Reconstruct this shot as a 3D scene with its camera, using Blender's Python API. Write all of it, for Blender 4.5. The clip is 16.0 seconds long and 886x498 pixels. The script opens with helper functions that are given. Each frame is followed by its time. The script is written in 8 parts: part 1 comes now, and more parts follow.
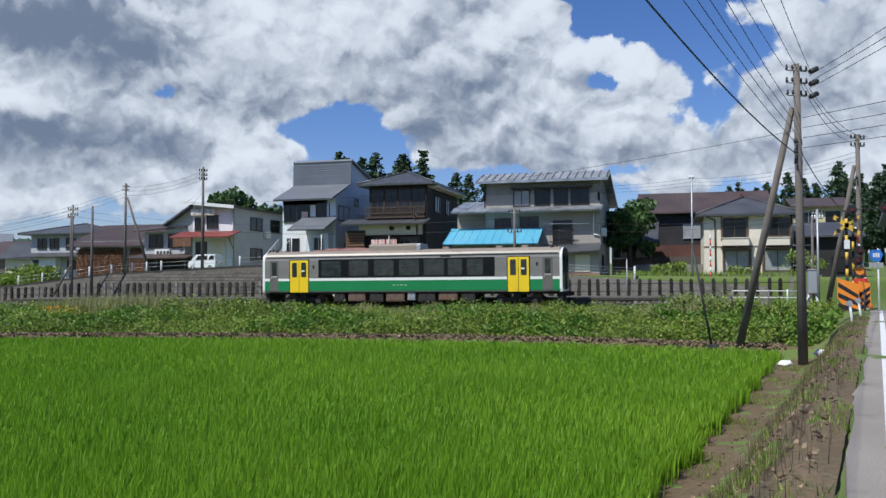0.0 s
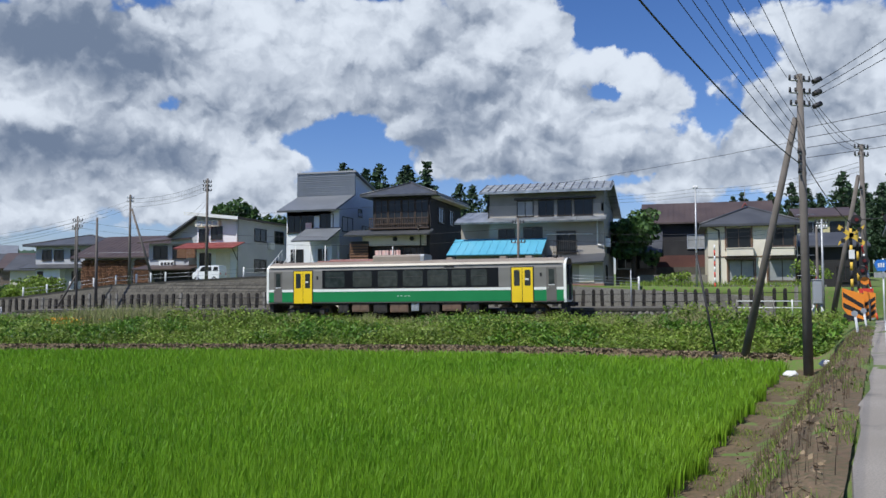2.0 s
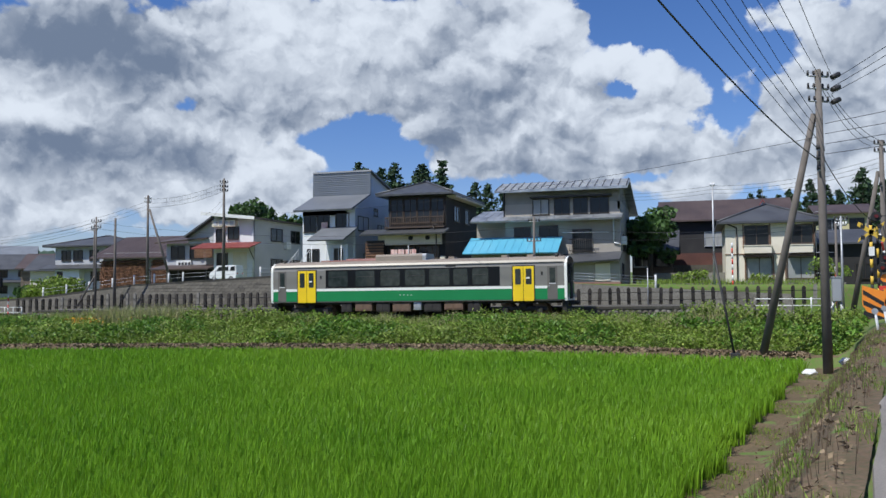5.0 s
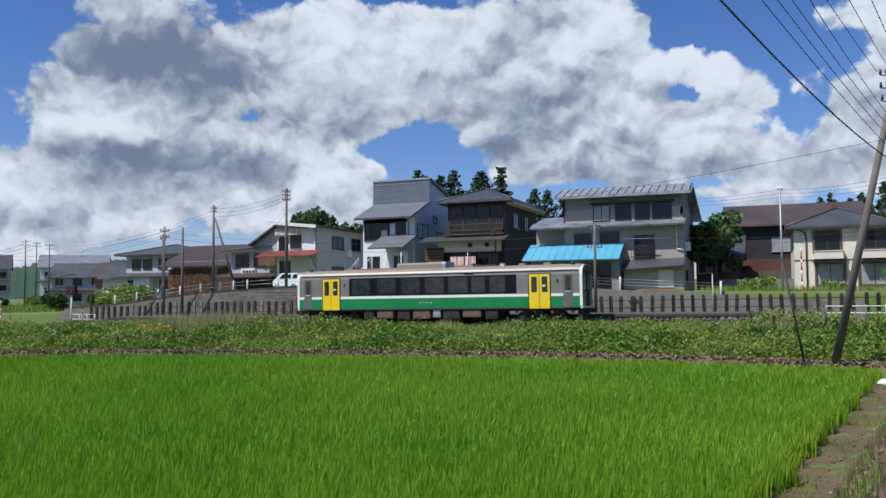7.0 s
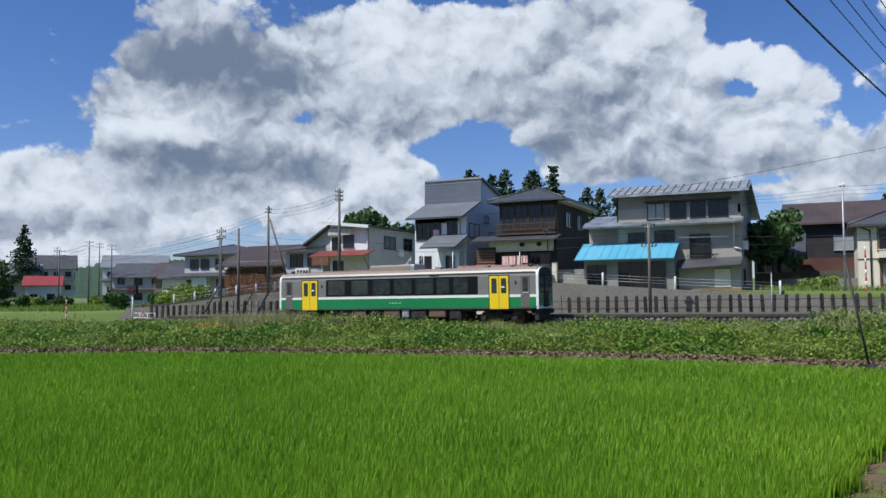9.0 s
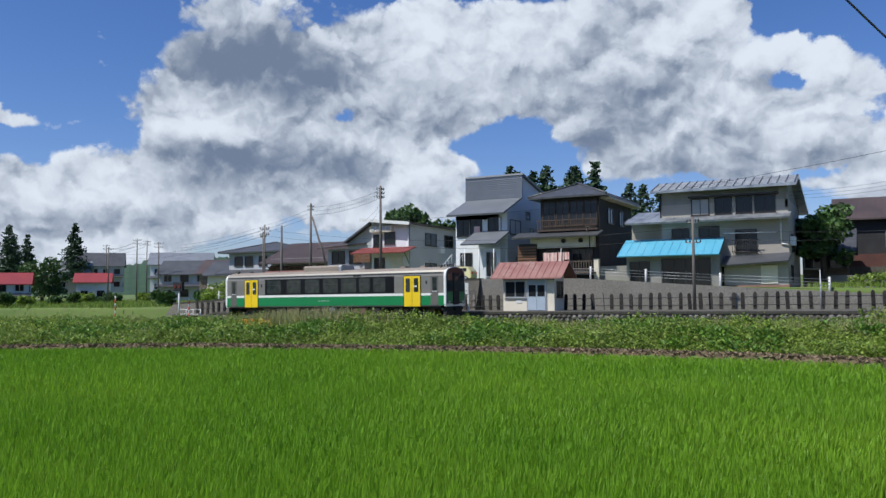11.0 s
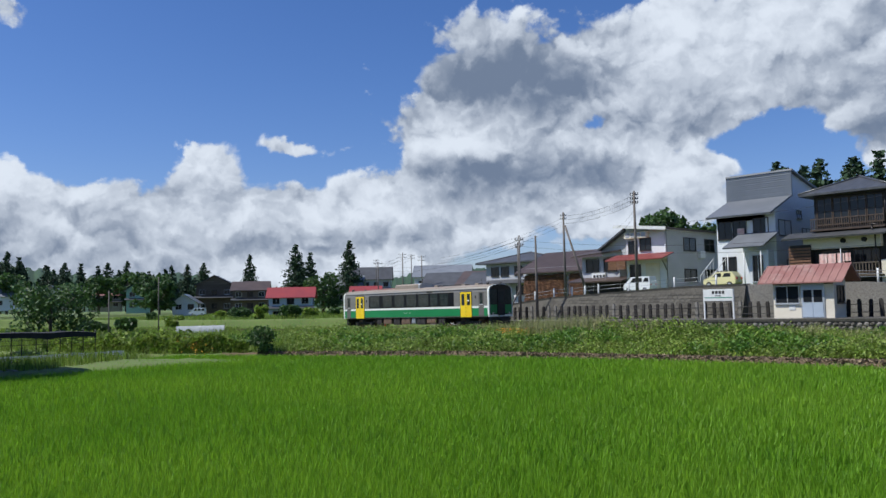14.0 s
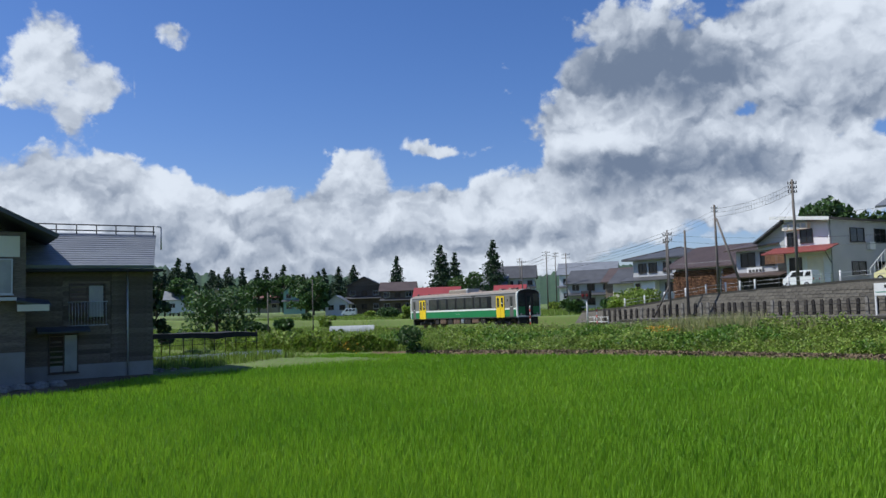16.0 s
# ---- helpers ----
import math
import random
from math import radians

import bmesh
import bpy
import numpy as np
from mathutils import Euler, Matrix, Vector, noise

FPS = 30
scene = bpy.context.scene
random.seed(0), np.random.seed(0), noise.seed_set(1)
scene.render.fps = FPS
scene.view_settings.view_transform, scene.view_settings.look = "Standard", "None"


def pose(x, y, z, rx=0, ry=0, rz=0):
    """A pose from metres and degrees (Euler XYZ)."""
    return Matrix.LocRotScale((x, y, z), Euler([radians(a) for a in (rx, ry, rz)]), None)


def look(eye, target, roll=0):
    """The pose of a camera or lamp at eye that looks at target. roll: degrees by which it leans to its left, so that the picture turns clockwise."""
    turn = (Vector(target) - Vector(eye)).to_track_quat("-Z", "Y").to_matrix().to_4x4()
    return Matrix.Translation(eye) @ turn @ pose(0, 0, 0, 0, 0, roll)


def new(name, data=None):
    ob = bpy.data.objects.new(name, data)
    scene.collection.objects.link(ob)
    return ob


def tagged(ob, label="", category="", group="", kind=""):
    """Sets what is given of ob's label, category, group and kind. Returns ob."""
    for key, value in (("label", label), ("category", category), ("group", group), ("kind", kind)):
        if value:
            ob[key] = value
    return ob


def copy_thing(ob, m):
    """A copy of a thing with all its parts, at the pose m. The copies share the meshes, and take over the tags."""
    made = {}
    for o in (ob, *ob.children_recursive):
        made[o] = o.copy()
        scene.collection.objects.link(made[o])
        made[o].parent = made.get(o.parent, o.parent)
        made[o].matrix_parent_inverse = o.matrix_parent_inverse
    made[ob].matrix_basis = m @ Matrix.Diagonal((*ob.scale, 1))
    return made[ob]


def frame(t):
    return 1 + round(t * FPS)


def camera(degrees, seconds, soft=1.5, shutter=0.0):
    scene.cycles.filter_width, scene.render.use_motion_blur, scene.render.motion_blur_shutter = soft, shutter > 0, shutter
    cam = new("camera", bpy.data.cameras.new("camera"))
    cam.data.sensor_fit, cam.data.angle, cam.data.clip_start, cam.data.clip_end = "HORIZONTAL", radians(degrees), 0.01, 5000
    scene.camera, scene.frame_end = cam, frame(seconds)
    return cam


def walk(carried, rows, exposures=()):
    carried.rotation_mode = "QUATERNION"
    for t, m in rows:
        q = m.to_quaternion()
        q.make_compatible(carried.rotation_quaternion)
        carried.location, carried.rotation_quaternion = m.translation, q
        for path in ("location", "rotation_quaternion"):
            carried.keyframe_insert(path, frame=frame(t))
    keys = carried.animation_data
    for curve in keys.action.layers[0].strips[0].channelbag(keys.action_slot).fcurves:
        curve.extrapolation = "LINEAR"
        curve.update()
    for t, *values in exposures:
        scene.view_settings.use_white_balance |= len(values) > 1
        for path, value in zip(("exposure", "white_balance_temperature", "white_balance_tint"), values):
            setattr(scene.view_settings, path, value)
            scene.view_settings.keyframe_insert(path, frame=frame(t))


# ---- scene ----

# ---- camera: it stands at the road's edge and turns after the train ----
EYE, TILT, LEAN, TURN = 1.6, 2.03, 0.06, 16.15
cam = camera(58.04, 16.0)
ROWS = [
    (0.0, 0.0, 0.0, 0.0), (0.5, 0.04, 0.32, 0.06), (1.0, 0.07, 0.61, 0.18), (1.5, 0.15, 0.74, 0.19), (2.0, 0.27, 0.77, 0.11),
    (2.5, 0.26, 0.67, 0.17), (3.0, 0.12, 0.65, 0.09), (3.5, 0.16, 0.72, 0.14), (6.0, 3.13, 0.82, 0.47), (6.5, 4.25, 1.09, 0.51),
    (7.0, 5.66, 1.24, 0.58), (7.5, 7.37, 1.09, 0.76), (8.0, 8.48, 1.06, 0.71), (8.5, 9.04, 1.17, 0.69), (11.0, 12.3, 1.05, 0.76),
    (11.5, 14.5, 0.91, 0.99), (12.0, 17.89, 1.04, 1.21), (12.5, 21.54, 1.3, 1.46), (13.0, 24.36, 1.47, 1.58), (13.5, 27.0, 1.71, 1.78),
    (14.0, 30.4, 2.13, 2.13), (14.5, 33.85, 2.55, 2.54), (15.0, 36.58, 2.67, 2.69), (15.5, 38.89, 2.6, 2.99), (16.0, 40.71, 2.51, 3.06),
]
walk(cam, [(t, pose(0, 0, EYE, 0, 0, TURN) @ pose(0, 0, 0, TILT, LEAN, 0) @ pose(0, 0, 0, 90 + p, r, y)) for t, y, p, r in ROWS],
     [(0.0, -0.03, 6150, 8), (16.0, -0.03, 6150, 8)])

# ---- sky and sun ----
SUN_AZ, SUN_EL = -145.0, 54.0   # degrees right of +y, and above the ground
# clouds as soft lobes: degrees right of +y, degrees up, half widths, weight
BANK = [(-83.7, 16.6, 3.7, 4, 1.4), (-79.6, 14.8, 2.4, 2.1, 1.2), (-81.9, 12, 1.1, 1.7, 0.55), (-75.5, 18.6, 3, 1.2, 0.85), (-77.8, 19.3, 2.4, 0.9, 0.2), (-70.7, 19.4, 1.5, 1.4, 0.35), (-56.3, 11.4, 3.7, 0.8, 1), (-84, 7, 5.4, 3.1, 1.3), (-78.2, 7.9, 5.6, 2.8, 1.2), (-71.3, 5.2, 6, 3.1, 1.2), (-66.6, 6, 4.6, 3, 1.1), (-62.5, 7.5, 3, 3.2, 1.1), (-62.5, 9.9, 2.6, 1.4, 0.7), (-56.9, 5.8, 3.9, 2.8, 1.1), (-52.9, 4.4, 5.5, 2.8, 1.2), (-68.2, 3.2, 24.6, 1.8, 1)]
MASS = [(-43.0, 16.6, 3.6, 3.6, 1.1), (-47.5, 12.4, 3.6, 1.8, 0.8), (-46.3, 8.8, 6.1, 2.4, 1.2), (-51.8, 13.7, 1.4, 2.0, 0.35), (-53.7, 6.3, 4.5, 2.0, 1.0), (-49.2, 5.3, 6.1, 1.8, 1.1), (-55.8, 11.3, 3.0, 0.6, 0.0)]
WEST = [(-42.1, 15.9, 7.7, 4.5, 1.2), (-43.9, 11.0, 4.9, 2.4, 1.1), (-39.9, 9.3, 7.7, 2.4, 1.2), (-41.6, 6.1, 10.5, 2.2, 1.1), (-34.2, 8.7, 2.4, 2.2, 0.8), (-31.6, 7.8, 4.5, 2.4, 1.1), (-28.9, 6.5, 2.8, 1.6, 0.9), (-31.6, 15.4, 6.9, 4.9, 1.2), (-24.6, 16.9, 6.9, 4.5, 1.2), (-28.9, 12.6, 3.6, 1.8, 0.7), (-18.1, 15.2, 6.1, 5.3, 1.2), (-13.6, 12.0, 6.1, 4.5, 1.2), (-11.9, 17.8, 4.5, 3.2, 1.0), (-8.6, 18.4, 2.0, 2.4, 0.8), (-10.3, 9.0, 7.7, 1.8, 1.1), (-2.8, 8.8, 6.1, 1.8, 1.1), (-3.9, 14.8, 3.0, 2.2, 1.1), (-0.5, 13.1, 3.0, 3.0, 1.0), (-6.3, 11.6, 2.8, 2.8, 0.9), (3.5, 13.9, 1.8, 1.4, 0.45), (7.1, 10.8, 5.3, 3.2, 1.0), (10.6, 14.2, 4.5, 4.9, 0.9), (11.4, 8.8, 4.9, 3.2, 1.0), (5.5, 17.6, 3.6, 1.4, 0.7), (-27.3, 9.6, 2.1, 0.9, 0.85), (-0.2, 6.3, 3.6, 1.7, 1.1), (4.9, 7.1, 2.8, 1.2, 0.8), (15.5, 12.2, 6.1, 7.3, 1.0)]
GAPS = [(-23.4, 10.6, 3.4, 1.7, -1.0), (-19.7, 9.6, 2.0, 1.0, -0.5), (-4.4, 18.9, 3.0, 2.2, -1.3), (-0.8, 17.0, 2.2, 1.4, -0.8), (2.2, 16.5, 2.0, 1.6, -0.5), (-4.7, 13.4, 1.3, 0.7, -0.9), (3.6, 11.1, 1.6, 2.0, -0.5), (-44.4, 17.4, 2.4, 1.0, -0.9), (-2.1, 7.4, 2.4, 0.6, -0.7), (-35.4, 12.4, 1.4, 0.8, -0.6)]
BELLY = [(-43.1, 15.6, 6.1, 3.2, 0.95), (-38.3, 15.3, 2.8, 2.8, 0.7), (-42.6, 9.0, 6.5, 1.3, 0.95), (-37.5, 9.5, 3.6, 1.4, 0.8), (-30.9, 12.5, 4.5, 1.1, 1.0), (-35.0, 14.5, 2.4, 2.4, 0.45), (-17.3, 12.8, 4.5, 3.2, 0.7), (-13.2, 11.8, 4.0, 2.8, 0.75), (-14.8, 17.4, 2.8, 2.4, 0.4), (-9.1, 8.4, 8.1, 1.1, 0.7), (-1.3, 8.5, 4.9, 1.1, 0.6), (6.8, 10.8, 3.6, 2.0, 0.4), (-23.0, 15.1, 4.5, 2.0, 0.35), (10.8, 11.0, 4.0, 2.4, 0.35), (-43.5, 4.2, 8.1, 0.8, 0.3), (-29.7, 17.1, 3.6, 2.4, -0.6), (-10.3, 18.3, 3.2, 1.4, -0.8), (-3.9, 15.7, 3.0, 1.4, -0.8), (-0.8, 13.8, 2.0, 1.6, -0.4), (-13.2, 9.8, 2.4, 0.9, -0.6), (-43.9, 11.1, 4.0, 1.1, -0.7), (-31.6, 9.9, 3.2, 1.8, -0.7), (-0.2, 6.7, 3.2, 1.6, -0.7), (-22.2, 18.1, 3.6, 1.8, -0.4), (-40.6, 6.1, 6.5, 1.0, -0.4), (-42.6, 14.7, 4.9, 2.4, 0.9), (-43.7, 8.9, 6.1, 1.6, 0.9), (-46.4, 11.7, 3.6, 1.0, -0.5), (-56.0, 7.6, 2.4, 1.6, -0.5), (-51.3, 5.0, 4.9, 0.6, 0.3), (-75.8, 3.3, 10.5, 1.4, 0.45), (-59.4, 4.2, 8.1, 1.4, 0.45), (-82.1, 15.7, 2.4, 2.0, 0.15), (-65.7, 8.8, 2.4, 1.2, 0.3), (-77.9, 9.4, 8.9, 1.2, -0.4), (-63.3, 9.9, 3.6, 1.2, -0.5), (-83.1, 18.1, 3.6, 2.4, -0.4)]


def make_world():
    w = bpy.data.worlds.new("sky")
    scene.world = w
    w.use_nodes = True
    nt = w.node_tree
    nt.nodes.clear()

    def n(kind, **kw):
        q = nt.nodes.new(kind)
        for k, v in kw.items():
            if k == "op":
                q.operation = v
            elif isinstance(v, bpy.types.NodeSocket):
                nt.links.new(v, q.inputs[int(k[1:])])
            else:
                q.inputs[int(k[1:])].default_value = v
        return q.outputs[0]

    def m(op, a, b=0.0, c=0.0):
        return n("ShaderNodeMath", op=op, i0=a, i1=b, i2=c)

    way = n("ShaderNodeTexCoord")
    xyz = nt.nodes.new("ShaderNodeSeparateXYZ")
    nt.links.new(way, xyz.inputs[0])
    az = m("MULTIPLY", m("ARCTAN2", xyz.outputs[0], xyz.outputs[1]), 57.2958)
    el = m("MULTIPLY", m("ARCSINE", xyz.outputs[2]), 57.2958)
    comb = nt.nodes.new("ShaderNodeCombineXYZ")
    nt.links.new(az, comb.inputs[0])
    nt.links.new(el, comb.inputs[1])
    spot = comb.outputs[0]

    def noise_at(scale, detail, rough, shift=0.0, stretch=1.0):
        v = n("ShaderNodeVectorMath", op="MULTIPLY_ADD", i0=way, i1=(1, 1, stretch), i2=(shift, shift, shift))
        q = nt.nodes.new("ShaderNodeTexNoise")
        nt.links.new(v, q.inputs["Vector"])
        q.inputs["Scale"].default_value, q.inputs["Detail"].default_value, q.inputs["Roughness"].default_value = scale, detail, rough
        return q.outputs[0]

    billow = noise_at(7.0, 9.0, 0.6, 3.1, 1.5)
    fine = noise_at(26.0, 8.0, 0.62, 7.7, 1.3)
    # the lobes' edges are pushed about, so that no lobe shows as an oval
    push = nt.nodes.new("ShaderNodeTexNoise")
    nt.links.new(way, push.inputs["Vector"])
    push.inputs["Scale"].default_value, push.inputs["Detail"].default_value, push.inputs["Roughness"].default_value = 9.0, 6.0, 0.6
    shove = n("ShaderNodeVectorMath", op="MULTIPLY_ADD", i0=push.outputs["Color"], i1=(5.0, 3.6, 0.0), i2=(-2.5, -1.8, 0.0))
    calm = nt.nodes.new("ShaderNodeTexNoise")
    nt.links.new(way, calm.inputs["Vector"])
    calm.inputs["Scale"].default_value, calm.inputs["Detail"].default_value = 5.0, 2.0
    drift = n("ShaderNodeVectorMath", op="MULTIPLY_ADD", i0=calm.outputs["Color"], i1=(6.0, 3.6, 0.0), i2=(-3.0, -1.8, 0.0))
    still = n("ShaderNodeVectorMath", op="ADD", i0=spot, i1=drift)
    spot = n("ShaderNodeVectorMath", op="ADD", i0=spot, i1=shove)

    def lobes(rows, spot, total=0.0):
        for a, e, ra, re, k in rows:
            d = n("ShaderNodeVectorMath", op="MULTIPLY_ADD", i0=spot, i1=(1 / ra, 1 / re, 0), i2=(-a / ra, -e / re, 0))
            q = nt.nodes.new("ShaderNodeVectorMath")
            q.operation = "DOT_PRODUCT"
            nt.links.new(d, q.inputs[0])
            nt.links.new(d, q.inputs[1])
            total = m("MULTIPLY_ADD", m("POWER", 0.3679, q.outputs["Value"]), k, total)
        return total

    field = lobes(BANK + MASS + WEST + GAPS, spot)
    # beyond what is lobed, broken cloud goes on all round
    wide = m("MULTIPLY", m("SUBTRACT", noise_at(2.2, 4.0, 0.5, 11.0, 1.6), 0.47), 3.0)
    away = m("MULTIPLY", m("ADD", m("GREATER_THAN", m("ABSOLUTE", m("ADD", az, 22.0)), 56.0), m("GREATER_THAN", el, 34.0)), 1.0)
    field = m("ADD", field, m("MULTIPLY", m("MINIMUM", away, 1.0), wide))

    # rounded heads, as on cumulus
    def heads(v, scale, shift):
        q = nt.nodes.new("ShaderNodeTexVoronoi")
        q.feature = "SMOOTH_F1"
        nt.links.new(n("ShaderNodeVectorMath", op="MULTIPLY_ADD", i0=v, i1=(1, 1, 1.25), i2=(shift, shift, shift)), q.inputs["Vector"])
        q.inputs["Scale"].default_value, q.inputs["Detail"].default_value, q.inputs["Roughness"].default_value = scale, 3.0, 0.55
        q.inputs["Smoothness"].default_value = 0.6
        return m("SUBTRACT", 0.5, q.outputs["Distance"])

    bent = n("ShaderNodeVectorMath", op="MULTIPLY_ADD", i0=push.outputs["Color"], i1=(0.10, 0.10, 0.10), i2=way)
    puffs = heads(bent, 13.0, 2.0)
    ragged = m("ADD", m("ADD", m("MULTIPLY", m("SUBTRACT", billow, 0.5), 0.9), m("MULTIPLY", m("SUBTRACT", fine, 0.5), 0.6)), m("MULTIPLY", puffs, 0.8))
    depth = m("ADD", field, ragged)

    def ramp(v, a, b):
        q = nt.nodes.new("ShaderNodeMapRange")
        q.interpolation_type = "SMOOTHSTEP"
        nt.links.new(v, q.inputs[0])
        q.inputs[1].default_value, q.inputs[2].default_value = a, b
        return q.outputs[0]

    cover = ramp(depth, 0.32, 0.62)
    belly = lobes(BELLY, still)

    # light from above: the billows' upper sides are brighter than their undersides
    def relief(scale, detail, lift, shift, stretch):
        def at(v):
            q = nt.nodes.new("ShaderNodeTexNoise")
            nt.links.new(n("ShaderNodeVectorMath", op="MULTIPLY_ADD", i0=v, i1=(1, 1, stretch), i2=(shift, shift, shift)), q.inputs["Vector"])
            q.inputs["Scale"].default_value, q.inputs["Detail"].default_value, q.inputs["Roughness"].default_value = scale, detail, 0.55
            return q.outputs[0]
        up = n("ShaderNodeVectorMath", op="ADD", i0=way, i1=(-lift * 0.5, 0.0, lift))
        return m("SUBTRACT", at(way), at(up))

    high = n("ShaderNodeVectorMath", op="ADD", i0=bent, i1=(-0.008, 0.0, 0.016))
    knob = m("MULTIPLY", m("SUBTRACT", puffs, heads(high, 13.0, 2.0)), 1.3)
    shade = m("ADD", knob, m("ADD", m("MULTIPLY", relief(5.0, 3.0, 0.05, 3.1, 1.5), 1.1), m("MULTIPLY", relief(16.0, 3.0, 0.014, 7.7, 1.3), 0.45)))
    soft = m("ADD", m("MULTIPLY", belly, 0.6), m("MULTIPLY", m("SUBTRACT", noise_at(4.0, 4.0, 0.45, 5.0, 1.8), 0.5), 0.5))
    grey = ramp(m("SUBTRACT", m("ADD", soft, 0.31), shade), -0.4, 1.5)

    def blend(f, a, b):
        q = nt.nodes.new("ShaderNodeMix")
        q.data_type = "RGBA"
        nt.links.new(f, q.inputs[0])
        for v, s in ((a, q.inputs[6]), (b, q.inputs[7])):
            if isinstance(v, bpy.types.NodeSocket):
                nt.links.new(v, s)
            else:
                s.default_value = v
        return q.outputs[2]

    sky = nt.nodes.new("ShaderNodeTexSky")
    sky.sky_type, sky.sun_disc = "NISHITA", False
    sky.sun_elevation, sky.sun_rotation = radians(SUN_EL), radians(SUN_AZ)
    sky.altitude, sky.air_density, sky.dust_density, sky.ozone_density = 200, 1.0, 0.6, 2.2
    cloud = blend(grey, (7.8, 8.15, 8.8, 1), (1.75, 2.2, 3.1, 1))
    deep = nt.nodes.new("ShaderNodeHueSaturation")
    deep.inputs["Saturation"].default_value, deep.inputs["Value"].default_value = 1.2, 0.9
    nt.links.new(sky.outputs[0], deep.inputs["Color"])
    tint = nt.nodes.new("ShaderNodeMix")
    tint.data_type, tint.blend_type = "RGBA", "MULTIPLY"
    tint.inputs[0].default_value = 1.0
    nt.links.new(deep.outputs[0], tint.inputs[6])
    tint.inputs[7].default_value = (1.0, 1.0, 1.28, 1)
    col = blend(cover, tint.outputs[2], cloud)
    bg = nt.nodes.new("ShaderNodeBackground")
    nt.links.new(col, bg.inputs[0])
    bg.inputs[1].default_value = 0.1
    out = nt.nodes.new("ShaderNodeOutputWorld")
    nt.links.new(bg.outputs[0], out.inputs[0])


make_world()

sun_data = bpy.data.lights.new("sun", "SUN")
sun_data.energy, sun_data.angle, sun_data.color = 5.0, radians(0.6), (1.0, 0.95, 0.87)
sun = new("sun", sun_data)
_a, _e = radians(SUN_AZ), radians(SUN_EL)
sun.matrix_world = look((0, 0, 80), Vector((0, 0, 80)) - Vector((math.sin(_a) * math.cos(_e), math.cos(_a) * math.cos(_e), math.sin(_e))))

# ---- materials ----
def material(name, colours, scale=4.0, rough=0.7, metal=0.0, bump=0.0, fine=40.0, stain=None, stretch=(1, 1, 1), glass=False, island=0.0, spread=0.0, translucent=0.0, wave=None):
    """A surface whose colour wanders between the given ones at two scales, with stains and fine relief. wave: (axis, period in metres, depth of relief)."""
    mat = bpy.data.materials.new(name)
    mat.use_nodes = True
    nt = mat.node_tree
    b = nt.nodes["Principled BSDF"]
    tc = nt.nodes.new("ShaderNodeTexCoord")
    mp = nt.nodes.new("ShaderNodeMapping")
    mp.inputs["Scale"].default_value = stretch
    nt.links.new(tc.outputs["Object"], mp.inputs[0])

    def tex(sc, detail=4.0, r=0.55):
        q = nt.nodes.new("ShaderNodeTexNoise")
        q.inputs["Scale"].default_value, q.inputs["Detail"].default_value, q.inputs["Roughness"].default_value = sc, detail, r
        nt.links.new(mp.outputs[0], q.inputs[0])
        return q.outputs[0]

    def mix(f, a, c):
        q = nt.nodes.new("ShaderNodeMix")
        q.data_type = "RGBA"
        for v, s in ((f, q.inputs[0]), (a, q.inputs[6]), (c, q.inputs[7])):
            if isinstance(v, bpy.types.NodeSocket):
                nt.links.new(v, s)
            else:
                s.default_value = v
        return q.outputs[2]

    def span(v, a, c):
        q = nt.nodes.new("ShaderNodeMapRange")
        nt.links.new(v, q.inputs[0])
        q.inputs[1].default_value, q.inputs[2].default_value = a, c
        return q.outputs[0]

    cols = [(*c, 1) for c in colours]
    col = cols[0]
    big, small = tex(scale), tex(fine, 3.0)
    if len(cols) > 1:
        col = mix(span(big, 0.35, 0.65), cols[0], cols[1])
    if len(cols) > 2:
        col = mix(span(small, 0.4, 0.7), col, cols[2])
    if stain:
        col = mix(span(tex(scale * 0.6, 6.0, 0.7), 0.55, 0.75), col, (*stain, 1))
    if island or spread:
        if island:
            src = nt.nodes.new("ShaderNodeNewGeometry").outputs["Random Per Island"]
        else:
            src = nt.nodes.new("ShaderNodeObjectInfo").outputs["Random"]
        amt = island or spread
        hsv = nt.nodes.new("ShaderNodeHueSaturation")
        q = nt.nodes.new("ShaderNodeMapRange")
        nt.links.new(src, q.inputs[0])
        q.inputs[3].default_value, q.inputs[4].default_value = 1 - amt, 1 + amt
        nt.links.new(q.outputs[0], hsv.inputs["Value"])
        if isinstance(col, bpy.types.NodeSocket):
            nt.links.new(col, hsv.inputs["Color"])
        else:
            hsv.inputs["Color"].default_value = col
        col = hsv.outputs[0]
    if isinstance(col, bpy.types.NodeSocket):
        nt.links.new(col, b.inputs["Base Color"])
    else:
        b.inputs["Base Color"].default_value = col
    b.inputs["Roughness"].default_value, b.inputs["Metallic"].default_value = rough, metal
    height = None
    if bump:
        height = small
    if wave:
        wv = nt.nodes.new("ShaderNodeTexWave")
        wv.bands_direction = wave[0]
        wv.wave_profile = "SAW" if len(wave) > 3 else "SIN"
        wv.inputs["Scale"].default_value = math.pi / 10 / wave[1] if wave[0] != "DIAGONAL" else wave[1]
        nt.links.new(tc.outputs["Object"], wv.inputs[0])
        height = wv.outputs[1]
    if height is not None:
        bp = nt.nodes.new("ShaderNodeBump")
        bp.inputs["Strength"].default_value = min(1.0, bump or 0.25)
        bp.inputs["Distance"].default_value = wave[2] if wave else 0.02
        nt.links.new(height, bp.inputs["Height"])
        nt.links.new(bp.outputs[0], b.inputs["Normal"])
    if glass:
        b.inputs["Specular IOR Level"].default_value = 0.28
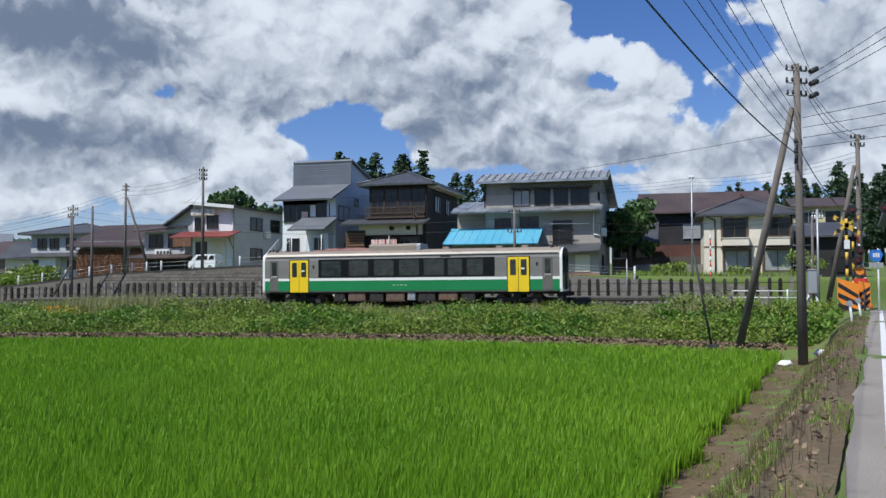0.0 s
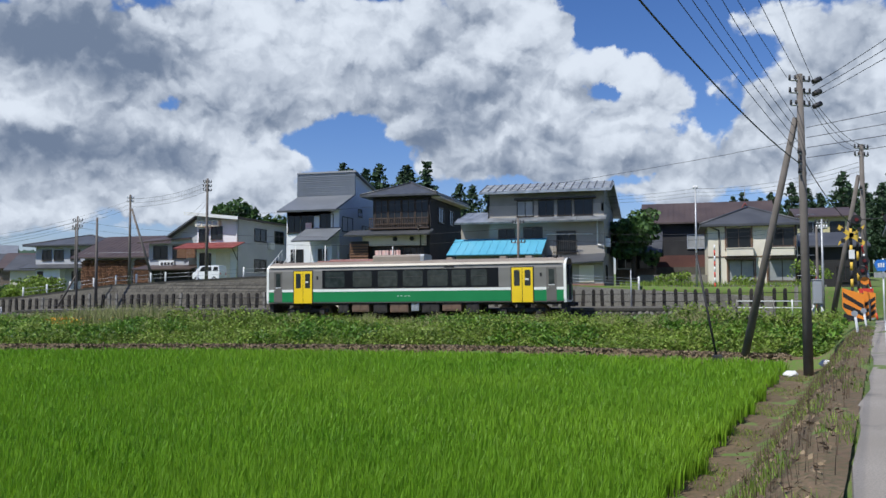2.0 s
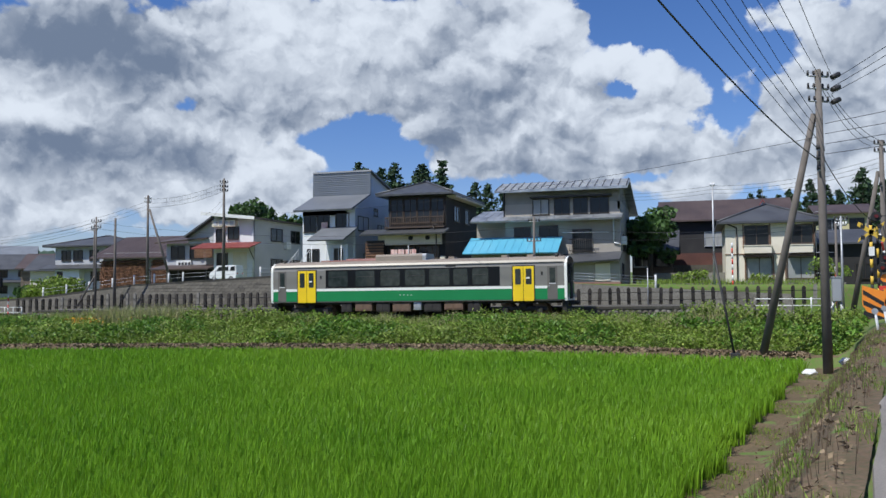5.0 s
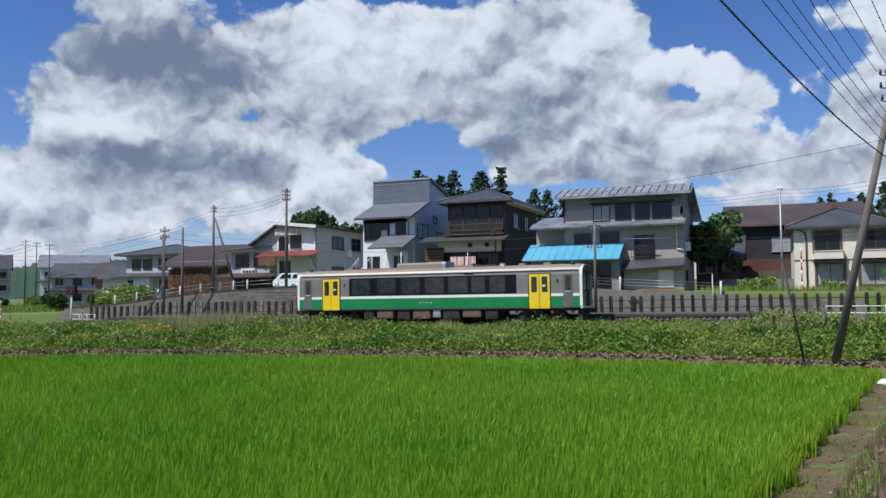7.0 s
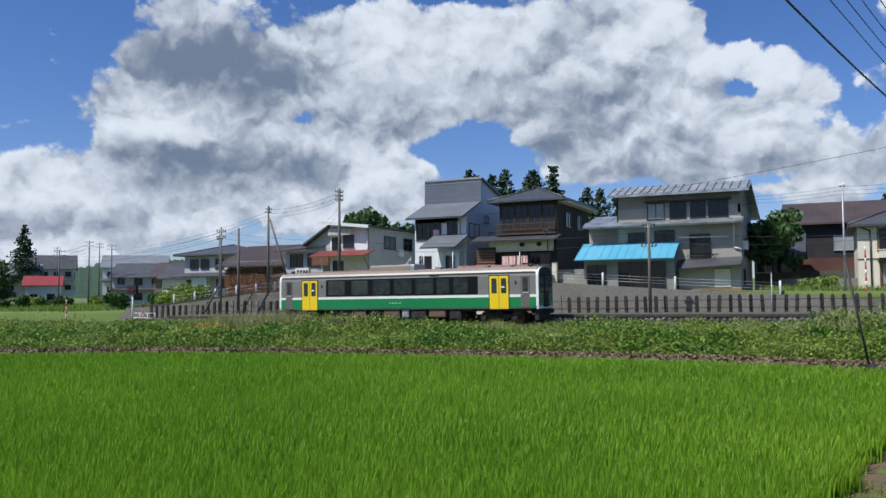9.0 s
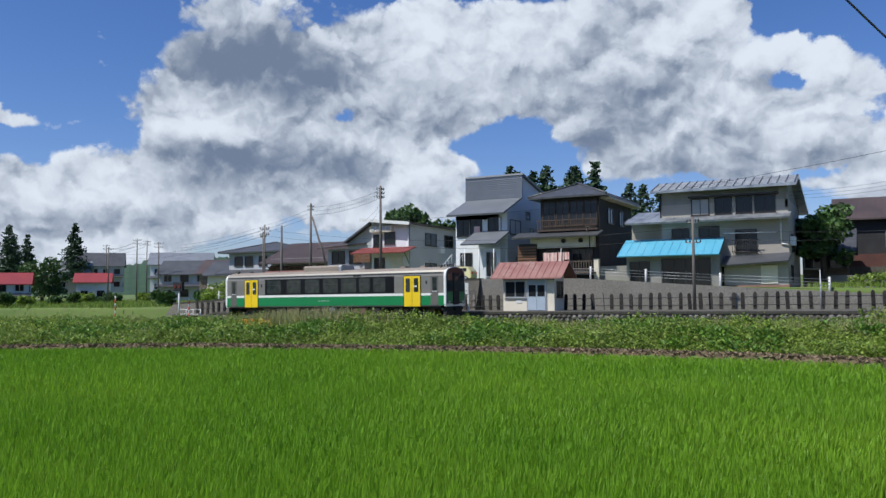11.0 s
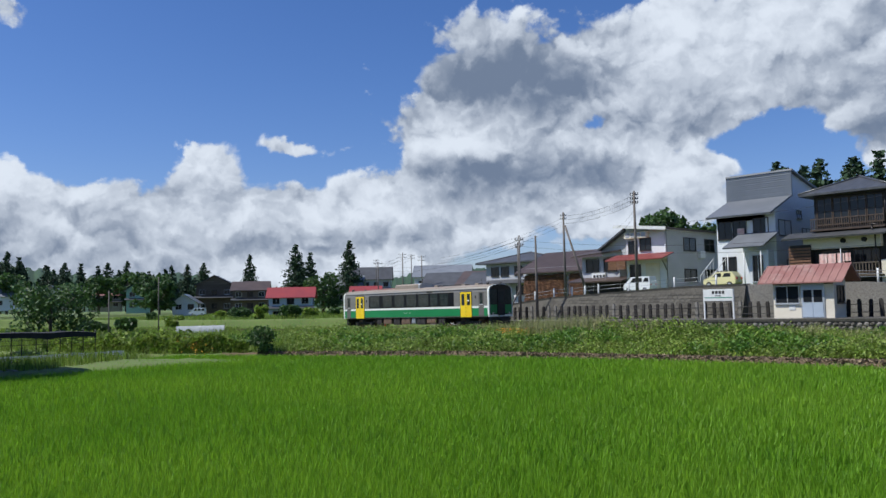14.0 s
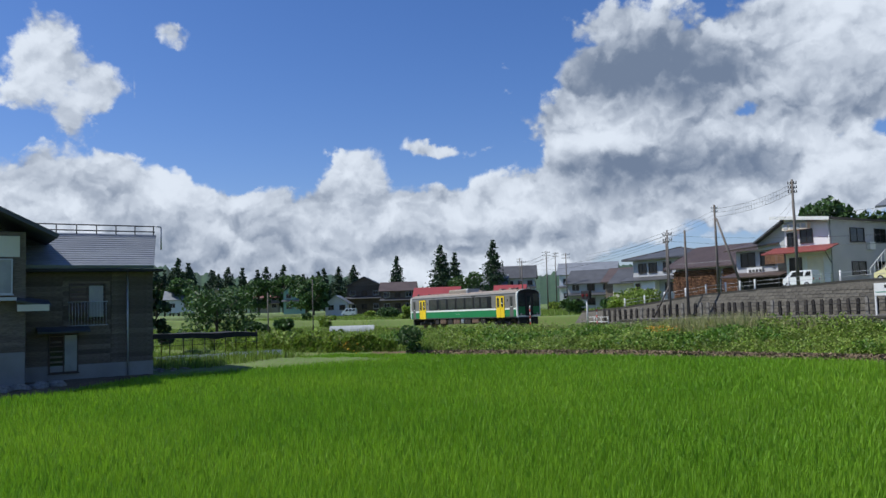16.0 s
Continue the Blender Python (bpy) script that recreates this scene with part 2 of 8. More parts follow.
    if translucent:
        tr = nt.nodes.new("ShaderNodeBsdfTranslucent")
        if isinstance(col, bpy.types.NodeSocket):
            nt.links.new(col, tr.inputs[0])
        else:
            tr.inputs[0].default_value = col
        ms = nt.nodes.new("ShaderNodeMixShader")
        ms.inputs[0].default_value = translucent
        nt.links.new(b.outputs[0], ms.inputs[1])
        nt.links.new(tr.outputs[0], ms.inputs[2])
        nt.links.new(ms.outputs[0], nt.nodes["Material Output"].inputs[0])
    return mat


GROUND = material("earth and grass", [(0.075, 0.145, 0.022), (0.12, 0.19, 0.034), (0.14, 0.14, 0.055)], 0.12, 0.95, bump=0.5, fine=6.0)
MUD = material("wet mud", [(0.035, 0.04, 0.018), (0.05, 0.055, 0.02)], 1.0, 0.5)
RICE = material("rice leaf", [(0.172, 0.345, 0.016), (0.24, 0.415, 0.024)], 0.10, 0.5, island=0.3, translucent=0.4)
# kept far darker than the leaf: the shade low in the rice is in this colour
RICE_SHADE = material("rice undergrowth shade", [(0.03, 0.11, 0.006), (0.05, 0.15, 0.008)], 3.0, 0.9, bump=0.8, fine=14)
WEED = material("weed leaf", [(0.11, 0.205, 0.018), (0.21, 0.315, 0.034), (0.28, 0.325, 0.075)], 0.45, 0.6, island=0.55, translucent=0.35, fine=3)
VINE = material("broad vine leaf", [(0.07, 0.165, 0.016), (0.135, 0.25, 0.024)], 0.7, 0.55, island=0.5, translucent=0.3)
ROOF_MID = material("mid grey sheet roof", [(0.13, 0.14, 0.155), (0.165, 0.175, 0.19)], 0.6, 0.5, 0.1, bump=0.1)
DRYWEED = material("dry grass", [(0.42, 0.38, 0.19), (0.26, 0.30, 0.10), (0.34, 0.31, 0.15)], 0.6, 0.8, island=0.4, fine=3)
TREELEAF = material("tree leaf", [(0.045, 0.10, 0.024), (0.075, 0.14, 0.032)], 0.5, 0.6, island=0.5, translucent=0.25)
CEDAR = material("cedar needles", [(0.022, 0.05, 0.02), (0.036, 0.072, 0.027)], 0.4, 0.75, island=0.5)
BARK = material("bark", [(0.07, 0.055, 0.04), (0.11, 0.09, 0.07)], 6.0, 0.9, bump=0.6)
DIRT = material("bare bank soil", [(0.115, 0.075, 0.042), (0.17, 0.115, 0.066), (0.075, 0.07, 0.03)], 0.8, 0.95, bump=0.7, fine=12)
ASPHALT = material("worn asphalt", [(0.27, 0.24, 0.20), (0.33, 0.295, 0.25), (0.215, 0.192, 0.163)], 0.7, 0.9, bump=0.4, fine=50, stain=(0.10, 0.095, 0.09))
ROADPAINT = material("road paint", [(0.75, 0.75, 0.73), (0.6, 0.6, 0.58)], 5, 0.7)
BALLAST = material("ballast stone", [(0.16, 0.135, 0.11), (0.24, 0.20, 0.165), (0.10, 0.085, 0.07)], 3.0, 0.95, bump=0.9, fine=18, island=0.4)
RAIL = material("rail steel", [(0.12, 0.075, 0.05), (0.17, 0.11, 0.075)], 5, 0.6, 0.4)
CONCRETE = material("weathered concrete", [(0.25, 0.235, 0.205), (0.19, 0.178, 0.155), (0.14, 0.13, 0.11)], 0.5, 0.95, bump=0.4, fine=9, stain=(0.08, 0.072, 0.06))
DARKCON = material("mossy dark concrete", [(0.095, 0.087, 0.07), (0.13, 0.118, 0.098), (0.065, 0.06, 0.048)], 0.8, 0.95, bump=0.5, fine=10, stain=(0.06, 0.06, 0.045))
POST = material("old tarred post", [(0.022, 0.019, 0.016), (0.042, 0.036, 0.03)], 3, 0.9, bump=0.4, spread=0.5)
POLE = material("grey pole concrete", [(0.12, 0.105, 0.09), (0.16, 0.14, 0.125)], 1.5, 0.9, bump=0.2)
STEEL = material("galvanised steel", [(0.36, 0.37, 0.38), (0.46, 0.47, 0.48)], 4, 0.5, 0.5)
DARKSTEEL = material("dark steel", [(0.03, 0.03, 0.032), (0.055, 0.05, 0.048)], 4, 0.6, 0.3)
WIRE = material("cable rubber", [(0.02, 0.02, 0.022)], rough=0.6)
WHITE = material("white paint", [(0.72, 0.72, 0.70), (0.64, 0.64, 0.62)], 2, 0.6)
OFFWHITE = material("cream wall", [(0.72, 0.66, 0.54), (0.66, 0.60, 0.48)], 0.7, 0.85, bump=0.15, fine=25, stain=(0.56, 0.51, 0.42))
WHITEWALL = material("white mortar wall", [(0.74, 0.74, 0.74), (0.66, 0.665, 0.67)], 0.5, 0.85, bump=0.15, fine=20, stain=(0.56, 0.56, 0.55))
SIDING_W = material("white board siding", [(0.76, 0.77, 0.78), (0.68, 0.69, 0.70)], 0.6, 0.6, wave=("Z", 0.16, 0.012, 1))
SIDING_G = material("pale grey painted siding", [(0.58, 0.60, 0.64), (0.64, 0.66, 0.70)], 0.6, 0.6, wave=("Z", 0.2, 0.012, 1))
SIDING_B = material("beige board siding", [(0.39, 0.352, 0.30), (0.345, 0.312, 0.265)], 0.6, 0.7, wave=("Z", 0.2, 0.015, 1), stain=(0.30, 0.27, 0.23))
GREYMETAL = material("grey sheet metal", [(0.17, 0.185, 0.205), (0.21, 0.225, 0.245)], 0.5, 0.45, 0.3, wave=("Z", 0.25, 0.02))
ROOF_GREY = material("dark grey sheet roof", [(0.05, 0.052, 0.058), (0.075, 0.078, 0.085)], 0.6, 0.55, 0.0, bump=0.1)
ROOF_BROWN = material("brown sheet roof", [(0.07, 0.05, 0.045), (0.10, 0.072, 0.062)], 0.5, 0.5, 0.1, stain=(0.06, 0.045, 0.04))
ROOF_RED = material("red sheet roof", [(0.30, 0.045, 0.042), (0.25, 0.04, 0.042)], 0.5, 0.5, stain=(0.30, 0.06, 0.05))
ROOF_RUST = material("faded rust-red roof", [(0.24, 0.10, 0.085), (0.30, 0.15, 0.125)], 0.6, 0.6, stain=(0.36, 0.26, 0.22))
ROOF_BLUE = material("light blue sheet roof", [(0.10, 0.36, 0.50), (0.12, 0.40, 0.54)], 0.5, 0.45, stain=(0.16, 0.42, 0.54))
ROOF_SHINE = material("silvery slate roof", [(0.20, 0.215, 0.235), (0.42, 0.44, 0.46)], 1.2, 0.3, 0.4, bump=0.3, fine=8)
TILE = material("dark roof tile", [(0.05, 0.052, 0.056), (0.085, 0.087, 0.09)], 2.0, 0.4, wave=("X", 0.28, 0.03))
DARKWOOD = material("dark weathered boards", [(0.13, 0.098, 0.074), (0.22, 0.175, 0.135), (0.08, 0.063, 0.048)], 0.8, 0.9, bump=0.5, fine=18, stretch=(0.3, 0.3, 3), spread=0.35)
BLACKWALL = material("black tarred wall", [(0.018, 0.017, 0.018), (0.03, 0.028, 0.028)], 0.8, 0.8, wave=("Z", 0.2, 0.01))
RUSTWALL = material("rusty corrugated wall", [(0.10, 0.04, 0.03), (0.16, 0.065, 0.045), (0.07, 0.03, 0.025)], 0.7, 0.8, wave=("X", 0.09, 0.02), stain=(0.05, 0.03, 0.028))
BROWNWOOD = material("brown stained wood", [(0.13, 0.065, 0.035), (0.18, 0.09, 0.05)], 2, 0.7, bump=0.2)
LOGS = material("stacked firewood ends", [(0.26, 0.13, 0.065), (0.17, 0.08, 0.042), (0.07, 0.04, 0.025)], 3.0, 0.9, bump=0.8, fine=9, spread=0.5)
GLASS = material("window glass", [(0.010, 0.012, 0.014), (0.022, 0.025, 0.028)], 0.4, 0.06, glass=True)
CURTAIN = material("curtained window glass", [(0.36, 0.36, 0.34), (0.27, 0.28, 0.28)], 1.2, 0.15, glass=True)
FRAME_D = material("dark bronze frame", [(0.035, 0.028, 0.024)], rough=0.4, metal=0.3)
FRAME_S = material("silver window frame", [(0.45, 0.46, 0.47)], rough=0.4, metal=0.5)
BARE = material("raw plaster foundation", [(0.30, 0.285, 0.26), (0.24, 0.23, 0.21)], 0.7, 0.95, bump=0.3, stain=(0.17, 0.16, 0.145))
YELLOW = material("yellow enamel", [(0.86, 0.60, 0.012), (0.80, 0.55, 0.012)], 0.8, 0.35)
GREEN = material("green livery paint", [(0.012, 0.19, 0.055), (0.016, 0.215, 0.065)], 0.5, 0.35)
STRIPE = material("cream white stripe", [(0.80, 0.80, 0.74)], rough=0.4)
BODYSTEEL = material("brushed stainless body", [(0.21, 0.195, 0.17), (0.255, 0.24, 0.21)], 0.3, 0.45, 0.3, stretch=(0.2, 1, 4))
DOORSTEEL = material("dull crew door steel", [(0.13, 0.12, 0.105), (0.165, 0.15, 0.13)], 0.6, 0.5, 0.2)
ROOFSTEEL = material("dusty carriage roof", [(0.25, 0.22, 0.185), (0.32, 0.28, 0.23), (0.20, 0.14, 0.10)], 0.5, 0.7, stain=(0.26, 0.15, 0.095))
BLACKEND = material("black end glass fibre", [(0.006, 0.006, 0.007)], rough=0.3, glass=True)
UNDER = material("sooty underframe", [(0.02, 0.018, 0.017), (0.035, 0.03, 0.027)], 3, 0.85)
RUSTBOX = material("rusty underfloor box", [(0.17, 0.10, 0.065), (0.12, 0.08, 0.055)], 2, 0.8)
RED = material("signal red", [(0.62, 0.05, 0.03)], rough=0.5)
ORANGE = material("warning orange", [(0.80, 0.26, 0.02), (0.74, 0.22, 0.02)], 3, 0.6)
SIGNYEL = material("crossing yellow", [(0.70, 0.46, 0.05), (0.62, 0.40, 0.05)], 4, 0.6)
BLACK = material("matt black", [(0.012, 0.012, 0.013)], rough=0.7)
SIGNBLUE = material("route sign blue", [(0.03, 0.16, 0.52)], rough=0.4)
PINK = material("pink washing", [(0.62, 0.33, 0.30), (0.72, 0.55, 0.50)], 3, 0.9)
CARYEL = material("pale yellow car paint", [(0.74, 0.68, 0.36)], rough=0.3)
CARWHITE = material("white car paint", [(0.74, 0.75, 0.76)], rough=0.3)
TYRE = material("tyre rubber", [(0.02, 0.02, 0.02)], rough=0.9)
FLOWER = material("orange flower", [(0.75, 0.24, 0.02), (0.80, 0.42, 0.03)], 4, 0.7, island=0.3)
HILL = material("wooded hill", [(0.025, 0.06, 0.028), (0.04, 0.085, 0.035), (0.02, 0.045, 0.03)], 0.05, 0.95, fine=0.25, bump=0.6)
MINT = material("mint green wall", [(0.26, 0.42, 0.36), (0.30, 0.46, 0.40)], 0.6, 0.8)
PALEBLUE = material("pale blue wall", [(0.34, 0.42, 0.52), (0.40, 0.47, 0.56)], 0.6, 0.8)
PLASTIC = material("translucent greenhouse film", [(0.42, 0.44, 0.43), (0.34, 0.36, 0.35)], 0.8, 0.45)
NET = material("black shade net", [(0.012, 0.013, 0.013), (0.022, 0.022, 0.022)], 3, 0.9)
YELLOWWALL = material("pale yellow wall", [(0.60, 0.55, 0.30), (0.54, 0.49, 0.27)], 0.6, 0.85)
DARKRED = material("dark red lens", [(0.10, 0.01, 0.01)], rough=0.2)
SIGNGREEN = material("sign green", [(0.03, 0.22, 0.14)], rough=0.5)
PLANK = material("silver-grey plank", [(0.30, 0.27, 0.24), (0.22, 0.20, 0.175)], 2, 0.9, bump=0.3)
ORANGEWOOD = material("orange-brown board", [(0.28, 0.12, 0.05), (0.22, 0.09, 0.04)], 2, 0.8)
BRICKRED = material("reddish brick plinth", [(0.24, 0.13, 0.10), (0.30, 0.17, 0.13)], 2, 0.9, bump=0.3, wave=("Z", 0.08, 0.006))
BROWNFRAME = material("brown timber frame", [(0.075, 0.05, 0.035), (0.055, 0.037, 0.027)], 3, 0.7)
GREENTARP = material("green plastic sheet", [(0.03, 0.16, 0.07), (0.04, 0.20, 0.09)], 2, 0.5)
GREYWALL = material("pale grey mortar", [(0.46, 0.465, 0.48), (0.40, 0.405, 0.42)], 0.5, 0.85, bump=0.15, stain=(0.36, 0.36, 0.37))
ROOF_RED2 = material("dull red corrugated sheet", [(0.28, 0.07, 0.06), (0.22, 0.06, 0.055)], 1.0, 0.6, wave=("X", 0.08, 0.012))
DOORBLUE = material("pale blue-grey door paint", [(0.40, 0.46, 0.53), (0.36, 0.42, 0.49)], 1, 0.5)
ROOF_SLATE = material("blue-grey metal roof", [(0.20, 0.215, 0.235), (0.25, 0.265, 0.285)], 0.8, 0.5, 0.2, bump=0.1, stain=(0.17, 0.18, 0.195))
BROWNSTALK = material("dead stalk", [(0.09, 0.06, 0.04), (0.14, 0.10, 0.06)], 3, 0.9, island=0.4)
STRAW = material("dry straw", [(0.17, 0.125, 0.075), (0.24, 0.18, 0.11)], 2, 0.95, island=0.5)
TRAINGLASS = material("tinted train glass", [(0.022, 0.030, 0.029), (0.042, 0.052, 0.050)], 2.2, 0.05, glass=True)


# ---- mesh helpers ----
def box(bm, x0, x1, y0, y1, z0, z1, bevel=0.0):
    """A box from corner to corner, its edges rounded by bevel."""
    v = [bm.verts.new((x, y, z)) for x in (x0, x1) for y in (y0, y1) for z in (z0, z1)]
    f = [bm.faces.new([v[i] for i in q]) for q in ((0, 1, 3, 2), (4, 6, 7, 5), (0, 4, 5, 1), (2, 3, 7, 6), (0, 2, 6, 4), (1, 5, 7, 3))]
    if bevel:
        bmesh.ops.bevel(bm, geom=list({e for q in f for e in q.edges}), offset=bevel, segments=2, affect="EDGES", profile=0.6)
    return bm


def prism(bm, outline, axis, a, b):
    """A closed outline of (u, v) swept from a to b: along 'x' (u=y, v=z), along 'y' (u=x, v=z), along 'z' (u=x, v=y)."""
    def at(u, v, w):
        return {"x": (w, u, v), "y": (u, w, v), "z": (u, v, w)}[axis]
    lo = [bm.verts.new(at(u, v, a)) for u, v in outline]
    hi = [bm.verts.new(at(u, v, b)) for u, v in outline]
    n = len(outline)
    for i in range(n):
        bm.faces.new((lo[i], lo[(i + 1) % n], hi[(i + 1) % n], hi[i]))
    bm.faces.new(lo[::-1])
    bm.faces.new(hi)
    return bm


def tube(bm, p, q, r0, r1=None, n=8):
    """A round bar from p to q."""
    p, q = Vector(p), Vector(q)
    r1 = r0 if r1 is None else r1
    m = (q - p).to_track_quat("Z", "Y").to_matrix()
    ring = [Vector((math.cos(2 * math.pi * i / n), math.sin(2 * math.pi * i / n), 0)) for i in range(n)]
    lo = [bm.verts.new(p + m @ (c * r0)) for c in ring]
    hi = [bm.verts.new(q + m @ (c * r1)) for c in ring]
    for i in range(n):
        bm.faces.new((lo[i], lo[(i + 1) % n], hi[(i + 1) % n], hi[i])).smooth = True
    bm.faces.new(lo[::-1])
    bm.faces.new(hi)
    return bm


def slab(bm, a, b, c, d, t):
    """A flat board with corners a b c d, of thickness t below them."""
    up = [bm.verts.new(p) for p in (a, b, c, d)]
    n = (Vector(b) - Vector(a)).cross(Vector(d) - Vector(a)).normalized() * t
    lo = [bm.verts.new(Vector(p) - n) for p in (a, b, c, d)]
    bm.faces.new(up)
    bm.faces.new(lo[::-1])
    for i in range(4):
        bm.faces.new((up[i], lo[i], lo[(i + 1) % 4], up[(i + 1) % 4]))
    return bm


def solid(name, bm, material, m=None):
    """Links a bmesh as one mesh object."""
    bmesh.ops.recalc_face_normals(bm, faces=bm.faces)
    me = bpy.data.meshes.new(name)
    bm.to_mesh(me)
    bm.free()
    me.materials.append(material)
    ob = new(name, me)
    if m is not None:
        ob.matrix_basis = m
    return ob


def part(name, bm, material, parent, label=""):
    """Links a bmesh as one mesh object under a thing or a part."""
    ob = solid(name, bm, material)
    ob.parent = parent
    return tagged(ob, label)


def B():
    return bmesh.new()


def thing(name, m, label, category, group="", kind=""):
    """An Empty at the base of a thing, to carry its parts."""
    ob = new(name)
    ob.empty_display_size = 0.2
    ob.matrix_basis = m
    return tagged(ob, label, category, group, kind)


def raw_mesh(name, verts, faces, material, smooth=False):
    """A mesh from numpy arrays; faces all have the same number of corners."""
    verts, faces = np.asarray(verts, np.float32), np.asarray(faces, np.int32)
    me = bpy.data.meshes.new(name)
    k = faces.shape[1]
    me.vertices.add(len(verts))
    me.vertices.foreach_set("co", verts.ravel())
    me.loops.add(faces.size)
    me.loops.foreach_set("vertex_index", faces.ravel())
    me.polygons.add(len(faces))
    me.polygons.foreach_set("loop_start", np.arange(0, faces.size, k, dtype=np.int32))
    me.polygons.foreach_set("use_smooth", np.full(len(faces), smooth))
    me.update(calc_edges=True)
    me.materials.append(material)
    return new(name, me)


# ---- the lie of the land ----
RAIL_Y = 48.2


def rail_z(x):
    return -0.26 + 0.008 * x


def field_edge(x):
    """y of the paddy's far edge."""
    return np.interp(x, [-70, -57, -51, -45.8, -34, -20, -11, -5, 4, 60], [17, 20.5, 22.9, 26.7, 33.0, 36.3, 37.8, 37.8, 36.2, 34])


def road_x(y):
    """x of the road's near edge."""
    return -0.29 + 0.2194 * y


def back_z(x, y):
    z = np.interp(x, [-400, -120, -62, -54, -45, -32, -19, -9, 0, 30, 200], [0, -0.2, 0.2, 0.96, 1.9, 2.5, 2.45, 1.8, 1.65, 1.5, 2.0])
    return z + np.clip((y - 75) / 60, 0, 1) * np.interp(x, [-120, -60, -20, 40], [0.3, 0.6, 2.0, 2.5])


def step(a, b, v):
    t = np.clip((v - a) / (b - a), 0, 1)
    return t * t * (3 - 2 * t)


PADDY = -1.9


def ground_z(x, y):
    x, y = np.asarray(x, float), np.asarray(y, float)
    bed = rail_z(np.clip(x, -300, 120)) - 0.22
    fe = field_edge(x)
    levee = PADDY + 0.52 * step(fe - 0.05, fe + 0.3, y)
    z = levee + (bed + 0.02 - levee) * (0.5 * step(fe + 1.2, fe + 3.6, y) + 0.5 * step(fe + 2.4, 45.8, y))
    far = back_z(x, y)
    z = np.where(y > 50.2, bed + (far - bed) * step(55.9, 56.3, y), z)
    r = road_x(y)
    w = step(r - 2.3, r - 0.35, x)
    z = np.where((y < 46), z + (-0.03 - z) * w * (x < r + 8), z)
    z = np.where((x >= r + 8) & (y < 46), -0.03 - 1.2 * step(r + 8, r + 11, x), z)
    cross = step(r - 0.6, r + 0.2, x) * (1 - step(r + 6, r + 8, x))
    z = np.where((y >= 46) & (y < 56), z + (bed + 0.16 - z) * cross, z)
    # the yard of the dark house
    yard = step(-40.5, -43.5, x) * (1 - step(field_edge(x) - 6, field_edge(x), y)) * (y < 40)
    return np.where(y < 40, z + (-1.35 - z) * yard, z)


def sheet():
    xs = np.unique(np.round(np.concatenate([np.linspace(-3000, -300, 12), np.linspace(-300, -80, 30), np.linspace(-80, 30, 221), np.linspace(30, 120, 24), np.linspace(120, 3000, 12)]), 3))
    ys = np.unique(np.round(np.concatenate([np.linspace(-2000, -60, 10), np.linspace(-60, 4, 24), np.linspace(4, 62, 146), [55.9, 56.0, 56.1, 56.2, 56.3], np.linspace(62, 130, 24), np.linspace(130, 400, 14), np.linspace(400, 3500, 12)]), 3))
    gx, gy = np.meshgrid(xs, ys)
    gz = ground_z(gx, gy)
    rng = np.random.default_rng(3)
    gz = gz + rng.normal(0, 0.025, gz.shape) * (np.abs(gx) < 90) * (gy < 47)
    n, k = gx.shape
    idx = np.arange(n * k).reshape(n, k)
    faces = np.stack([idx[:-1, :-1], idx[:-1, 1:], idx[1:, 1:], idx[1:, :-1]], -1).reshape(-1, 4)
    ob = raw_mesh("ground", np.stack([gx, gy, gz], -1).reshape(-1, 3), faces, GROUND, True)
    return tagged(ob, "grassy earth with dirt banks, paddy mud and gravel", "ground", kind="structure")


sheet()

# ---- road, track, platform ----
def build_road():
    bm = B()
    ys = [-60 + 2 * i for i in range(0, 56)]
    rng = random.Random(5)
    left, right, lo = [], [], []
    for y in ys:
        z = 0.0 if y < 43 else max(rail_z(10) - 0.03, 0.0 - (y - 43) * 0.04)
        j = rng.uniform(-0.09, 0.09)
        left.append(bm.verts.new((road_x(y) + j, y, z)))
        lo.append(bm.verts.new((road_x(y) + j - 0.03, y, z - 0.12)))
        right.append(bm.verts.new((road_x(y) + 5.6, y, z)))
    for i in range(len(ys) - 1):
        bm.faces.new((left[i], right[i], right[i + 1], left[i + 1]))
        bm.faces.new((lo[i], left[i], left[i + 1], lo[i + 1]))
    tagged(solid("road", bm, ASPHALT), "cracked grey asphalt lane leading to the level crossing", "road", kind="structure")
    bm = B()
    for y0 in range(-40, 42, 2):
        bm.faces.new([bm.verts.new((road_x(y) + dx, y, 0.004)) for y, dx in ((y0, 0.34), (y0, 0.49), (y0 + 2, 0.49), (y0 + 2, 0.34))])
    tagged(solid("edge_line", bm, ROADPAINT), "worn white road edge line", "road marking", kind="structure")


build_road()


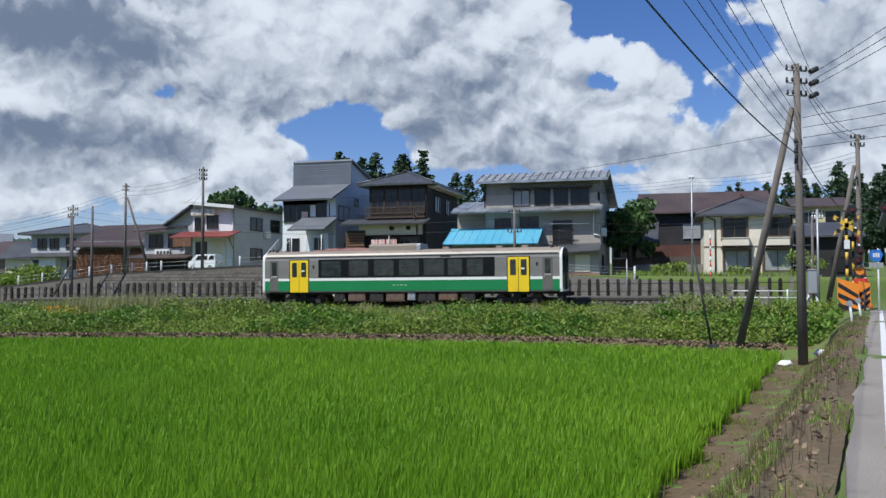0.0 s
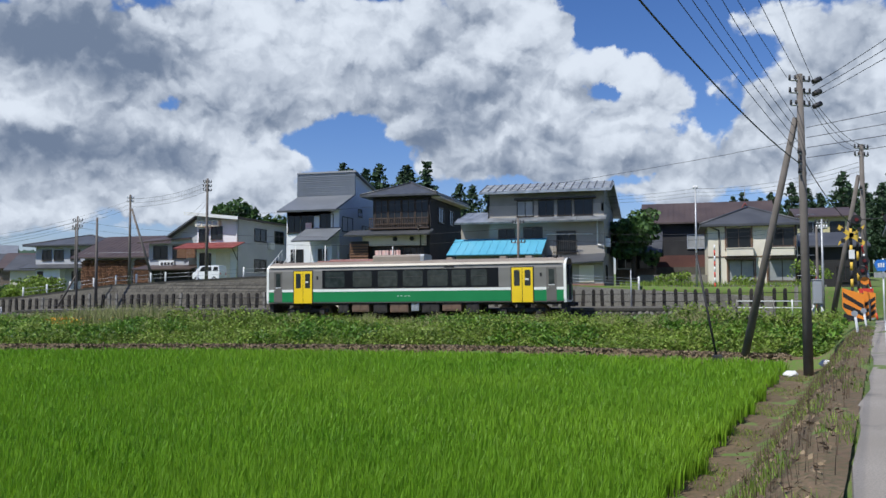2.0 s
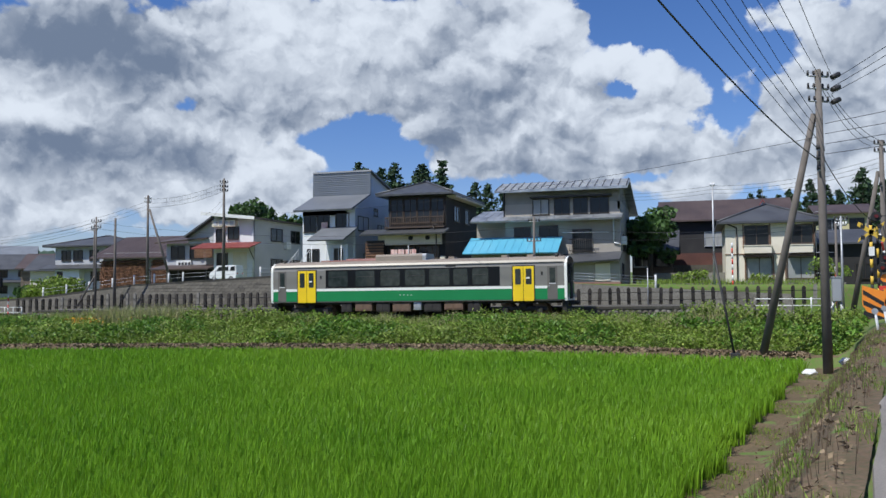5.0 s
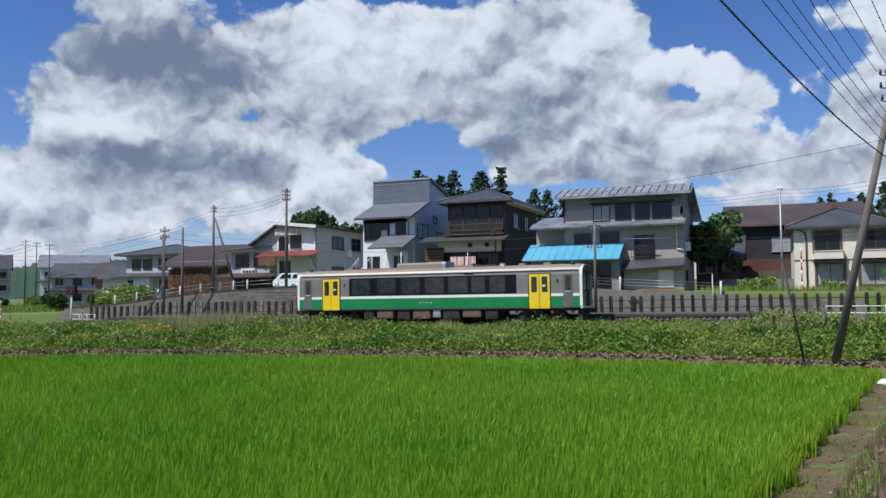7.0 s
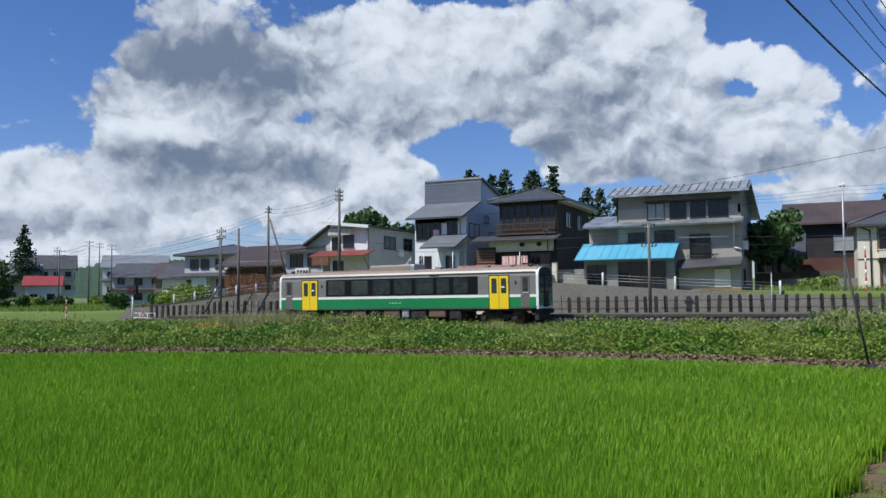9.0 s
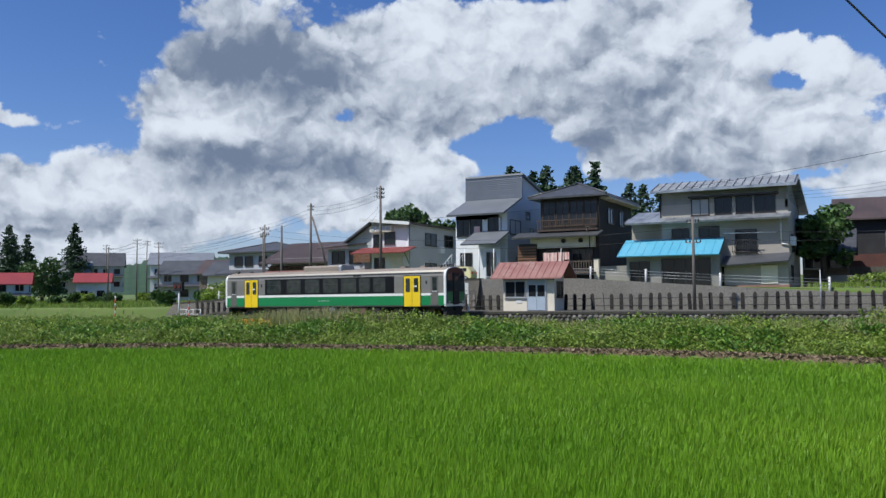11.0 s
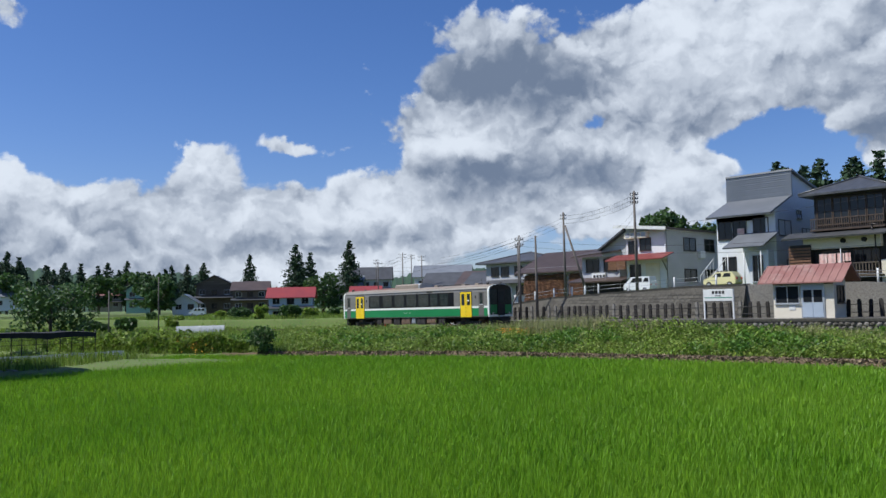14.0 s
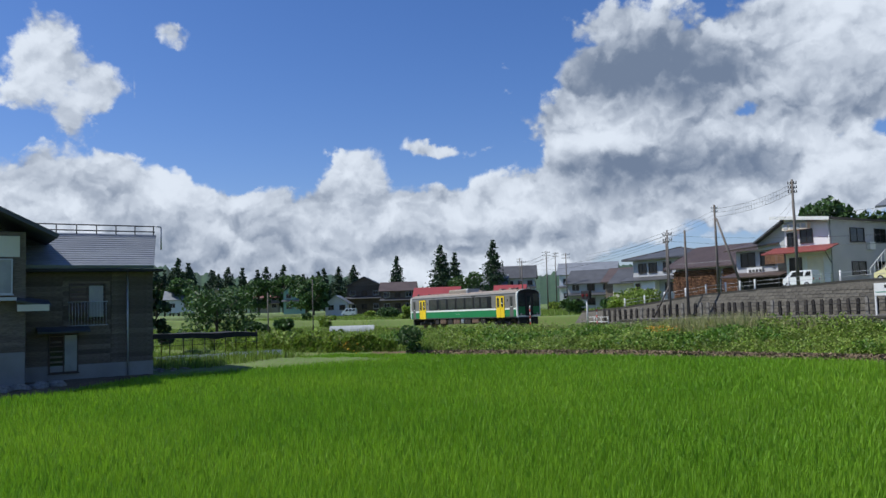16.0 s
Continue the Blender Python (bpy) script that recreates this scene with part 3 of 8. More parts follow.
def build_track():
    bed = B()
    ys = [(-1.95, -0.62), (-1.45, -0.21), (1.35, -0.21), (1.6, -0.6)]
    xs = list(range(-300, 121, 2))
    rng = random.Random(2)
    rows = [[bed.verts.new((x, RAIL_Y + y, rail_z(x) + z + rng.uniform(-0.03, 0.03))) for y, z in ys] for x in xs]
    for a, b in zip(rows, rows[1:]):
        for i in range(3):
            bed.faces.new((a[i], b[i], b[i + 1], a[i + 1]))
    tagged(solid("track_bed", bed, BALLAST), "brown stone ballast under the single track", "track bed", kind="structure")
    track = thing("railway_track", pose(0, RAIL_Y, 0), "single railway track with rusty rails on sleepers", "track", kind="structure")
    for y in (-0.534, 0.534):
        bm = B()
        for w, z0, z1 in ((0.064, -0.15, -0.128), (0.012, -0.128, -0.035), (0.033, -0.035, 0.0)):
            a = [bm.verts.new((-300, y + s * w, rail_z(-300) + z)) for s, z in ((-1, z0), (1, z0), (1, z1), (-1, z1))]
            b = [bm.verts.new((120, y + s * w, rail_z(120) + z)) for s, z in ((-1, z0), (1, z0), (1, z1), (-1, z1))]
            for i in range(4):
                bm.faces.new((a[i], b[i], b[(i + 1) % 4], a[(i + 1) % 4]))
        part("rail", bm, RAIL, track)
    bm = B()
    box(bm, -0.11, 0.11, -1.05, 1.05, -0.16, 0.0, 0.015)
    first = part("sleeper", bm, POST, track)
    for i in range(170):
        x = -85 + 0.62 * i
        ob = first if i == 0 else new("sleeper", first.data)
        ob.parent = track
        ob.matrix_basis = pose(x, 0, rail_z(x) - 0.15)


build_track()


def build_platform():
    plat = thing("platform", pose(0, 0, 0), "low station platform of dark concrete on rubble stone", "platform", kind="structure")
    n = 24
    xs = [-49 + 49.5 * i / n for i in range(n + 1)]
    bm = B()
    rows = []
    for x in xs:
        t = rail_z(x) + 0.64
        rows.append([bm.verts.new(p) for p in ((x, 49.86, t - 0.16), (x, 49.82, t), (x, 53.7, t + 0.02), (x, 53.7, t - 0.9), (x, 49.95, t - 0.9), (x, 49.95, t - 0.16))])
    for a, b in zip(rows, rows[1:]):
        for i in range(6):
            bm.faces.new((a[i], b[i], b[(i + 1) % 6], a[(i + 1) % 6]))
    bm.faces.new(rows[0][::-1])
    bm.faces.new(rows[-1])
    part("deck", bm, DARKCON, plat)
    bm = B()
    box(bm, -2.6, 0, -0.01, 3.85, -0.9, -0.02)
    ramp = part("ramp", bm, DARKCON, plat)
    for v in ramp.data.vertices:
        if v.co.x < -1 and v.co.z > -0.5:
            v.co.z -= 0.6
    ramp.matrix_basis = pose(-49, 49.86, rail_z(-49) + 0.64)
    rng = random.Random(4)
    bm = B()
    rocks = []
    for k in range(6):
        bm = B()
        bmesh.ops.create_icosphere(bm, subdivisions=1, radius=0.16)
        for v in bm.verts:
            v.co = Vector((v.co.x * rng.uniform(0.9, 1.3), v.co.y * 0.8, v.co.z * rng.uniform(0.7, 1.0))) + Vector([rng.uniform(-0.025, 0.025) for _ in range(3)])
        me = bpy.data.meshes.new("rubble_stone")
        bm.to_mesh(me)
        bm.free()
        me.materials.append(DARKCON if k % 2 else CONCRETE)
        rocks.append(me)
    for i in range(140):
        x = -48.8 + 0.35 * i
        for row in range(2):
            st = new("rubble_stone", rocks[rng.randrange(6)])
            st.parent = plat
            st.matrix_basis = pose(x + 0.17 * row + rng.uniform(-0.04, 0.04), 49.90, rail_z(x) + 0.30 - 0.23 * row + rng.uniform(-0.03, 0.03), rng.uniform(-20, 20), rng.uniform(-30, 30), rng.uniform(-30, 30))


build_platform()


def wall_top(x):
    return float(np.interp(x, [-62, -54, -45, -32, -27, -19, -9, -4.85, 0, 6], [0.5, 0.96, 1.9, 2.5, 2.55, 2.49, 1.82, 1.58, 1.3, 1.0]))


def build_walls():
    # leaning block revetment towards the left, upright concrete wall towards the right
    bm = B()
    xs = [-60 + 33.0 * i / 33 for i in range(34)]
    rows = []
    for x in xs:
        t = wall_top(x)
        rows.append([bm.verts.new(p) for p in ((x, 54.75, -0.5), (x, 55.75, t - 0.12), (x, 55.7, t + 0.06), (x, 56.5, t + 0.06), (x, 56.5, -0.5))])
    for a, b in zip(rows, rows[1:]):
        for i in range(4):
            bm.faces.new((a[i], b[i], b[i + 1], a[i + 1]))
    bm.faces.new(rows[0])
    bm.faces.new(rows[-1][::-1])
    rev = tagged(solid("revetment_wall", bm, DARKCON), "leaning retaining wall of dark mossy concrete blocks", "retaining wall", kind="structure")
    # its blocks, proud of the joints
    bb = B()
    box(bb, -0.215, 0.215, -0.03, 0.0, 0.012, 0.25, 0.012)
    me = bpy.data.meshes.new("block")
    bb.to_mesh(me)
    bb.free()
    me.materials.append(material("revetment block", [(0.11, 0.10, 0.082), (0.15, 0.135, 0.112), (0.075, 0.07, 0.055)], 1.5, 0.95, bump=0.5, fine=14, spread=0.25, stain=(0.08, 0.075, 0.06)))
    count = 0
    for row in range(10):
        z = 0.1 + 0.25 * row
        for i in range(40):
            x = -45.2 + 0.45 * i + 0.22 * (row % 2)
            if z + 0.3 < wall_top(x) and count < 300:
                lean = math.degrees(math.atan(1.0 / (wall_top(x) - 0.12 + 0.5)))
                y = 54.75 + (z + 0.5) / (wall_top(x) - 0.12 + 0.5)
                ob = new("block", me)
                ob.parent = rev
                ob.matrix_basis = pose(x, y, z, -lean, 0, 0)
                count += 1
    bm = B()
    xs = [-27 + 33.0 * i / 33 for i in range(34)]
    rows = []
    for x in xs:
        t = wall_top(x)
        rows.append([bm.verts.new(p) for p in ((x, 55.9, -0.5), (x, 55.9, t), (x, 56.15, t), (x, 56.15, -0.5))])
    for a, b in zip(rows, rows[1:]):
        for i in range(3):
            bm.faces.new((a[i], b[i], b[i + 1], a[i + 1]))
    bm.faces.new(rows[0])
    bm.faces.new(rows[-1][::-1])
    tagged(solid("retaining_wall", bm, CONCRETE), "stained grey concrete retaining wall behind the platform", "retaining wall", kind="structure")


build_walls()


def build_fence():
    fence = thing("platform_fence", pose(0, 54.0, 0), "row of dark old posts with thin rails along the platform", "fence")
    rng = random.Random(9)
    shapes = []
    for k in range(4):
        bm = B()
        h = rng.uniform(1.1, 1.25)
        prism(bm, [(-0.11, 0), (0.11, 0), (0.11, h - 0.12), (0.05, h), (-0.05, h), (-0.11, h - 0.12)], "y", -0.07, 0.07)
        me = bpy.data.meshes.new("post")
        bmesh.ops.recalc_face_normals(bm, faces=bm.faces)
        bm.to_mesh(me)
        bm.free()
        me.materials.append(POST if k < 3 else CONCRETE)
        shapes.append(me)
    for i in range(97):
        x = -55 + 0.66 * i
        ob = new("post", shapes[rng.choice((0, 0, 1, 1, 2, 2, 3))])
        ob.parent = fence
        ob.matrix_basis = pose(x + rng.uniform(-0.05, 0.05), rng.uniform(-0.04, 0.04), rail_z(x) + 0.62 if x > -49 else rail_z(x) + 0.35, rng.uniform(-3, 3), rng.uniform(-3, 3), rng.uniform(-8, 8))
    for h in (0.35, 0.85):
        bm = B()
        tube(bm, (-55, -0.1, rail_z(-55) + 0.55 + h), (8.4, -0.1, rail_z(8.4) + 0.62 + h), 0.022, n=6)
        part("fence_rail", bm, DARKSTEEL, fence)


build_fence()


# ---- the paddy ----
def paddy_left(y):
    return np.interp(y, [-5, 1, 5, 9, 13, 23, 30], [-36, -36.5, -37.6, -42.3, -43.2, -50, -60])


def paddy_right(y):
    return -0.5 + (y - 11.9) * 0.195 + 0.10 * np.sin(y * 1.7) + 0.06 * np.sin(y * 4.1)


def in_paddy(x, y):
    return (x < paddy_right(y)) & (x > paddy_left(y)) & (y < field_edge(x) - 0.15)


def build_rice():
    rng = np.random.default_rng(11)
    out_v, out_f, base = [], [], 0
    for r0, r1, gap, per, width, seg in ((5.0, 16.0, 0.15, 14, 0.010, 1.0), (16.0, 28.0, 0.19, 12, 0.013, 1.0), (28.0, 66.0, 0.25, 9, 0.020, 1.0)):
        gx, gy = np.meshgrid(np.arange(-62, 6, gap), np.arange(1.0, 39, gap))
        x, y = gx.ravel(), gy.ravel()
        ang = np.degrees(np.arctan2(x, y))
        r = np.hypot(x, y)
        keep = in_paddy(x, y) & (r >= r0) & (r < r1) & (ang > -92) & (ang < 18)
        x, y = x[keep], y[keep]
        x = np.repeat(x, per) + rng.normal(0, 0.045, len(x) * per)
        y = np.repeat(y, per) + rng.normal(0, 0.045, len(y) * per)
        n = len(x)
        patch = 0.025 * np.sin(x * 0.21 + 1.3 * np.sin(y * 0.17)) + 0.025 * np.sin(y * 0.33 + x * 0.11)
        h = 0.50 + patch + rng.normal(0, 0.05, n)
        a = rng.uniform(0, 2 * np.pi, n)
        lean = rng.uniform(0.02, 0.15, n)
        wind = 0.025
        dx, dy = np.cos(a) * lean + wind, np.sin(a) * lean
        t = rng.uniform(0, 2 * np.pi, n)
        wx, wy = np.cos(t) * width, np.sin(t) * width
        z0 = np.full(n, PADDY + 0.02)
        v = np.empty((n, 5, 3), np.float32)
        v[:, 0] = np.stack([x - wx, y - wy, z0], -1)
        v[:, 1] = np.stack([x + wx, y + wy, z0], -1)
        v[:, 2] = np.stack([x + 0.35 * dx - wx, y + 0.35 * dy - wy, z0 + 0.62 * h], -1)
        v[:, 3] = np.stack([x + 0.35 * dx + wx, y + 0.35 * dy + wy, z0 + 0.62 * h], -1)
        v[:, 4] = np.stack([x + dx, y + dy, z0 + h], -1)
        i = base + 5 * np.arange(n)[:, None]
        f = np.stack([np.hstack([i, i + 1, i + 3]), np.hstack([i, i + 3, i + 2]), np.hstack([i + 2, i + 3, i + 4])], 1).reshape(-1, 3)
        out_v.append(v.reshape(-1, 3))
        out_f.append(f)
        base += 5 * n
    ob = raw_mesh("rice_plants", np.concatenate(out_v), np.concatenate(out_f), RICE)
    tagged(ob, "dense bright green young rice filling the paddy", "rice", kind="stuff")
    # a dark sheet between the plants stands in for the shade among their lower leaves
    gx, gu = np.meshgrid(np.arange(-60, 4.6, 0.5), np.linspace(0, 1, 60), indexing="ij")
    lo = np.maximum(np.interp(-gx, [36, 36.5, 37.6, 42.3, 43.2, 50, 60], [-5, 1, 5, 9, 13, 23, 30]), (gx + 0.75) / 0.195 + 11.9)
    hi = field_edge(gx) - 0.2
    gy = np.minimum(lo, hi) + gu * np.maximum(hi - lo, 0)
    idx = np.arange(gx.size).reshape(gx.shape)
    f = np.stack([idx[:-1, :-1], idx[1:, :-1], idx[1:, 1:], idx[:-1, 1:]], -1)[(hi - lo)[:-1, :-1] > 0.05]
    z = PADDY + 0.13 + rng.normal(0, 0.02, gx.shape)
    ob = raw_mesh("rice_undergrowth", np.stack([gx, gy, z], -1).reshape(-1, 3), f, RICE_SHADE, True)
    tagged(ob, "dark green sheet for the shade among the lower rice leaves", "rice", kind="stuff")


build_rice()


def leaves(name, pts, size, rng, material, label, category, droop=0.3, kind="stuff"):
    """Loose leaves: a small bent quad at each point."""
    n = len(pts)
    a, b = rng.uniform(0, 2 * np.pi, n), rng.uniform(-0.9, 0.9, n)
    u = np.stack([np.cos(a) * np.cos(b), np.sin(a) * np.cos(b), np.sin(b)], -1)
    w = np.cross(u, rng.normal(0, 1, (n, 3)))
    w /= np.linalg.norm(w, axis=1)[:, None] + 1e-9
    s = (size * rng.uniform(0.55, 1.3, n))[:, None]
    p = np.asarray(pts)
    v = np.stack([p - u * s, p - w * s * 0.45, p + u * s - np.array([0, 0, droop]) * s, p + w * s * 0.45], 1).reshape(-1, 3)
    ob = raw_mesh(name, v, np.arange(4 * n).reshape(-1, 4), material)
    return tagged(ob, label, category, kind=kind)


def blades(name, x, y, z, h, width, rng, material, label, category, lean=0.25):
    """Upright grass blades, three corners each."""
    n = len(x)
    a, t = rng.uniform(0, 2 * np.pi, n), rng.uniform(0, 2 * np.pi, n)
    wx, wy = np.cos(t) * width, np.sin(t) * width
    l = rng.uniform(0, lean, n) * h
    v = np.stack([np.stack([x - wx, y - wy, z - 0.03], -1), np.stack([x + wx, y + wy, z - 0.03], -1), np.stack([x + np.cos(a) * l, y + np.sin(a) * l, z + h], -1)], 1).reshape(-1, 3)
    ob = raw_mesh(name, v, np.arange(3 * n).reshape(-1, 3), material)
    return tagged(ob, label, category, kind="stuff")


def build_weeds():
    rng = np.random.default_rng(21)
    # creeping leafy weeds on the railway bank
    n = 8200
    x = rng.uniform(-62, 9, n)
    fe = field_edge(x)
    u = rng.uniform(0, 1, n)
    y = fe + 1.25 + u * (45.7 - fe - 1.25)
    keep = (x < road_x(y) - 1.6)
    lump = np.clip(0.42 + 0.3 * np.sin(x * 0.37 + 2 * np.sin(y * 0.4)) + 0.3 * np.sin(x * 0.9 + 2 * np.sin(y * 0.7)) + 0.3 * np.sin(x * 2.3 + y * 1.9) + rng.normal(0, 0.2, n), 0, 1.5)
    x, y, lump = x[keep], y[keep], lump[keep]
    pts = []
    for cx, cy, l in zip(x, y, lump):
        k = 36
        r = 0.5 * np.sqrt(rng.uniform(0, 1, k))
        a = rng.uniform(0, 2 * np.pi, k)
        px, py = cx + r * np.cos(a), cy + r * np.sin(a)
        pz = ground_z(px, py) + rng.uniform(0.02, 0.14 + 0.75 * l, k) * (1.1 - 1.2 * r)
        pts.append(np.stack([px, py, pz], -1))
    leaves("bank_weeds", np.concatenate(pts), 0.085, rng, WEED, "leafy green weeds covering the railway bank", "weeds")
    # broad-leaved vines in patches over them
    n = 2600
    x = rng.uniform(-60, 7, n)
    y = field_edge(x) + 1.4 + rng.uniform(0, 1, n) * (45.4 - field_edge(x) - 1.4)
    keep = (x < road_x(y) - 1.6) & (np.sin(x * 0.55 + 1.5 * np.sin(y * 0.6)) + 0.6 * np.sin(x * 1.7 - y) > 0.15)
    pts = []
    for cx, cy in zip(x[keep], y[keep]):
        k = 16
        r = 0.55 * np.sqrt(rng.uniform(0, 1, k))
        a = rng.uniform(0, 2 * np.pi, k)
        px, py = cx + r * np.cos(a), cy + r * np.sin(a)
        pts.append(np.stack([px, py, ground_z(px, py) + (0.25 + rng.uniform(0.1, 0.5)) * (1.1 - r) + rng.uniform(-0.1, 0.1, k)], -1))
    leaves("bank_vines", np.concatenate(pts), 0.13, rng, VINE, "broad dark green vine leaves trailing over the bank", "vines", 0.6)
    # tall tufts near the top of the bank
    n = 52000
    x = rng.uniform(-62, 8, n)
    y = rng.uniform(42.6, 45.9, n)
    dry = np.exp(-((x + 34) / 7.0) ** 2) * 1.0 + np.exp(-((x - 0.8) / 2.2) ** 2) * 0.7 + 0.32 + 0.15 * np.sin(x * 1.3) + 0.12 * np.sin(x * 3.1)
    h = rng.uniform(0.15, 0.5, n) * (0.45 + dry)
    z = ground_z(x, y)
    keep = x < road_x(y) - 1.5
    pick = rng.uniform(0, 1, n) < 0.25 + 0.6 * np.clip(dry, 0, 1)
    for nm, sel, mat, lab in (("tall_grass", keep & ~pick, WEED, "tall green grass at the top of the bank"), ("dry_grass", keep & pick, DRYWEED, "pale seeding grass heads on the bank")):
        blades(nm, x[sel], y[sel], z[sel], h[sel] * 1.7, 0.02, rng, mat, lab, "grass", 0.5)
    # thin grass on the slope below the road, among bare soil
    n = 30000
    y = rng.uniform(3, 36, n)
    x = road_x(y) - rng.uniform(0.0, 3.1, n)
    tuft = np.sin(x * 2.3 + y * 0.9) + np.sin(y * 1.7 - x) > 0.1
    x, y = x[tuft], y[tuft]
    blades("verge_grass", x, y, ground_z(x, y), rng.uniform(0.04, 0.16, len(x)), 0.012, rng, WEED, "sparse green grass on the road bank", "grass", 0.8)
    n = 1500
    y = rng.uniform(3, 34, n)
    x = road_x(y) - rng.uniform(0.1, 1.9, n)
    blades("dead_stalks", x, y, ground_z(x, y), rng.uniform(0.1, 0.42, n), 0.008, rng, BROWNSTALK, "dry brown weed stalks on the road bank", "weeds", 0.2)
    # wild grass in the far left gardens and beyond the track
    for nm, n, y0, y1, wide in (("garden_grass", 130000, 11, 46, 0.03), ("meadow_grass", 60000, 51, 112, 0.05)):
        x = -44 - 130 * rng.uniform(0, 1, n) ** 1.2
        y = rng.uniform(y0, y1, n)
        keep = ((y > field_edge(np.maximum(x, -70)) + 0.5) | (x < paddy_left(y) - 0.4)) & ~((x > -66) & (y > 51))
        x, y = x[keep], y[keep]
        tall = 0.55 + 0.45 * np.sin(x * 0.31 + 1.7 * np.sin(y * 0.23)) * np.sin(y * 0.41)
        blades(nm, x, y, ground_z(x, y), rng.uniform(0.2, 0.9, len(x)) * tall, wide, rng, WEED, "rough green grass and garden plants", "grass", 0.5)


build_weeds()


def build_bank_soil():
    # bare soil: the road's slope, and the strip at the foot of the railway bank
    ys = np.arange(-8, 37, 0.25)
    u = np.linspace(0, 1, 14)
    gy, gu = np.meshgrid(ys, u, indexing="ij")
    gx = road_x(gy) - 0.02 - gu * (3.7 + 0.15 * np.sin(gy * 1.3))
    rng = np.random.default_rng(8)
    gz = ground_z(gx, gy) + 0.035 + rng.normal(0, 0.022, gx.shape)
    idx = np.arange(gx.size).reshape(gx.shape)
    f = np.stack([idx[:-1, :-1], idx[1:, :-1], idx[1:, 1:], idx[:-1, 1:]], -1).reshape(-1, 4)
    tagged(raw_mesh("road_bank", np.stack([gx, gy, gz], -1).reshape(-1, 3), f, DIRT, True), "bare brown soil slope beside the road", "bank", kind="structure")
    xs = np.arange(-48, 4.5, 0.25)
    gx, gu = np.meshgrid(xs, np.linspace(0, 1, 7), indexing="ij")
    gy = field_edge(gx) - 0.1 + gu * (1.3 + 0.3 * np.sin(gx * 0.8))
    gz = ground_z(gx, gy) + 0.03 + rng.normal(0, 0.02, gx.shape)
    idx = np.arange(gx.size).reshape(gx.shape)
    f = np.stack([idx[:-1, :-1], idx[1:, :-1], idx[1:, 1:], idx[:-1, 1:]], -1).reshape(-1, 4)
    tagged(raw_mesh("field_path", np.stack([gx, gy, gz], -1).reshape(-1, 3), f, DIRT, True), "brown dried cut grass path at the foot of the bank", "path", kind="structure")
    # trodden earth between the farmhouse and the rice
    gy, gu = np.meshgrid(np.arange(-6, 10.1, 0.4), np.linspace(0, 1, 12), indexing="ij")
    right = paddy_left(gy) - 0.1
    gx = right - gu * (right + 43.2)
    gz = ground_z(gx, gy) + 0.03 + rng.normal(0, 0.02, gx.shape)
    gz = np.maximum(gz, PADDY + 0.30 + 0.2 * step(0, 0.25, gu))
    idx = np.arange(gx.size).reshape(gx.shape)
    f = np.stack([idx[:-1, :-1], idx[:-1, 1:], idx[1:, 1:], idx[1:, :-1]], -1).reshape(-1, 4)
    tagged(raw_mesh("yard_path", np.stack([gx, gy, gz], -1).reshape(-1, 3), f, DIRT, True), "trodden brown earth before the farmhouse", "path", kind="structure")
    # cut stems and clods lie on it
    n = 9000
    x = rng.uniform(-46, 4.5, n)
    y = field_edge(x) + rng.uniform(0, 1.3, n)
    p = np.stack([x, y, ground_z(x, y) + 0.05 + rng.uniform(0, 0.05, n)], -1)
    leaves("cut_grass", p, 0.12, rng, STRAW, "dry cut grass lying along the path", "cut grass")
    n = 2600
    y = rng.uniform(4, 35, n)
    x = road_x(y) - rng.uniform(0.2, 2.5, n)
    p = np.stack([x, y, ground_z(x, y) + 0.05], -1)
    leaves("bank_litter", p, 0.05, rng, STRAW, "dry leaves and clods on the road bank", "litter")


build_bank_soil()


def build_hills():
    rng = np.random.default_rng(5)
    for nm, dist, a0, a1, h, seed in (("far_hill", 900, -110, -30, 78, 1.0), ("wooded_rise", 260, 2, 40, 27, 2.0)):
        az = np.radians(np.linspace(a0, a1, 460))
        tops = h * (0.62 + 0.25 * np.sin(az * 9 + seed) + 0.13 * np.sin(az * 23 + 2 * seed)) + rng.normal(0, h * 0.03, 460)
        v, k = [], 9
        for j in range(k):
            w = j / (k - 1)
            d = dist + 0.35 * dist * w
            z = tops * math.sin(w * math.pi * 0.5) * 1.0 - 2
            v.append(np.stack([np.sin(az) * d, np.cos(az) * d, z], -1))
        v = np.stack(v, 1)
        idx = np.arange(460 * k).reshape(460, k)
        f = np.stack([idx[:-1, :-1], idx[1:, :-1], idx[1:, 1:], idx[:-1, 1:]], -1).reshape(-1, 4)
        tagged(raw_mesh(nm, v.reshape(-1, 3), f, HILL, True), "low wooded green hill in the distance", "hill", kind="structure")


build_hills()


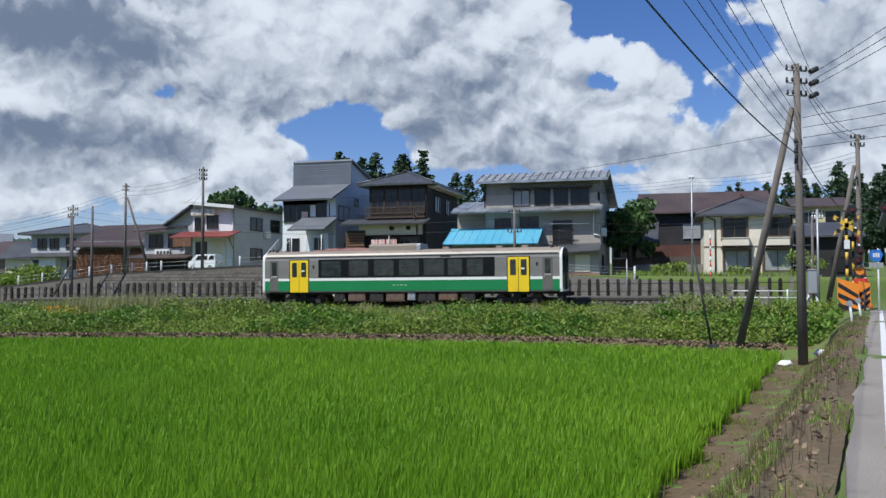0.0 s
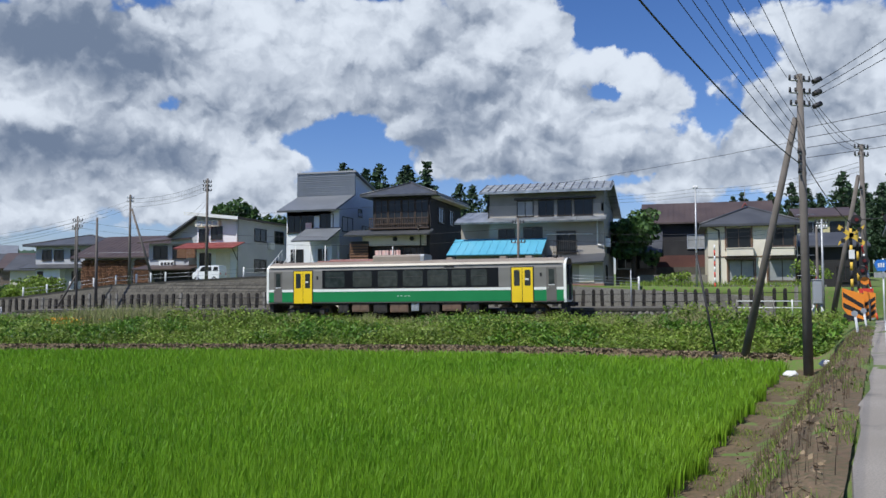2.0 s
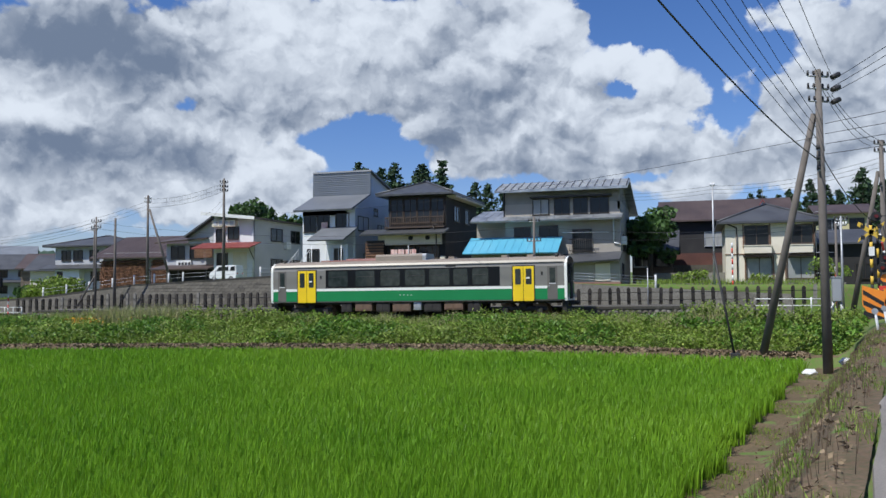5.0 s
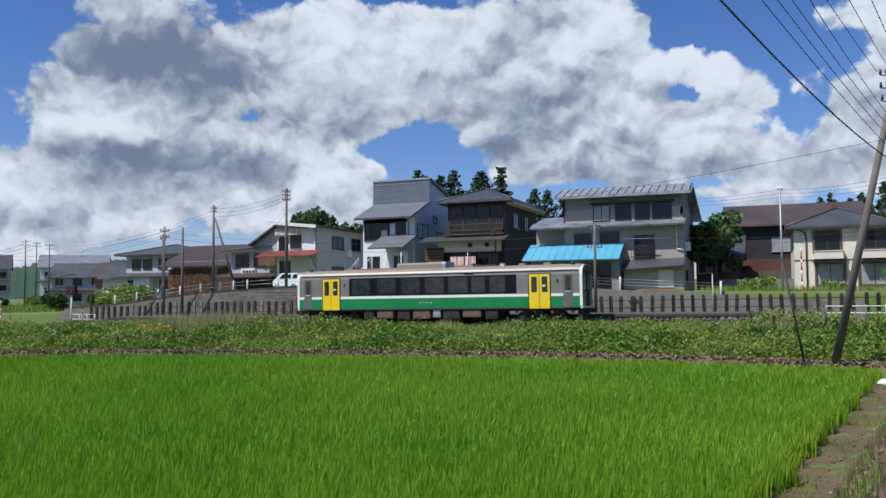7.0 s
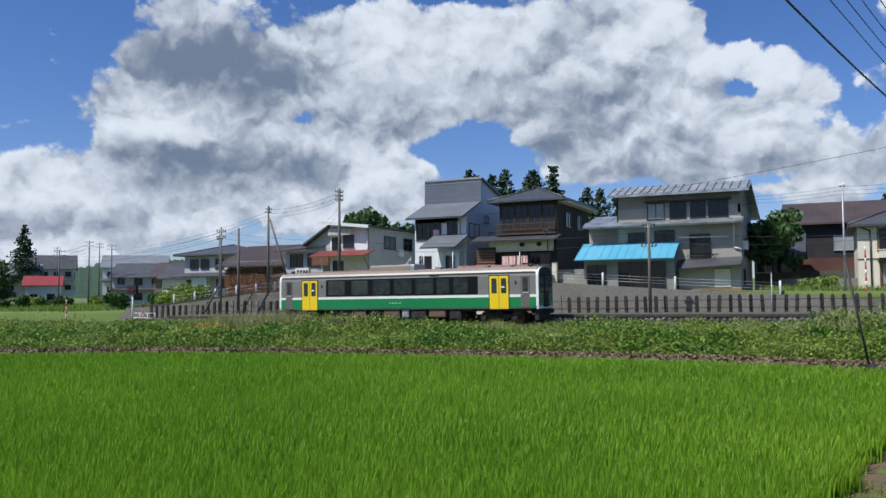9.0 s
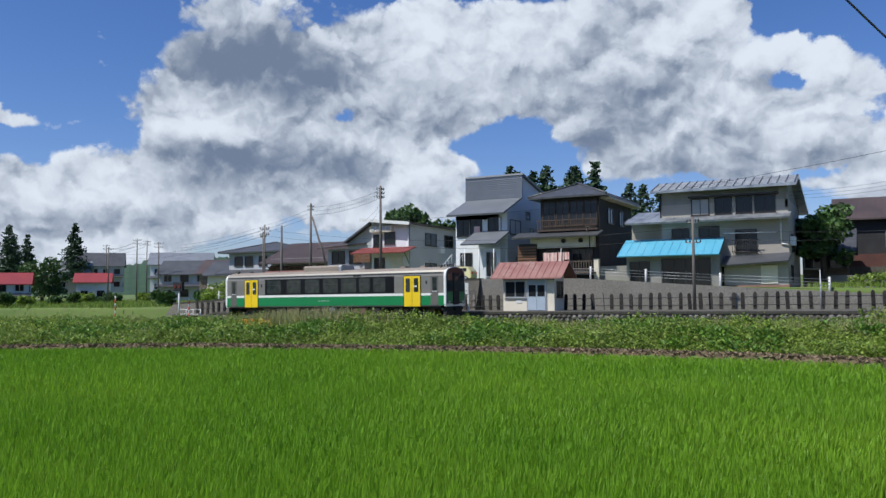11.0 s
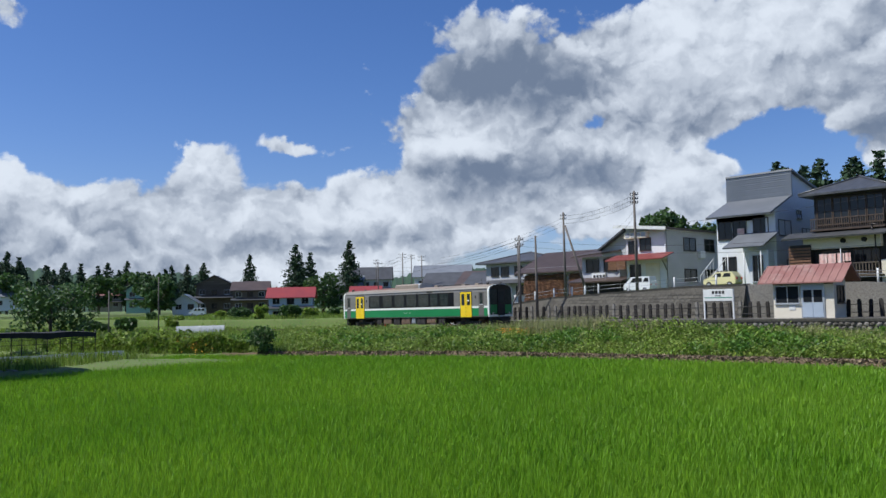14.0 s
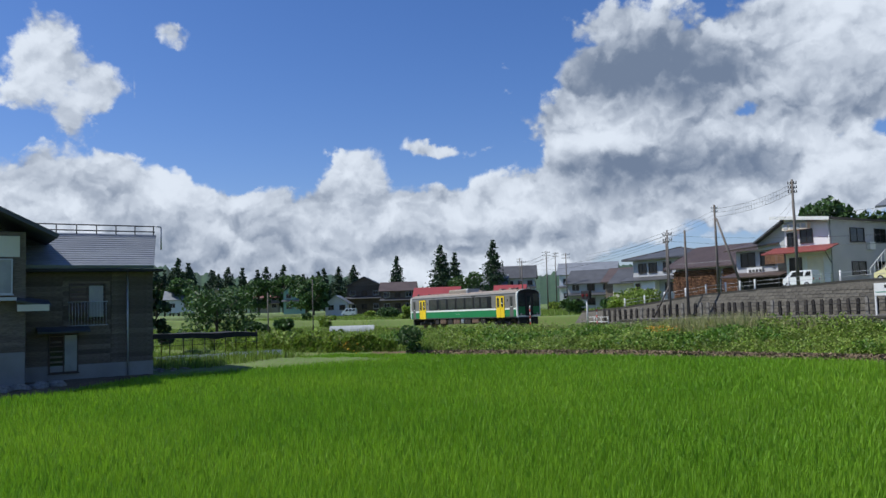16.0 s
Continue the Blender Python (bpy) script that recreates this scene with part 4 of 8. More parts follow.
# ---- houses ----
def opening(parent, face, at, u0, u1, z0, z1, glass=None, frame=None, bars=1, cross=0, name="window"):
    """A window on a wall: 'f' faces -y at y=at, 'r' faces +x at x=at, 'l' faces -x at x=at. The frame stands proud, the pane lies back in it."""
    glass, frame = glass or GLASS, frame or FRAME_D

    def put(bm, a, b, c, d, near, far):
        if face == "f":
            box(bm, a, b, at - near, at - far, c, d)
        else:
            s = 1 if face == "r" else -1
            box(bm, *sorted((at + s * near, at + s * far)), a, b, c, d)

    w = 0.06
    s = 1 if face == "r" else -1
    bm = B()
    rings = []
    for a, b, c, d, dep in ((u0 - w, u1 + w, z0 - w, z1 + w, -0.02), (u0 - w, u1 + w, z0 - w, z1 + w, 0.07), (u0, u1, z0, z1, 0.07), (u0, u1, z0, z1, -0.02)):
        rings.append([bm.verts.new((u, at - dep, v) if face == "f" else (at + s * dep, u, v)) for u, v in ((a, c), (b, c), (b, d), (a, d))])
    for p, q in zip(rings, rings[1:]):
        for i in range(4):
            bm.faces.new((p[i], p[(i + 1) % 4], q[(i + 1) % 4], q[i]))
    win = part(name, bm, frame, parent)
    for i in range(bars):
        mid = u0 + (u1 - u0) * (i + 1) / (bars + 1)
        bm = B()
        put(bm, mid - 0.025, mid + 0.025, z0, z1, 0.05, 0.0)
        part("mullion", bm, frame, win)
    for i in range(cross):
        mid = z0 + (z1 - z0) * (i + 1) / (cross + 1)
        bm = B()
        put(bm, u0, u1, mid - 0.02, mid + 0.02, 0.05, 0.0)
        part("transom", bm, frame, win)
    bm = B()
    put(bm, u0, u1, z0, z1, 0.015, -0.02)
    part("pane", bm, glass, win)
    bm = B()
    put(bm, u0 - 0.1, u1 + 0.1, z0 - w - 0.05, z0 - w, 0.12, -0.01)
    part("sill", bm, frame, win)
    return win


def gable_roof(parent, x0, x1, y0, y1, ze, zr, mat, over=0.5, along="x", thick=0.14, name="roof", seams=0.0):
    """A pitched roof with its ridge along x or y, eaves at ze and ridge at zr."""
    bm = B()
    if along == "x":
        m = (y0 + y1) / 2
        k = (zr - ze) / (m - y0)
        prism(bm, [(y0 - over, ze - over * k), (m, zr), (y1 + over, ze - over * k), (y1 + over, ze - over * k - thick), (m, zr - thick * 1.1), (y0 - over, ze - over * k - thick)], "x", x0 - over, x1 + over)
    else:
        m = (x0 + x1) / 2
        k = (zr - ze) / (m - x0)
        prism(bm, [(x0 - over, ze - over * k), (m, zr), (x1 + over, ze - over * k), (x1 + over, ze - over * k - thick), (m, zr - thick * 1.1), (x0 - over, ze - over * k - thick)], "y", y0 - over, y1 + over)
    roof = part(name, bm, mat, parent)
    if seams:
        n = int((x1 - x0 + 2 * over) / seams) if along == "x" else int((y1 - y0 + 2 * over) / seams)
        for i in range(n + 1):
            bm = B()
            if along == "x":
                x = x0 - over + i * seams
                slab(bm, (x, y0 - over, ze - over * k + 0.035), (x + 0.04, y0 - over, ze - over * k + 0.035), (x + 0.04, m, zr + 0.035), (x, m, zr + 0.035), 0.05)
            else:
                y = y0 - over + i * seams
                slab(bm, (x1 + over, y, ze - over * k + 0.035), (x1 + over, y + 0.04, ze - over * k + 0.035), (m, y + 0.04, zr + 0.035), (m, y, zr + 0.035), 0.05)
            part("seam", bm, mat, roof)
    return roof


def hip_roof(parent, x0, x1, y0, y1, ze, zr, mat, over=0.6, name="roof"):
    bm = B()
    x0, x1, y0, y1 = x0 - over, x1 + over, y0 - over, y1 + over
    inset = min((x1 - x0), (y1 - y0)) / 2 * 0.98
    if x1 - x0 >= y1 - y0:
        r = [(x0 + inset, (y0 + y1) / 2), (x1 - inset, (y0 + y1) / 2)]
    else:
        r = [((x0 + x1) / 2, y0 + inset), ((x0 + x1) / 2, y1 - inset)]
    e = [bm.verts.new((x, y, ze)) for x, y in ((x0, y0), (x1, y0), (x1, y1), (x0, y1))]
    lo = [bm.verts.new((x, y, ze - 0.16)) for x, y in ((x0, y0), (x1, y0), (x1, y1), (x0, y1))]
    a, b = [bm.verts.new((*p, zr)) for p in r]
    if x1 - x0 >= y1 - y0:
        fs = ((e[0], e[1], b, a), (e[1], e[2], b), (e[2], e[3], a, b), (e[3], e[0], a))
    else:
        fs = ((e[0], e[1], a), (e[1], e[2], b, a), (e[2], e[3], b), (e[3], e[0], a, b))
    for f in fs:
        bm.faces.new(f)
    for i in range(4):
        bm.faces.new((lo[i], lo[(i + 1) % 4], e[(i + 1) % 4], e[i]))
    bm.faces.new(lo[::-1])
    roof = part(name, bm, mat, parent)
    bm = B()
    for p, q in ((e0, r0) for e0, r0 in (((x0, y0), r[0]), ((x1, y0), r[0] if x1 - x0 < y1 - y0 else r[1]), ((x1, y1), r[1]), ((x0, y1), r[1] if x1 - x0 < y1 - y0 else r[0]))):
        tube(bm, (*p, ze + 0.03), (*q, zr + 0.03), 0.09, n=6)
    tube(bm, (*r[0], zr + 0.05), (*r[1], zr + 0.05), 0.12, n=6)
    part("ridge_cap", bm, mat, roof)
    return roof


def lean_roof(parent, x0, x1, y0, y1, z0, z1, mat, thick=0.1, name="canopy", seams=0.0):
    """A single slope, z0 at y0 rising to z1 at y1."""
    bm = B()
    slab(bm, (x0, y0, z0), (x1, y0, z0), (x1, y1, z1), (x0, y1, z1), thick)
    roof = part(name, bm, mat, parent)
    if seams:
        for i in range(int((x1 - x0) / seams) + 1):
            x = min(x0 + i * seams, x1 - 0.05)
            bm = B()
            slab(bm, (x, y0, z0 + 0.03), (x + 0.045, y0, z0 + 0.03), (x + 0.045, y1, z1 + 0.03), (x, y1, z1 + 0.03), 0.05)
            part("seam", bm, mat, roof)
    return roof


def walls(parent, x0, x1, y0, y1, z0, z1, mat, name="wall", label=""):
    return part(name, box(B(), x0, x1, y0, y1, z0, z1), mat, parent, label)


def pipe(parent, pts, r=0.04, mat=None, name="downpipe"):
    bm = B()
    for p, q in zip(pts, pts[1:]):
        tube(bm, p, q, r, n=6)
    return part(name, bm, mat or FRAME_D, parent)


def silver_roof_house():
    h = thing("house", pose(0, 0, 0), "large three-storey beige house with a silvery roof and light blue lean-to", "house")
    walls(h, -14.4, -5.4, 62, 71, 1.2, 6.9, SIDING_B)
    walls(h, -14.4, -5.4, 62, 71, 6.9, 8.1, SIDING_B)
    # the darker grey-brown also carries the shadow below the eave
    walls(h, -14.38, -5.42, 62.02, 71, 8.1, 9.25, BARE, "upper_wall", "smooth grey-brown upper wall, darkened for the eave's shadow")
    bm = B()
    prism(bm, [(61.0, 9.15), (63.6, 10.0), (72.2, 7.9), (72.2, 7.7), (63.6, 9.75), (61.0, 8.95)], "x", -15.0, -4.75)
    roof = part("roof", bm, ROOF_SHINE, h, "silvery weathered slate roof")
    for i in range(18):
        x = -14.9 + i * 0.59
        bm = B()
        slab(bm, (x, 61.0, 9.2), (x + 0.06, 61.0, 9.2), (x + 0.06, 63.6, 10.05), (x, 63.6, 10.05), 0.07)
        part("seam", bm, ROOF_GREY, roof)
    for j in range(4):
        bm = B()
        y = 61.4 + j * 0.6
        z = 9.15 + (y - 61.0) * 0.327
        box(bm, -14.95, -4.8, y, y + 0.06, z, z + 0.05)
        part("snow_bar", bm, STEEL, roof)
    prism_gable = B()
    prism(prism_gable, [(62, 9.2), (63.6, 9.75), (71, 8.0), (71, 7.5), (62, 7.5)], "x", -5.6, -5.41)
    part("gable_wall", prism_gable, BARE, h)
    lean_roof(h, -17.0, -5.2, 60.9, 62.1, 6.75, 7.2, ROOF_SHINE, 0.14, "mid_roof", 0.6)
    walls(h, -17.0, -14.4, 63, 70, 1.5, 6.9, SIDING_B, "side_wing")
    lean_roof(h, -17.2, -14.4, 62.2, 66.0, 7.0, 8.0, ROOF_SHINE, 0.12, "wing_roof", 0.6)
    for a, b in ((-12.1, -10.9), (-10.4, -9.3), (-8.9, -7.9), (-7.6, -6.3)):
        opening(h, "f", 62, a, b, 7.25, 8.4, CURTAIN if a < -11 else GLASS)
    bm = B()
    box(bm, -12.3, -6.0, 61.55, 62, 8.5, 8.62)
    part("window_hood", bm, FRAME_D, h)
    opening(h, "f", 62, -9.0, -7.6, 4.35, 5.95, GLASS, bars=2)
    rail = part("balcony_rail", tube(B(), (-9.25, 61.55, 5.2), (-7.35, 61.55, 5.2), 0.03, n=6), DARKSTEEL, h)
    part("lower_rail", tube(B(), (-9.25, 61.55, 4.35), (-7.35, 61.55, 4.35), 0.03, n=6), DARKSTEEL, rail)
    for i in range(13):
        part("bar", tube(B(), (-9.2 + i * 0.15, 61.55, 4.3), (-9.2 + i * 0.15, 61.55, 5.2), 0.014, n=5), DARKSTEEL, rail)
    for x in (-9.25, -7.35):
        part("bracket", tube(B(), (x, 61.55, 4.35), (x, 62.0, 4.35), 0.025, n=6), DARKSTEEL, rail)
    opening(h, "f", 62, -13.6, -12.4, 5.6, 6.2, GLASS)
    opening(h, "f", 62, -11.6, -10.2, 5.5, 6.3, GLASS)
    walls(h, -16.7, -9.9, 60.2, 62.1, 1.4, 4.2, BARE, "lean_to_wall", "grey rendered lean-to")
    lean_roof(h, -17.2, -9.8, 59.3, 62.0, 4.15, 5.5, ROOF_BLUE, 0.09, "blue_roof", 0.62)
    opening(h, "f", 60.2, -14.0, -10.6, 1.9, 3.85, GLASS, bars=3, name="shop_window")
    opening(h, "f", 60.2, -16.4, -15.0, 1.7, 3.7, GLASS, bars=1)
    bm = B()
    slab(bm, (-9.75, 60.0, 3.35), (-5.3, 60.0, 3.6), (-5.3, 62.0, 4.25), (-9.75, 62.0, 4.1), 0.12)
    part("porch_roof", bm, ROOF_GREY, h)
    walls(h, -9.7, -5.4, 60.9, 62.1, 1.3, 3.6, SIDING_B, "porch_wall")
    walls(h, -9.7, -5.35, 60.85, 62.1, 1.2, 1.9, BRICKRED, "plinth", "reddish brick plinth")
    walls(h, -7.2, -6.1, 60.82, 60.9, 2.0, 3.3, OFFWHITE, "door", "cream door")
    opening(h, "r", -5.4, 64, 66, 4.4, 5.6, GLASS)
    opening(h, "r", -5.4, 63, 64.2, 2.2, 3.3, GLASS)
    bm = B()
    box(bm, -5.38, -5.0, 62.3, 63.1, 4.75, 5.4, 0.03)
    part("air_conditioner", bm, WHITE, h)
    pipe(h, [(-5.9, 61.9, 6.8), (-5.9, 61.9, 4.9), (-5.5, 61.9, 4.8)], 0.06, WHITE)
    pipe(h, [(-14.45, 61.95, 9), (-14.45, 61.95, 7.0)], 0.05)
    pipe(h, [(-9.8, 61.7, 5.75), (-6.2, 61.6, 5.7)], 0.03, WHITE, "washing_pole")


def dark_house():
    h = thing("house", pose(0, 0, 0), "old dark timber house with tiled hip roof and glazed balcony", "house")
    walls(h, -25.2, -20.0, 64.2, 74, 6.4, 9.5, BLACKWALL)
    walls(h, -25.6, -20.0, 64.0, 74, 1.8, 6.4, BLACKWALL)
    hip_roof(h, -25.2, -20.0, 64.2, 73, 9.55, 10.9, TILE, 0.85)
    bm = B()
    box(bm, -20.6, -19.2, 64.5, 74.5, 9.25, 9.42)
    part("fascia", bm, OFFWHITE, h, "pale side eave board")
    for i in range(4):
        a = -24.95 + i * 1.22
        opening(h, "f", 64.2, a, a + 1.05, 7.15, 9.1, GLASS, BROWNFRAME, bars=1, cross=1)
    bm = B()
    for i in range(32):
        x = -25.3 + i * 0.165
        box(bm, x, x + 0.05, 63.62, 63.66, 6.75, 7.5)
    box(bm, -25.35, -20.0, 63.6, 63.68, 7.5, 7.58)
    box(bm, -25.35, -20.0, 63.6, 64.2, 6.62, 6.74)
    part("balcony", bm, BROWNFRAME, h, "dark brown wooden balcony")
    lean_roof(h, -27.2, -19.7, 62.4, 64.1, 6.1, 6.6, TILE, 0.12, "mid_roof")
    walls(h, -25.9, -20.3, 63.5, 64.0, 5.2, 6.1, OFFWHITE, "white_band", "off-white plaster band")
    for x in (-22.9, -21.4):
        bm = B()
        tube(bm, (x, 63.3, 5.75), (x, 63.5, 5.75), 0.18, n=12)
        part("wall_lamp", bm, BLACK, h)
    bm = B()
    for i in range(9):
        box(bm, -27.0, -25.3, 63.3, 63.36, 3.3 + i * 0.24, 3.46 + i * 0.24)
    part("slat_screen", bm, BROWNWOOD, h, "brown wooden slat screen")
    walls(h, -27.0, -25.3, 63.4, 64.4, 1.8, 5.6, BLACKWALL, "store_wall")
    walls(h, -27.0, -25.5, 63.2, 63.3, 2.3, 3.2, GREENTARP, "green_sheet", "green plastic sheet")
    opening(h, "f", 64.0, -24.6, -22.8, 3.4, 5.0, GLASS, BROWNFRAME, bars=2)
    opening(h, "f", 64.0, -22.3, -20.6, 3.4, 5.0, GLASS, BROWNFRAME, bars=2)
    bm = B()
    box(bm, -24.9, -20.2, 62.5, 64.0, 3.0, 3.14)
    for i in range(22):
        x = -24.85 + i * 0.22
        box(bm, x, x + 0.06, 62.5, 62.55, 3.14, 3.95)
    box(bm, -24.9, -20.2, 62.48, 62.58, 3.95, 4.03)
    part("lower_balcony", bm, DARKWOOD, h, "dark weathered lower balcony")
    walls(h, -25.2, -20.0, 63.6, 64.0, 1.6, 3.0, BLACKWALL, "lower_wall")
    walls(h, -19.98, -17.2, 64.1, 72, 1.8, 3.6, BARE, "side_wall", "grey rendered side annex")
    opening(h, "r", -20.0, 66.5, 68, 7.4, 8.6, GLASS)
    opening(h, "r", -20.0, 70, 71.2, 7.4, 8.6, GLASS)
    opening(h, "r", -17.2, 66, 67.2, 2.2, 3.2, GLASS)
    walls(h, -20.35, -19.95, 63.55, 63.95, 1.5, 4.2, OFFWHITE, "white_post", "white rendered pillar")
    pipe(h, [(-20.0, 63.9, 9.3), (-20.0, 63.9, 6.7), (-21.0, 63.5, 6.9), (-20.6, 63.3, 6.0), (-20.6, 63.3, 3.0)], 0.05)
    pipe(h, [(-22.7, 62.3, 3.0), (-22.7, 62.3, 5.1)], 0.04, STEEL, "pole")
    # hung washing
    for x0, w, d in ((-24.3, 0.55, 0.75), (-23.7, 0.6, 0.8), (-23.0, 0.5, 0.9), (-22.45, 0.4, 0.6)):
        wave = [(x0 + w * i / 10, 62.36 + 0.03 * math.sin(i * 0.95)) for i in range(11)]
        bm = prism(B(), wave + [(x, y + 0.015) for x, y in wave[::-1]], "z", 4.75 - d, 4.75)
        tagged(solid("washing", bm, PINK), "pink and white washing hung on the balcony", "laundry")


def grey_house():
    h = thing("house", pose(0, 0, 0), "tall white house with a steep grey sheet-metal roof front", "house")
    x0, x1 = -33.5, -28.4
    walls(h, x0, x1, 64.3, 73.5, 2.0, 8.6, SIDING_W)
    # gable and side wall take greyer siding than the front, as shade in the colour
    bm = B()
    prism(bm, [(64.3, 8.7), (67.5, 10.0), (67.5, 12.1), (67.9, 12.2), (73.5, 10.9), (73.5, 8.0), (64.3, 8.0)], "x", x0 + 0.05, x1)
    part("gable_wall", bm, SIDING_G, h, "side gable coloured pale grey for its shade")
    walls(h, x1 - 0.8, x1 + 0.02, 64.28, 73.5, 2.0, 8.6, SIDING_G, "side_wall", "white side wall coloured pale grey for its shade")
    bm = B()
    prism(bm, [(63.2, 8.45), (67.5, 10.2), (67.5, 10.05), (63.25, 8.3)], "x", x0 - 0.4, x1 + 0.12)
    part("lower_roof", bm, ROOF_MID, h, "dark grey sheet roof apron")
    bm = B()
    prism(bm, [(67.3, 10.05), (67.5, 10.05), (67.5, 12.3), (67.35, 12.3)], "x", x0 - 0.5, x1 + 0.2)
    part("roof_front", bm, GREYMETAL, h, "steep grey ribbed roof front")
    for i in range(12):
        z = 10.2 + 0.17 * i
        part("rib", box(B(), x0 - 0.51, x1 + 0.21, 67.27 + 0.004 * i, 67.4, z, z + 0.03), GREYMETAL, h)
    bm = B()
    slab(bm, (x0 - 0.5, 67.3, 12.38), (x1 + 0.3, 67.3, 12.38), (x1 + 0.3, 74.2, 10.8), (x0 - 0.5, 74.2, 10.8), 0.16)
    part("rear_roof", bm, ROOF_MID, h)
    for a, b, m in ((-33.3, -32.2, GLASS), (-32.0, -30.9, GLASS)):
        opening(h, "f", 64.3, a, b, 6.6, 8.0, m, FRAME_D)
    opening(h, "f", 64.3, -30.2, -29.0, 6.9, 8.1, GLASS)
    opening(h, "f", 64.3, -33.0, -31.9, 3.6, 5.0, GLASS)
    opening(h, "r", x1, 64.9, 67.2, 6.7, 7.9, GLASS)
    opening(h, "r", x1, 69.5, 71.2, 6.6, 7.4, GLASS)
    opening(h, "r", x1, 66.2, 67.4, 3.5, 4.6, GLASS)
    opening(h, "r", x1, 68.6, 69.4, 8.3, 8.9, GLASS)
    bm = B()
    slab(bm, (-31.9, 62.0, 5.7), (-28.5, 62.0, 5.7), (-28.1, 64.3, 6.95), (-31.5, 64.3, 6.95), 0.12)
    part("porch_roof", bm, ROOF_MID, h, "grey sheet porch roof")
    for x in (-31.6, -30.2, -28.8):
        pipe(h, [(x, 62.3, 2.4), (x, 62.3, 5.3)], 0.05, WHITE, "porch_post")
    walls(h, -30.2, -28.6, 63.2, 64.4, 2.2, 5.4, SIDING_G, "porch_wall")
    opening(h, "f", 63.2, -29.9, -29.0, 2.9, 5.0, GLASS, FRAME_S)
    bm = B()
    for i in range(9):
        box(bm, -33.0 + 0.0, -31.9, 60.2 + 0.27 * i, 60.5 + 0.27 * i, 2.3, 2.5 + 0.17 * i)
    part("steps", bm, CONCRETE, h, "grey concrete entrance steps")
    for k in (0, 1):
        bm = B()
        tube(bm, (-31.9 - 1.1 * k, 60.2, 3.4), (-31.9 - 1.1 * k, 62.6, 4.9), 0.03, n=6)
        for i in range(5):
            tube(bm, (-31.9 - 1.1 * k, 60.3 + 0.55 * i, 2.5 + 0.34 * i), (-31.9 - 1.1 * k, 60.3 + 0.55 * i, 3.45 + 0.34 * i), 0.02, n=6)
        part("handrail", bm, WHITE, h)
    bm = B()
    box(bm, -31.6, -31.0, 64.18, 64.22, 6.8, 7.4)
    part("washing", bm, PINK, h, "pink cloth in the window")


def white_house():
    h = thing("house", pose(0, 0, 0), "boxy white two-storey house with a thin sloping roof and red canopy", "house")
    walls(h, -43.8, -39.4, 66, 75.6, 2.2, 8.15, WHITEWALL)
    # grey slab over the white wall: the shade of this side, put into its colour
    walls(h, -39.45, -39.38, 66.0, 75.6, 2.2, 8.05, GREYWALL, "side_wall", "white side wall coloured pale grey for its shade")
    bm = B()
    slab(bm, (-44.6, 65.1, 8.85), (-38.9, 65.1, 8.25), (-38.9, 76.2, 8.25), (-44.6, 76.2, 8.85), 0.2)
    part("roof", bm, ROOF_BROWN, h)
    bm = B()
    slab(bm, (-44.62, 65.05, 8.86), (-38.88, 65.05, 8.26), (-38.88, 65.1, 8.26), (-44.62, 65.1, 8.86), 0.3)
    part("fascia", bm, WHITE, h, "white roof edge board")
    bm = B()
    prism(bm, [(-43.8, 8.1), (-39.4, 8.1), (-39.4, 8.2), (-43.8, 8.7)], "y", 66, 75.6)
    part("upper_wall", bm, WHITEWALL, h)
    opening(h, "f", 66, -43.5, -42.6, 6.1, 7.2, GLASS)
    opening(h, "f", 66, -42.2, -41.1, 6.3, 7.4, GLASS)
    bm = B()
    box(bm, -43.7, -41.2, 65.5, 66, 7.45, 8.05)
    part("window_box", bm, OFFWHITE, h)
    for i in range(4):
        part("opening_slot", box(B(), -43.5 + 0.58 * i, -43.1 + 0.58 * i, 65.47, 65.5, 7.55, 7.95), GREYWALL, h)
    lean_roof(h, -44.9, -38.7, 63.9, 66.0, 5.35, 5.95, ROOF_RED2, 0.1, "red_canopy", 0.45)
    walls(h, -41.7, -40.2, 65.94, 66.0, 2.3, 5.0, OFFWHITE, "shutter", "cream rolling shutter")
    opening(h, "f", 66, -43.4, -42.3, 3.2, 4.9, GLASS)
    for a, b in ((69.0, 71.2), (73.0, 74.8)):
        opening(h, "r", -39.38, a, b, 6.25, 7.4, GLASS)
        opening(h, "r", -39.38, a, b, 3.3, 4.4, GLASS)
    bm = B()
    box(bm, -39.36, -39.0, 71.5, 72.4, 5.5, 6.2, 0.03)
    part("air_conditioner", bm, WHITE, h)
    pipe(h, [(-39.5, 65.9, 8.1), (-39.5, 65.9, 2.4)], 0.05, WHITE)
    pipe(h, [(-38.8, 64.0, 5.3), (-39.4, 65.9, 4.3)], 0.04, FRAME_D, "brace")


